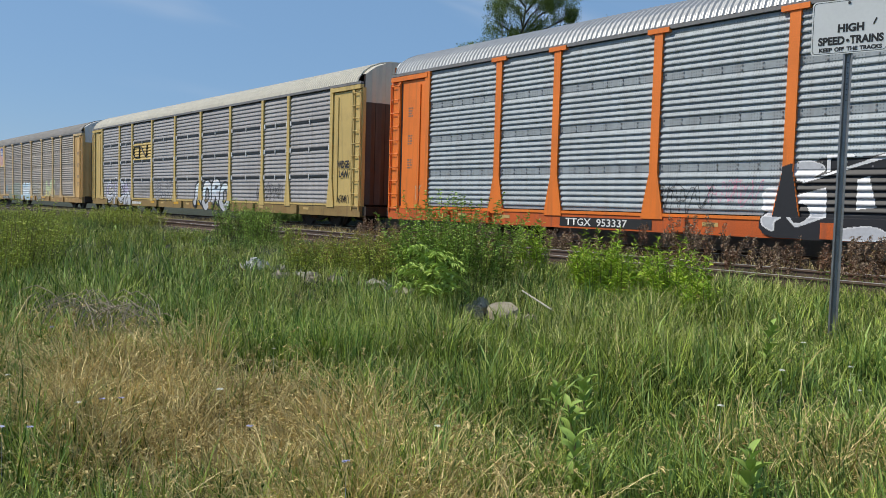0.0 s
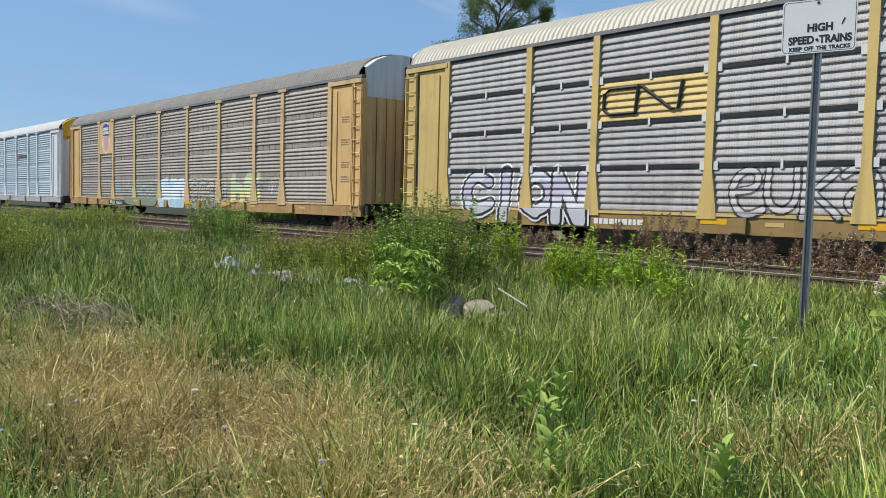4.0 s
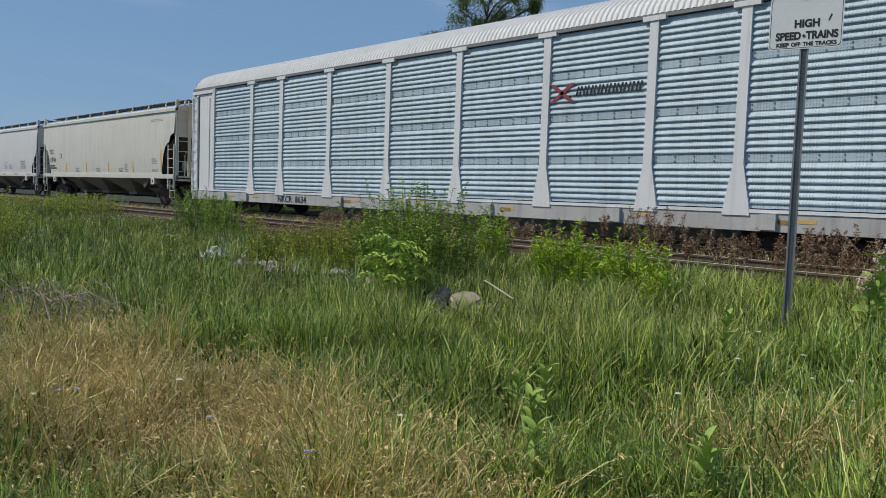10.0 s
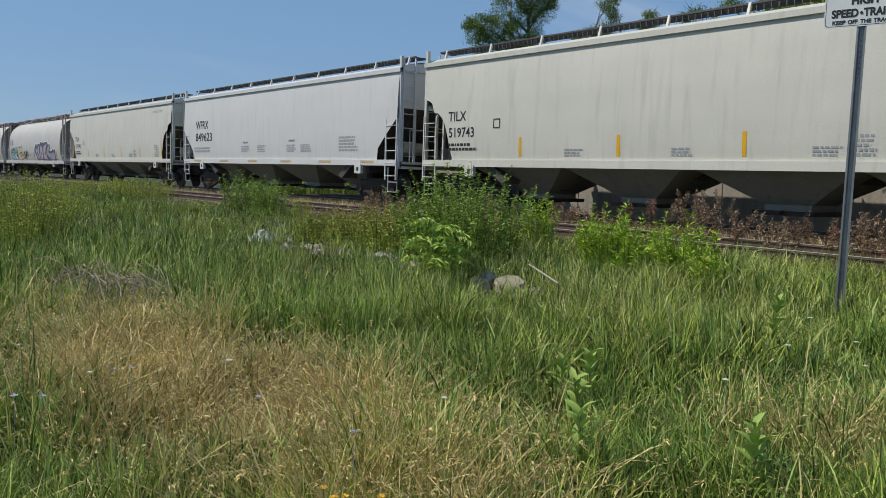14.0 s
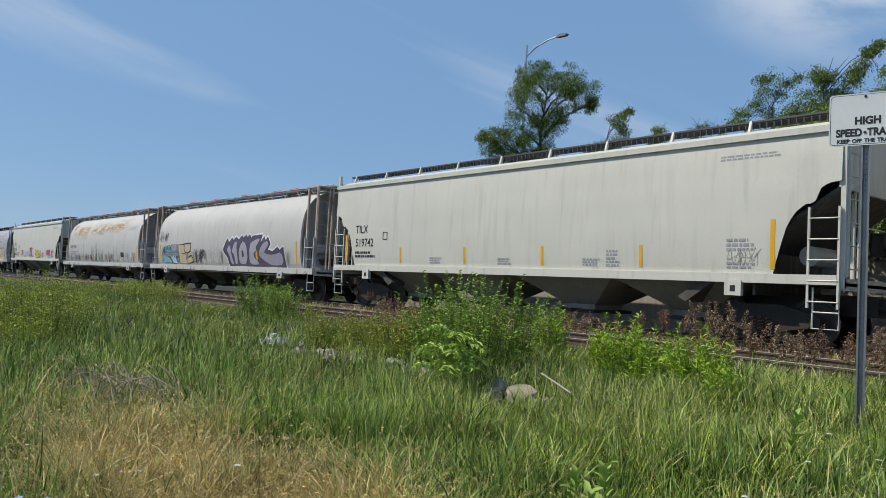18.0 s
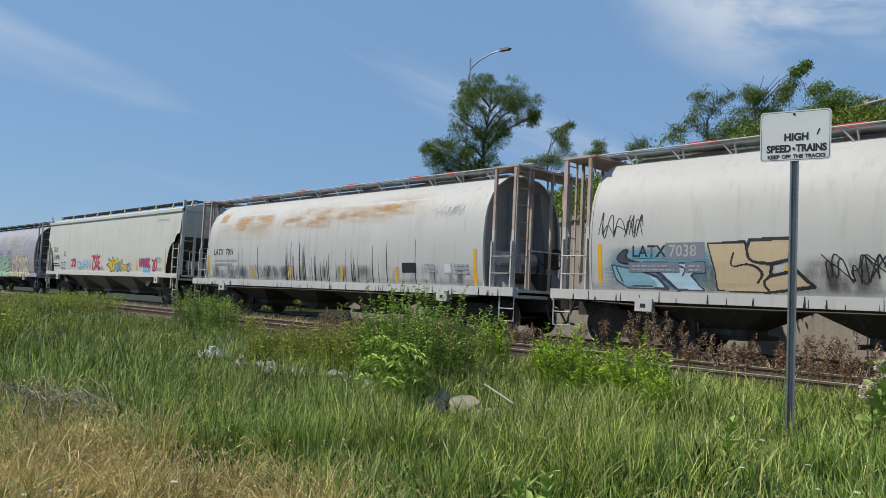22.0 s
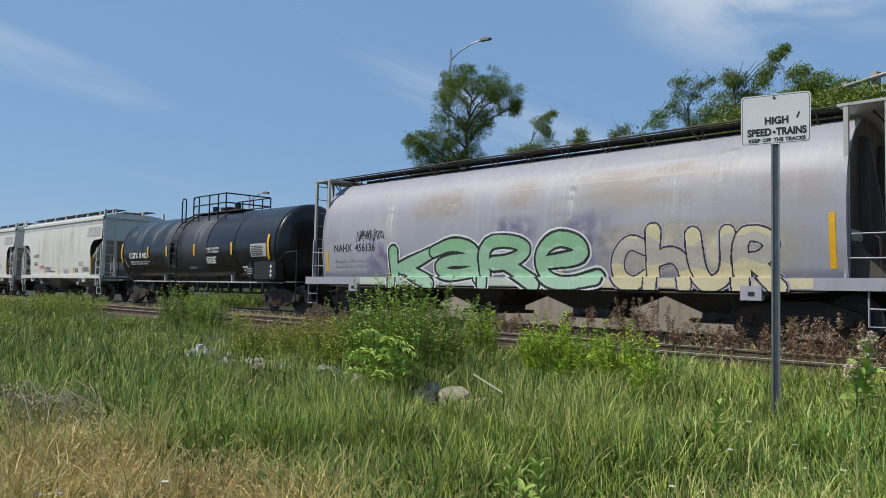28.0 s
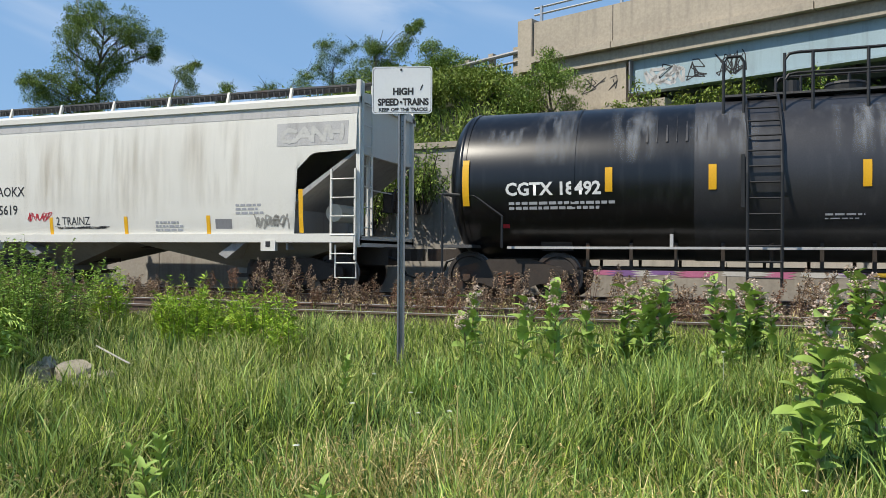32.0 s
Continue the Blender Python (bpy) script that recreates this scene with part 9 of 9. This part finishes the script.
# rubbish in the grass
def crumpled(name, label, x, y, w, d, h, material, seed):
    rs = random.Random(seed)
    n = 9
    rows = []
    for j in range(n):
        rows.append([((i / (n - 1) - 0.5) * w + rs.uniform(-0.02, 0.02), (j / (n - 1) - 0.5) * d + rs.uniform(-0.02, 0.02), h * (0.25 + 0.75 * rs.random()) * (1 - 0.8 * max(abs(i / (n - 1) - 0.5), abs(j / (n - 1) - 0.5)))) for i in range(n)])
    ob = new(name, Geo().grid(rows).mesh(name, material))
    ob.location = (x, y, ground_z(x, y) + 0.03)
    sd = ob.modifiers.new("thickness", "SOLIDIFY")
    sd.thickness = 0.006
    return tagged(ob, label, "rubbish")


crumpled("plastic_bag", "crumpled white plastic bag in the grass", -11.9, 6.2, 0.40, 0.36, 0.36, M_BAG, 1)
crumpled("plastic_sheet", "torn grey plastic sheet in the grass", -10.6, 6.4, 0.4, 0.3, 0.18, M_PLASTIC, 2)
crumpled("plastic_sheet", "dirty torn plastic sheet beside the bush", -9.0, 6.6, 0.45, 0.3, 0.18, M_PLASTIC, 3)
crumpled("plastic_sheet", "grey torn plastic scrap", -7.6, 5.9, 0.3, 0.25, 0.15, M_PLASTIC, 4)
rs_s = random.Random(41)
for i in range(10):
    u = rs_s.random()
    crumpled("plastic_scrap", "small torn scrap of grey plastic", -11.6 + 5.0 * u + rs_s.uniform(-0.3, 0.3), 6.35 - 0.3 * u + rs_s.uniform(-0.35, 0.35), rs_s.uniform(0.12, 0.3), rs_s.uniform(0.1, 0.22), rs_s.uniform(0.12, 0.26), rs_s.choice([M_PLASTIC, M_CONC]), 60 + i)


M_RUB = mat("pale_tan_rubble", (0.33, 0.29, 0.21), 0.9, var=0.5, scale=5, fine=30, bump=0.01)


def rubble(x, y, w, d, h, seed, label):
    rs = random.Random(seed)
    loop = [(w / 2 * math.cos(a) * rs.uniform(0.75, 1.1), d / 2 * math.sin(a) * rs.uniform(0.75, 1.1)) for a in (2 * math.pi * k / 9 for k in range(9))]
    g = Geo().quad_strip([[(u, v, z) for u, v in loop] if z < h else [(u * 0.9, v * 0.88, z + rs.uniform(-0.02, 0.02)) for u, v in loop] for z in (0, h * 0.7, h)])
    ob = new("concrete_rubble", g.mesh("concrete_rubble", M_RUB))
    ob.location, ob.rotation_euler = (x, y, ground_z(x, y) - 0.01), (rs.uniform(-0.1, 0.1), rs.uniform(-0.1, 0.1), rs.uniform(0, 3))
    tagged(ob, label, "rubble", "broken concrete")
for k, (x, y, w, d, h) in enumerate(((-6.62, 6.34, 0.50, 0.34, 0.12), (-6.18, 6.42, 0.66, 0.42, 0.12), (-5.80, 6.36, 0.40, 0.30, 0.065), (-6.40, 6.14, 0.30, 0.24, 0.08))):
    rubble(x, y, w, d, h, 20 + k, "broken pale concrete piece in the grass")
rubble(-5.72, 6.05, 0.30, 0.22, 0.06, 2, "small lump of broken concrete")
rubble(-6.85, 6.0, 0.28, 0.2, 0.10, 3, "small lump of broken concrete")
stick = new("white_pipe", Geo().tube([(-5.72, 6.2, 0.70), (-5.02, 5.88, 0.60)], 0.009, 8).mesh("white_pipe", M_PLASTIC))
tagged(stick, "dirty white plastic pipe lying in the grass", "pipe")
crumpled("paper_scrap", "crumpled white paper scrap in the near grass", -3.05, 2.15, 0.22, 0.16, 0.1, M_PLASTIC, 6)


# ---- trees and shrubs on the bank ----
def shrub(label, x, y, w, h, seed, leaves, leaf, material, name="shrub", z0=None):
    """Many-stemmed shrub with an uneven outline."""
    nr = np.random.RandomState(seed)
    z0 = ground_z(x, y) if z0 is None else z0
    th = thing(name, label, "shrub", "shrubs on the bank", at=(x, y, z0))
    g = Geo()
    m = 18
    tips = np.stack([nr.uniform(-w / 2, w / 2, m), nr.uniform(-w / 3, w / 3, m), h * nr.uniform(0.45, 1.0, m)], 1)
    tips[:, 2] *= 1 - 0.45 * (np.abs(tips[:, 0]) / (w / 2)) ** 2
    for t in tips:
        g.tube([(t[0] * 0.2, t[1] * 0.2, -0.2), (t[0] * 0.6, t[1] * 0.6, t[2] * 0.5), tuple(t)], [0.03, 0.02, 0.008], 4)
    tagged(part("stalk_cluster", g, M_BARK, th), kind="stuff")
    k = nr.randint(0, m, leaves)
    s = nr.uniform(0.25, 1.03, leaves)
    c = tips[k] * np.stack([0.2 + 0.8 * s, 0.2 + 0.8 * s, s], 1) + nr.normal(size=(leaves, 3)) * np.array([w * 0.06, w * 0.06, h * 0.05])
    v, f = leaf_arrays(nr, c, nr.normal(size=(leaves, 3)), leaf * nr.uniform(0.5, 1.3, leaves), leaf * 0.38, 0.2)
    tagged(part("foliage", cloud_mesh("foliage", v, f, material), None, th), kind="stuff")
    return th


def clump_tree(name, label, x, y, z0, across, clumps, seed, leaves, leaf, trunk_r, fork_z, material, twigs=0, sprays=15):
    """A tree whose limbs run from the fork to uneven leaf clumps: (sideways, height, radius) along the direction across."""
    rs, nr = random.Random(seed), np.random.RandomState(seed)
    th = thing(name, label, "tree", "trees on the bank", at=(x, y, z0))
    ax = Vector((across[0], across[1], 0)).normalized()
    dp = Vector((-ax.y, ax.x, 0))
    tr = part("trunk", Geo().tube([(0, 0, -0.4), tuple(ax * 0.1 + Vector((0, 0, fork_z * 0.5))), tuple(ax * 0.15 + Vector((0, 0, fork_z)))], [trunk_r, trunk_r * 0.8, trunk_r * 0.62], 9), M_BARK, th)
    cs, rr = [], []
    fork = ax * 0.15 + Vector((0, 0, fork_z))
    crown_z = max(q[1] for q in clumps) - z0
    lead = [fork, ax * 0.05 + Vector((0, 0, fork_z + 0.45 * (crown_z - fork_z))), ax * 0.35 + Vector((0, 0, fork_z + 0.88 * (crown_z - fork_z)))]
    part("leader", Geo().tube([tuple(q) for q in lead], [trunk_r * 0.6, trunk_r * 0.4, trunk_r * 0.12], 8), M_BARK, tr)
    for du, z, r in clumps:
        c = ax * du + dp * rs.uniform(-1.2, 1.2) * r + Vector((0, 0, z - z0))
        k = min(1.0, max(0.0, (c.z - 0.55 * abs(du) - 0.5 - fork_z) / (0.9 * (crown_z - fork_z))))
        root = lead[0].lerp(lead[1], k * 2) if k < 0.5 else lead[1].lerp(lead[2], k * 2 - 1)
        mid = root.lerp(c, 0.5) + Vector((0, 0, 0.10 * (c - root).length)) + ax * rs.uniform(-0.15, 0.15)
        part("limb", Geo().tube([tuple(root), tuple(mid), tuple(c)], [trunk_r * 0.30, trunk_r * 0.2, trunk_r * 0.07], 6), M_BARK, tr)
        for k in range(sprays):
            d = Vector((rs.gauss(0, 1), rs.gauss(0, 1), rs.gauss(0.15, 0.8))).normalized()
            e = c + d * r * rs.uniform(0.45, 1.12)
            if k < 5:
                part("twig", Geo().tube([tuple(mid.lerp(c, 0.6)), tuple(e)], [trunk_r * 0.10, trunk_r * 0.03], 4), M_BARK, tr)
            cs.append(tuple(e)), rr.append((0.18 + 0.26 * r) * rs.uniform(0.6, 1.3))
    for k in range(twigs):
        a = rs.choice(clumps)
        p0 = ax * a[0] + Vector((0, 0, a[1] - z0))
        p1 = p0 + Vector((rs.uniform(-0.5, 0.6), rs.uniform(-0.4, 0.4), rs.uniform(0.3, 0.8)))
        part("twig", Geo().tube([tuple(p0), tuple(p0.lerp(p1, 0.5) + Vector((0.06, 0, 0.03))), tuple(p1)], [0.016, 0.011, 0.004], 4), M_BARK, tr)
    cs, rr = np.array(cs), np.array(rr)
    k = nr.choice(len(cs), leaves, p=rr ** 2 / (rr ** 2).sum())
    off = nr.normal(size=(leaves, 3))
    off *= (rr[k] * nr.uniform(0.1, 1.2, leaves) ** 0.6 / np.linalg.norm(off, axis=1))[:, None]
    off[:, 2] *= 0.7
    v, f = leaf_arrays(nr, cs[k] + off, nr.normal(size=(leaves, 3)) + np.array([0, 0, -0.2]), leaf * nr.uniform(0.5, 1.3, leaves), leaf * 0.38, 0.2)
    tagged(part("crown", cloud_mesh("crown", v, f, material), None, th), kind="stuff")
    return th


clump_tree("locust_tree", "tall dark green locust tree with an open crown", -30.3, 31.8, 3.4, (0.72, 0.69), ((-0.63, 13.8, 0.8), (0.1, 13.9, 0.8), (1.5, 13.9, 0.95), (2.2, 12.9, 0.85), (-1.0, 13.4, 0.8), (-0.4, 12.5, 1.05), (1.05, 12.7, 1.1), (0.45, 11.7, 0.9), (-1.35, 12.0, 0.8), (2.45, 12.2, 0.65),
           (0.0, 10.85, 0.9), (-1.15, 10.95, 0.9), (-2.1, 10.35, 0.8), (-2.8, 9.8, 0.73), (-3.1, 10.3, 0.4), (-1.75, 9.6, 0.85), (-0.6, 9.8, 0.85), (0.5, 9.7, 0.6), (1.0, 11.05, 0.5), (2.9, 12.45, 0.3), (-2.4, 9.1, 0.65), (-1.05, 9.0, 0.7), (-0.2, 8.9, 0.7), (-1.7, 8.4, 0.75), (-0.7, 8.0, 0.8), (0.3, 8.2, 0.6), (-2.5, 8.2, 0.5)), 4, 52000, 0.115, 0.22, 4.4, G_TREE, twigs=8)
clump_tree("small_tree", "small half-bare tree beside the locust", -25.6, 31.8, 5.6, (0.78, 0.63), ((0.93, 10.9, 0.25), (0.6, 10.4, 0.4), (0.95, 9.85, 0.5), (-0.14, 9.2, 0.46), (-0.85, 9.0, 0.34), (0.4, 9.2, 0.45), (1.2, 11.2, 0.15)), 7, 7000, 0.10, 0.07, 2.4, G_VINE, twigs=5)
clump_tree("small_tree", "small leafy sapling on the bank", -22.4, 31.4, 6.2, (0.81, 0.58), ((0.24, 9.5, 0.32), (-0.06, 9.1, 0.29), (0.4, 9.2, 0.26)), 8, 2200, 0.10, 0.05, 1.8, G_TREE, twigs=3)
clump_tree("small_tree", "low feathery sapling on the bank", -19.5, 29.5, 6.6, (0.83, 0.55), ((0.8, 8.95, 0.29), (0.5, 8.75, 0.2), (1.05, 9.1, 0.2)), 12, 1300, 0.09, 0.04, 1.2, G_TREE, twigs=4)
clump_tree("small_tree", "thin feathery sapling on the bank", -17.6, 28.6, 6.8, (0.85, 0.52), ((1.2, 9.25, 0.22), (0.9, 8.9, 0.3), (1.3, 8.75, 0.3), (1.5, 9.3, 0.15)), 13, 1500, 0.09, 0.04, 1.2, G_TREE2, twigs=6)
clump_tree("small_tree", "thin airy tree on the bank", -14.6, 28.0, 7.2, (0.89, 0.46), ((0.0, 10.1, 0.38), (-0.37, 10.1, 0.22), (0.55, 10.0, 0.29), (-0.23, 9.55, 0.29), (-0.5, 9.2, 0.22), (0.28, 9.55, 0.24), (-0.1, 8.95, 0.36), (0.16, 8.5, 0.31), (0.94, 10.15, 0.12)), 9, 4200, 0.09, 0.05, 1.0, G_TREE, twigs=2)
clump_tree("small_tree", "leaning feathery tree above the bank", -12.5, 27.6, 7.2, (0.91, 0.41), ((1.8, 10.8, 0.12), (1.55, 10.45, 0.2), (1.25, 10.0, 0.32), (1.0, 9.55, 0.36), (-0.16, 9.85, 0.38), (0.23, 9.7, 0.3), (-0.06, 9.25, 0.45), (0.44, 8.95, 0.5), (-0.64, 8.75, 0.5), (0.9, 8.8, 0.55), (-1.0, 8.4, 0.4), (-0.23, 8.3, 0.55)), 10, 13000, 0.095, 0.06, 0.9, G_TREE, twigs=3)
clump_tree("small_tree", "dense leafy tree above the bank", -10.0, 27.0, 7.2, (0.94, 0.35), ((0.1, 9.3, 0.3), (0.76, 9.1, 0.35), (1.44, 8.85, 0.38), (0.08, 8.75, 0.5), (0.43, 8.45, 0.55), (0.95, 8.5, 0.6), (1.7, 8.45, 0.55), (-0.27, 8.3, 0.5), (1.3, 8.0, 0.6), (1.95, 8.05, 0.6)), 14, 16000, 0.095, 0.06, 0.7, G_TREE2, twigs=3)
clump_tree("small_tree", "round leafy tree before the bridge end", -4.75, 23.6, 5.0, (1, 0.1), ((0.0, 7.2, 0.6), (-0.5, 6.8, 0.6), (0.55, 6.8, 0.6), (0.0, 6.4, 0.8), (0.7, 6.2, 0.5), (-0.7, 6.2, 0.55), (0.1, 7.6, 0.3)), 11, 9000, 0.10, 0.08, 0.9, G_TREE2)
for i, (x, y, w, h, n, mt) in enumerate(((-13.2, 27.2, 2.6, 0.5, 1400, G_VINE), (-10.6, 26.6, 3.0, 0.8, 2600, G_VINE), (-8.2, 25.8, 2.6, 0.6, 2000, G_VINE), (-9.4, 23.2, 3.0, 1.7, 4000, G_VINE), (-7.2, 23.6, 2.6, 1.3, 2000, G_VINE),
                                         (-17.5, 28.6, 2.6, 0.5, 800, G_VINE), (-19.8, 29.0, 2.2, 0.5, 700, G_VINE), (-27.6, 31.0, 3.2, 2.8, 2000, G_TREE2), (-34.0, 32.0, 3.5, 4.5, 2600, G_TREE2), (-16.4, 26.8, 2.4, 0.7, 1000, G_VINE),
                                         (-1.6, 23.8, 2.6, 1.9, 1900, G_VINE), (0.6, 23.6, 2.4, 1.8, 1700, G_VINE), (3.2, 23.2, 2.4, 1.7, 1500, G_TREE2), (-12.0, 21.3, 2.6, 2.2, 1800, G_TREE2), (-60, 34, 6, 3.6, 1400, G_TREE2), (-66, 36, 7, 4.4, 1600, G_TREE2), (-54, 33, 4, 2.6, 900, G_VINE))):
    shrub("leafy green shrub on the bank", x, y, w, h, 200 + i, int(n * 1.7), 0.15, mt)
for i, (x, z0, w, h) in enumerate(((-10.4, 3.0, 2.2, 2.0), (-8.8, 2.4, 2.4, 2.6), (-7.2, 2.9, 2.0, 2.0), (-13.0, 3.4, 2.0, 1.5))):
    shrub("creeper hanging over the retaining wall", x, 19.15, w, h, 240 + i, 2200, 0.14, G_TREE2, "creeper", z0)
# rough growth on the bank
rs = np.random.RandomState(31)
x, y = rs.uniform(-40, 8, 26000), 19.9 + 9.5 * rs.uniform(0, 1, 26000)
k = (x < -5.2) | (y < 23.2)
x, y = x[k], y[k]
z = bank_np(x, y)
v, f, _ = blade_arrays(rs, x, y, z - 0.05, rs.uniform(0.3, 0.8, len(x)), rs.uniform(0.012, 0.03, len(x)), rs.uniform(0, 0.5, len(x)), rs.uniform(0, 0.6, len(x)))
c = np.stack([x, y, z + rs.uniform(0.1, 0.7, len(x))], 1)
v2, f2 = leaf_arrays(rs, c, rs.normal(size=(len(x), 3)), 0.18, 0.08, 0.2)
tagged(new("bank_growth", cloud_mesh("bank_growth", *joined([(v, f), (v2, f2)]), G_VINE)), "rough yellow-green growth covering the bank", "bank growth", kind="stuff")
# grass beside the ballast and on the far field edge
rs = np.random.RandomState(32)
n = 16000
x = rs.uniform(-58, 6, n)
y = rs.uniform(9.2, 10.2, n)
v, f, _ = blade_arrays(rs, x, y, ground_np(x, y) - 0.04, rs.uniform(0.08, 0.24, n) * np.where(x > -8, 1.8, 1.0), rs.uniform(0.004, 0.008, n), rs.uniform(0, 0.4, n), rs.uniform(0, 0.6, n))
tagged(new("verge_grass", cloud_mesh("verge_grass", v, f, G_LIGHT)), "rough yellow-green verge grass at the ballast edge", "grass", kind="stuff")
n = 13000
x, y = rs.uniform(-9, 5, n), rs.uniform(8.8, 10.5, n)
v, f, _ = blade_arrays(rs, x, y, ground_np(x, y) - 0.04, rs.uniform(0.12, 0.34, n) * np.interp(y, [9.9, 10.5], [1.0, 0.75]) * np.interp(x, [-6, -3], [0.9, 1.2]), rs.uniform(0.003, 0.006, n), rs.uniform(0, 0.3, n), rs.uniform(0, 0.6, n))
tagged(new("verge_grass", cloud_mesh("verge_grass", v, f, G_GREEN)), "green verge grass crowding the nearest rail", "grass", kind="stuff")
n = 5000
x, y = rs.uniform(-8, 5, n), rs.uniform(10.8, 11.9, n)
v, f, _ = blade_arrays(rs, x, y, ground_np(x, y) - 0.04, rs.uniform(0.10, 0.28, n), rs.uniform(0.003, 0.006, n), rs.uniform(0, 0.5, n), rs.uniform(0, 0.6, n))
tagged(new("track_weeds", cloud_mesh("track_weeds", v, f, G_GREEN)), "low weeds growing over the sleepers of the empty track", "grass", kind="stuff")
n = 9000
x = rs.uniform(-58, 6, n)
y = rs.choice([12.7, 13.3, 13.8], n) + rs.normal(0, 0.25, n)
v, f, _ = blade_arrays(rs, x, y, ground_np(x, y) - 0.04, rs.uniform(0.15, 0.42, n), rs.uniform(0.004, 0.008, n), rs.uniform(0, 0.5, n), rs.uniform(0, 0.6, n))
tagged(new("track_weeds", cloud_mesh("track_weeds", v, f, G_DRY)), "thin dry weeds growing between the tracks", "grass", kind="stuff")

# ---- motion: every car rolls along the track at one speed, and its wheelsets turn with it ----
def motions():
    for ob in [o for o in scene.objects if o.parent is None and "centre" in o]:
        rows = [(t, pose(ob["centre"] + SPEED * t, TRACK_Y, RAIL)) for t in (0.0, 8.0, 16.0, 24.0, 32.0)]
        walk(ob, rows)
    turn = math.degrees(SPEED / WHEEL_R)
    times = [k * 2 / FPS for k in range(int(32 * FPS / 2) + 1)]
    for axle, x in SPINNING:
        walk(axle, [(t, pose(x, 0, WHEEL_R, 0, turn * t + 40 * x, 0)) for t in times])


motions()
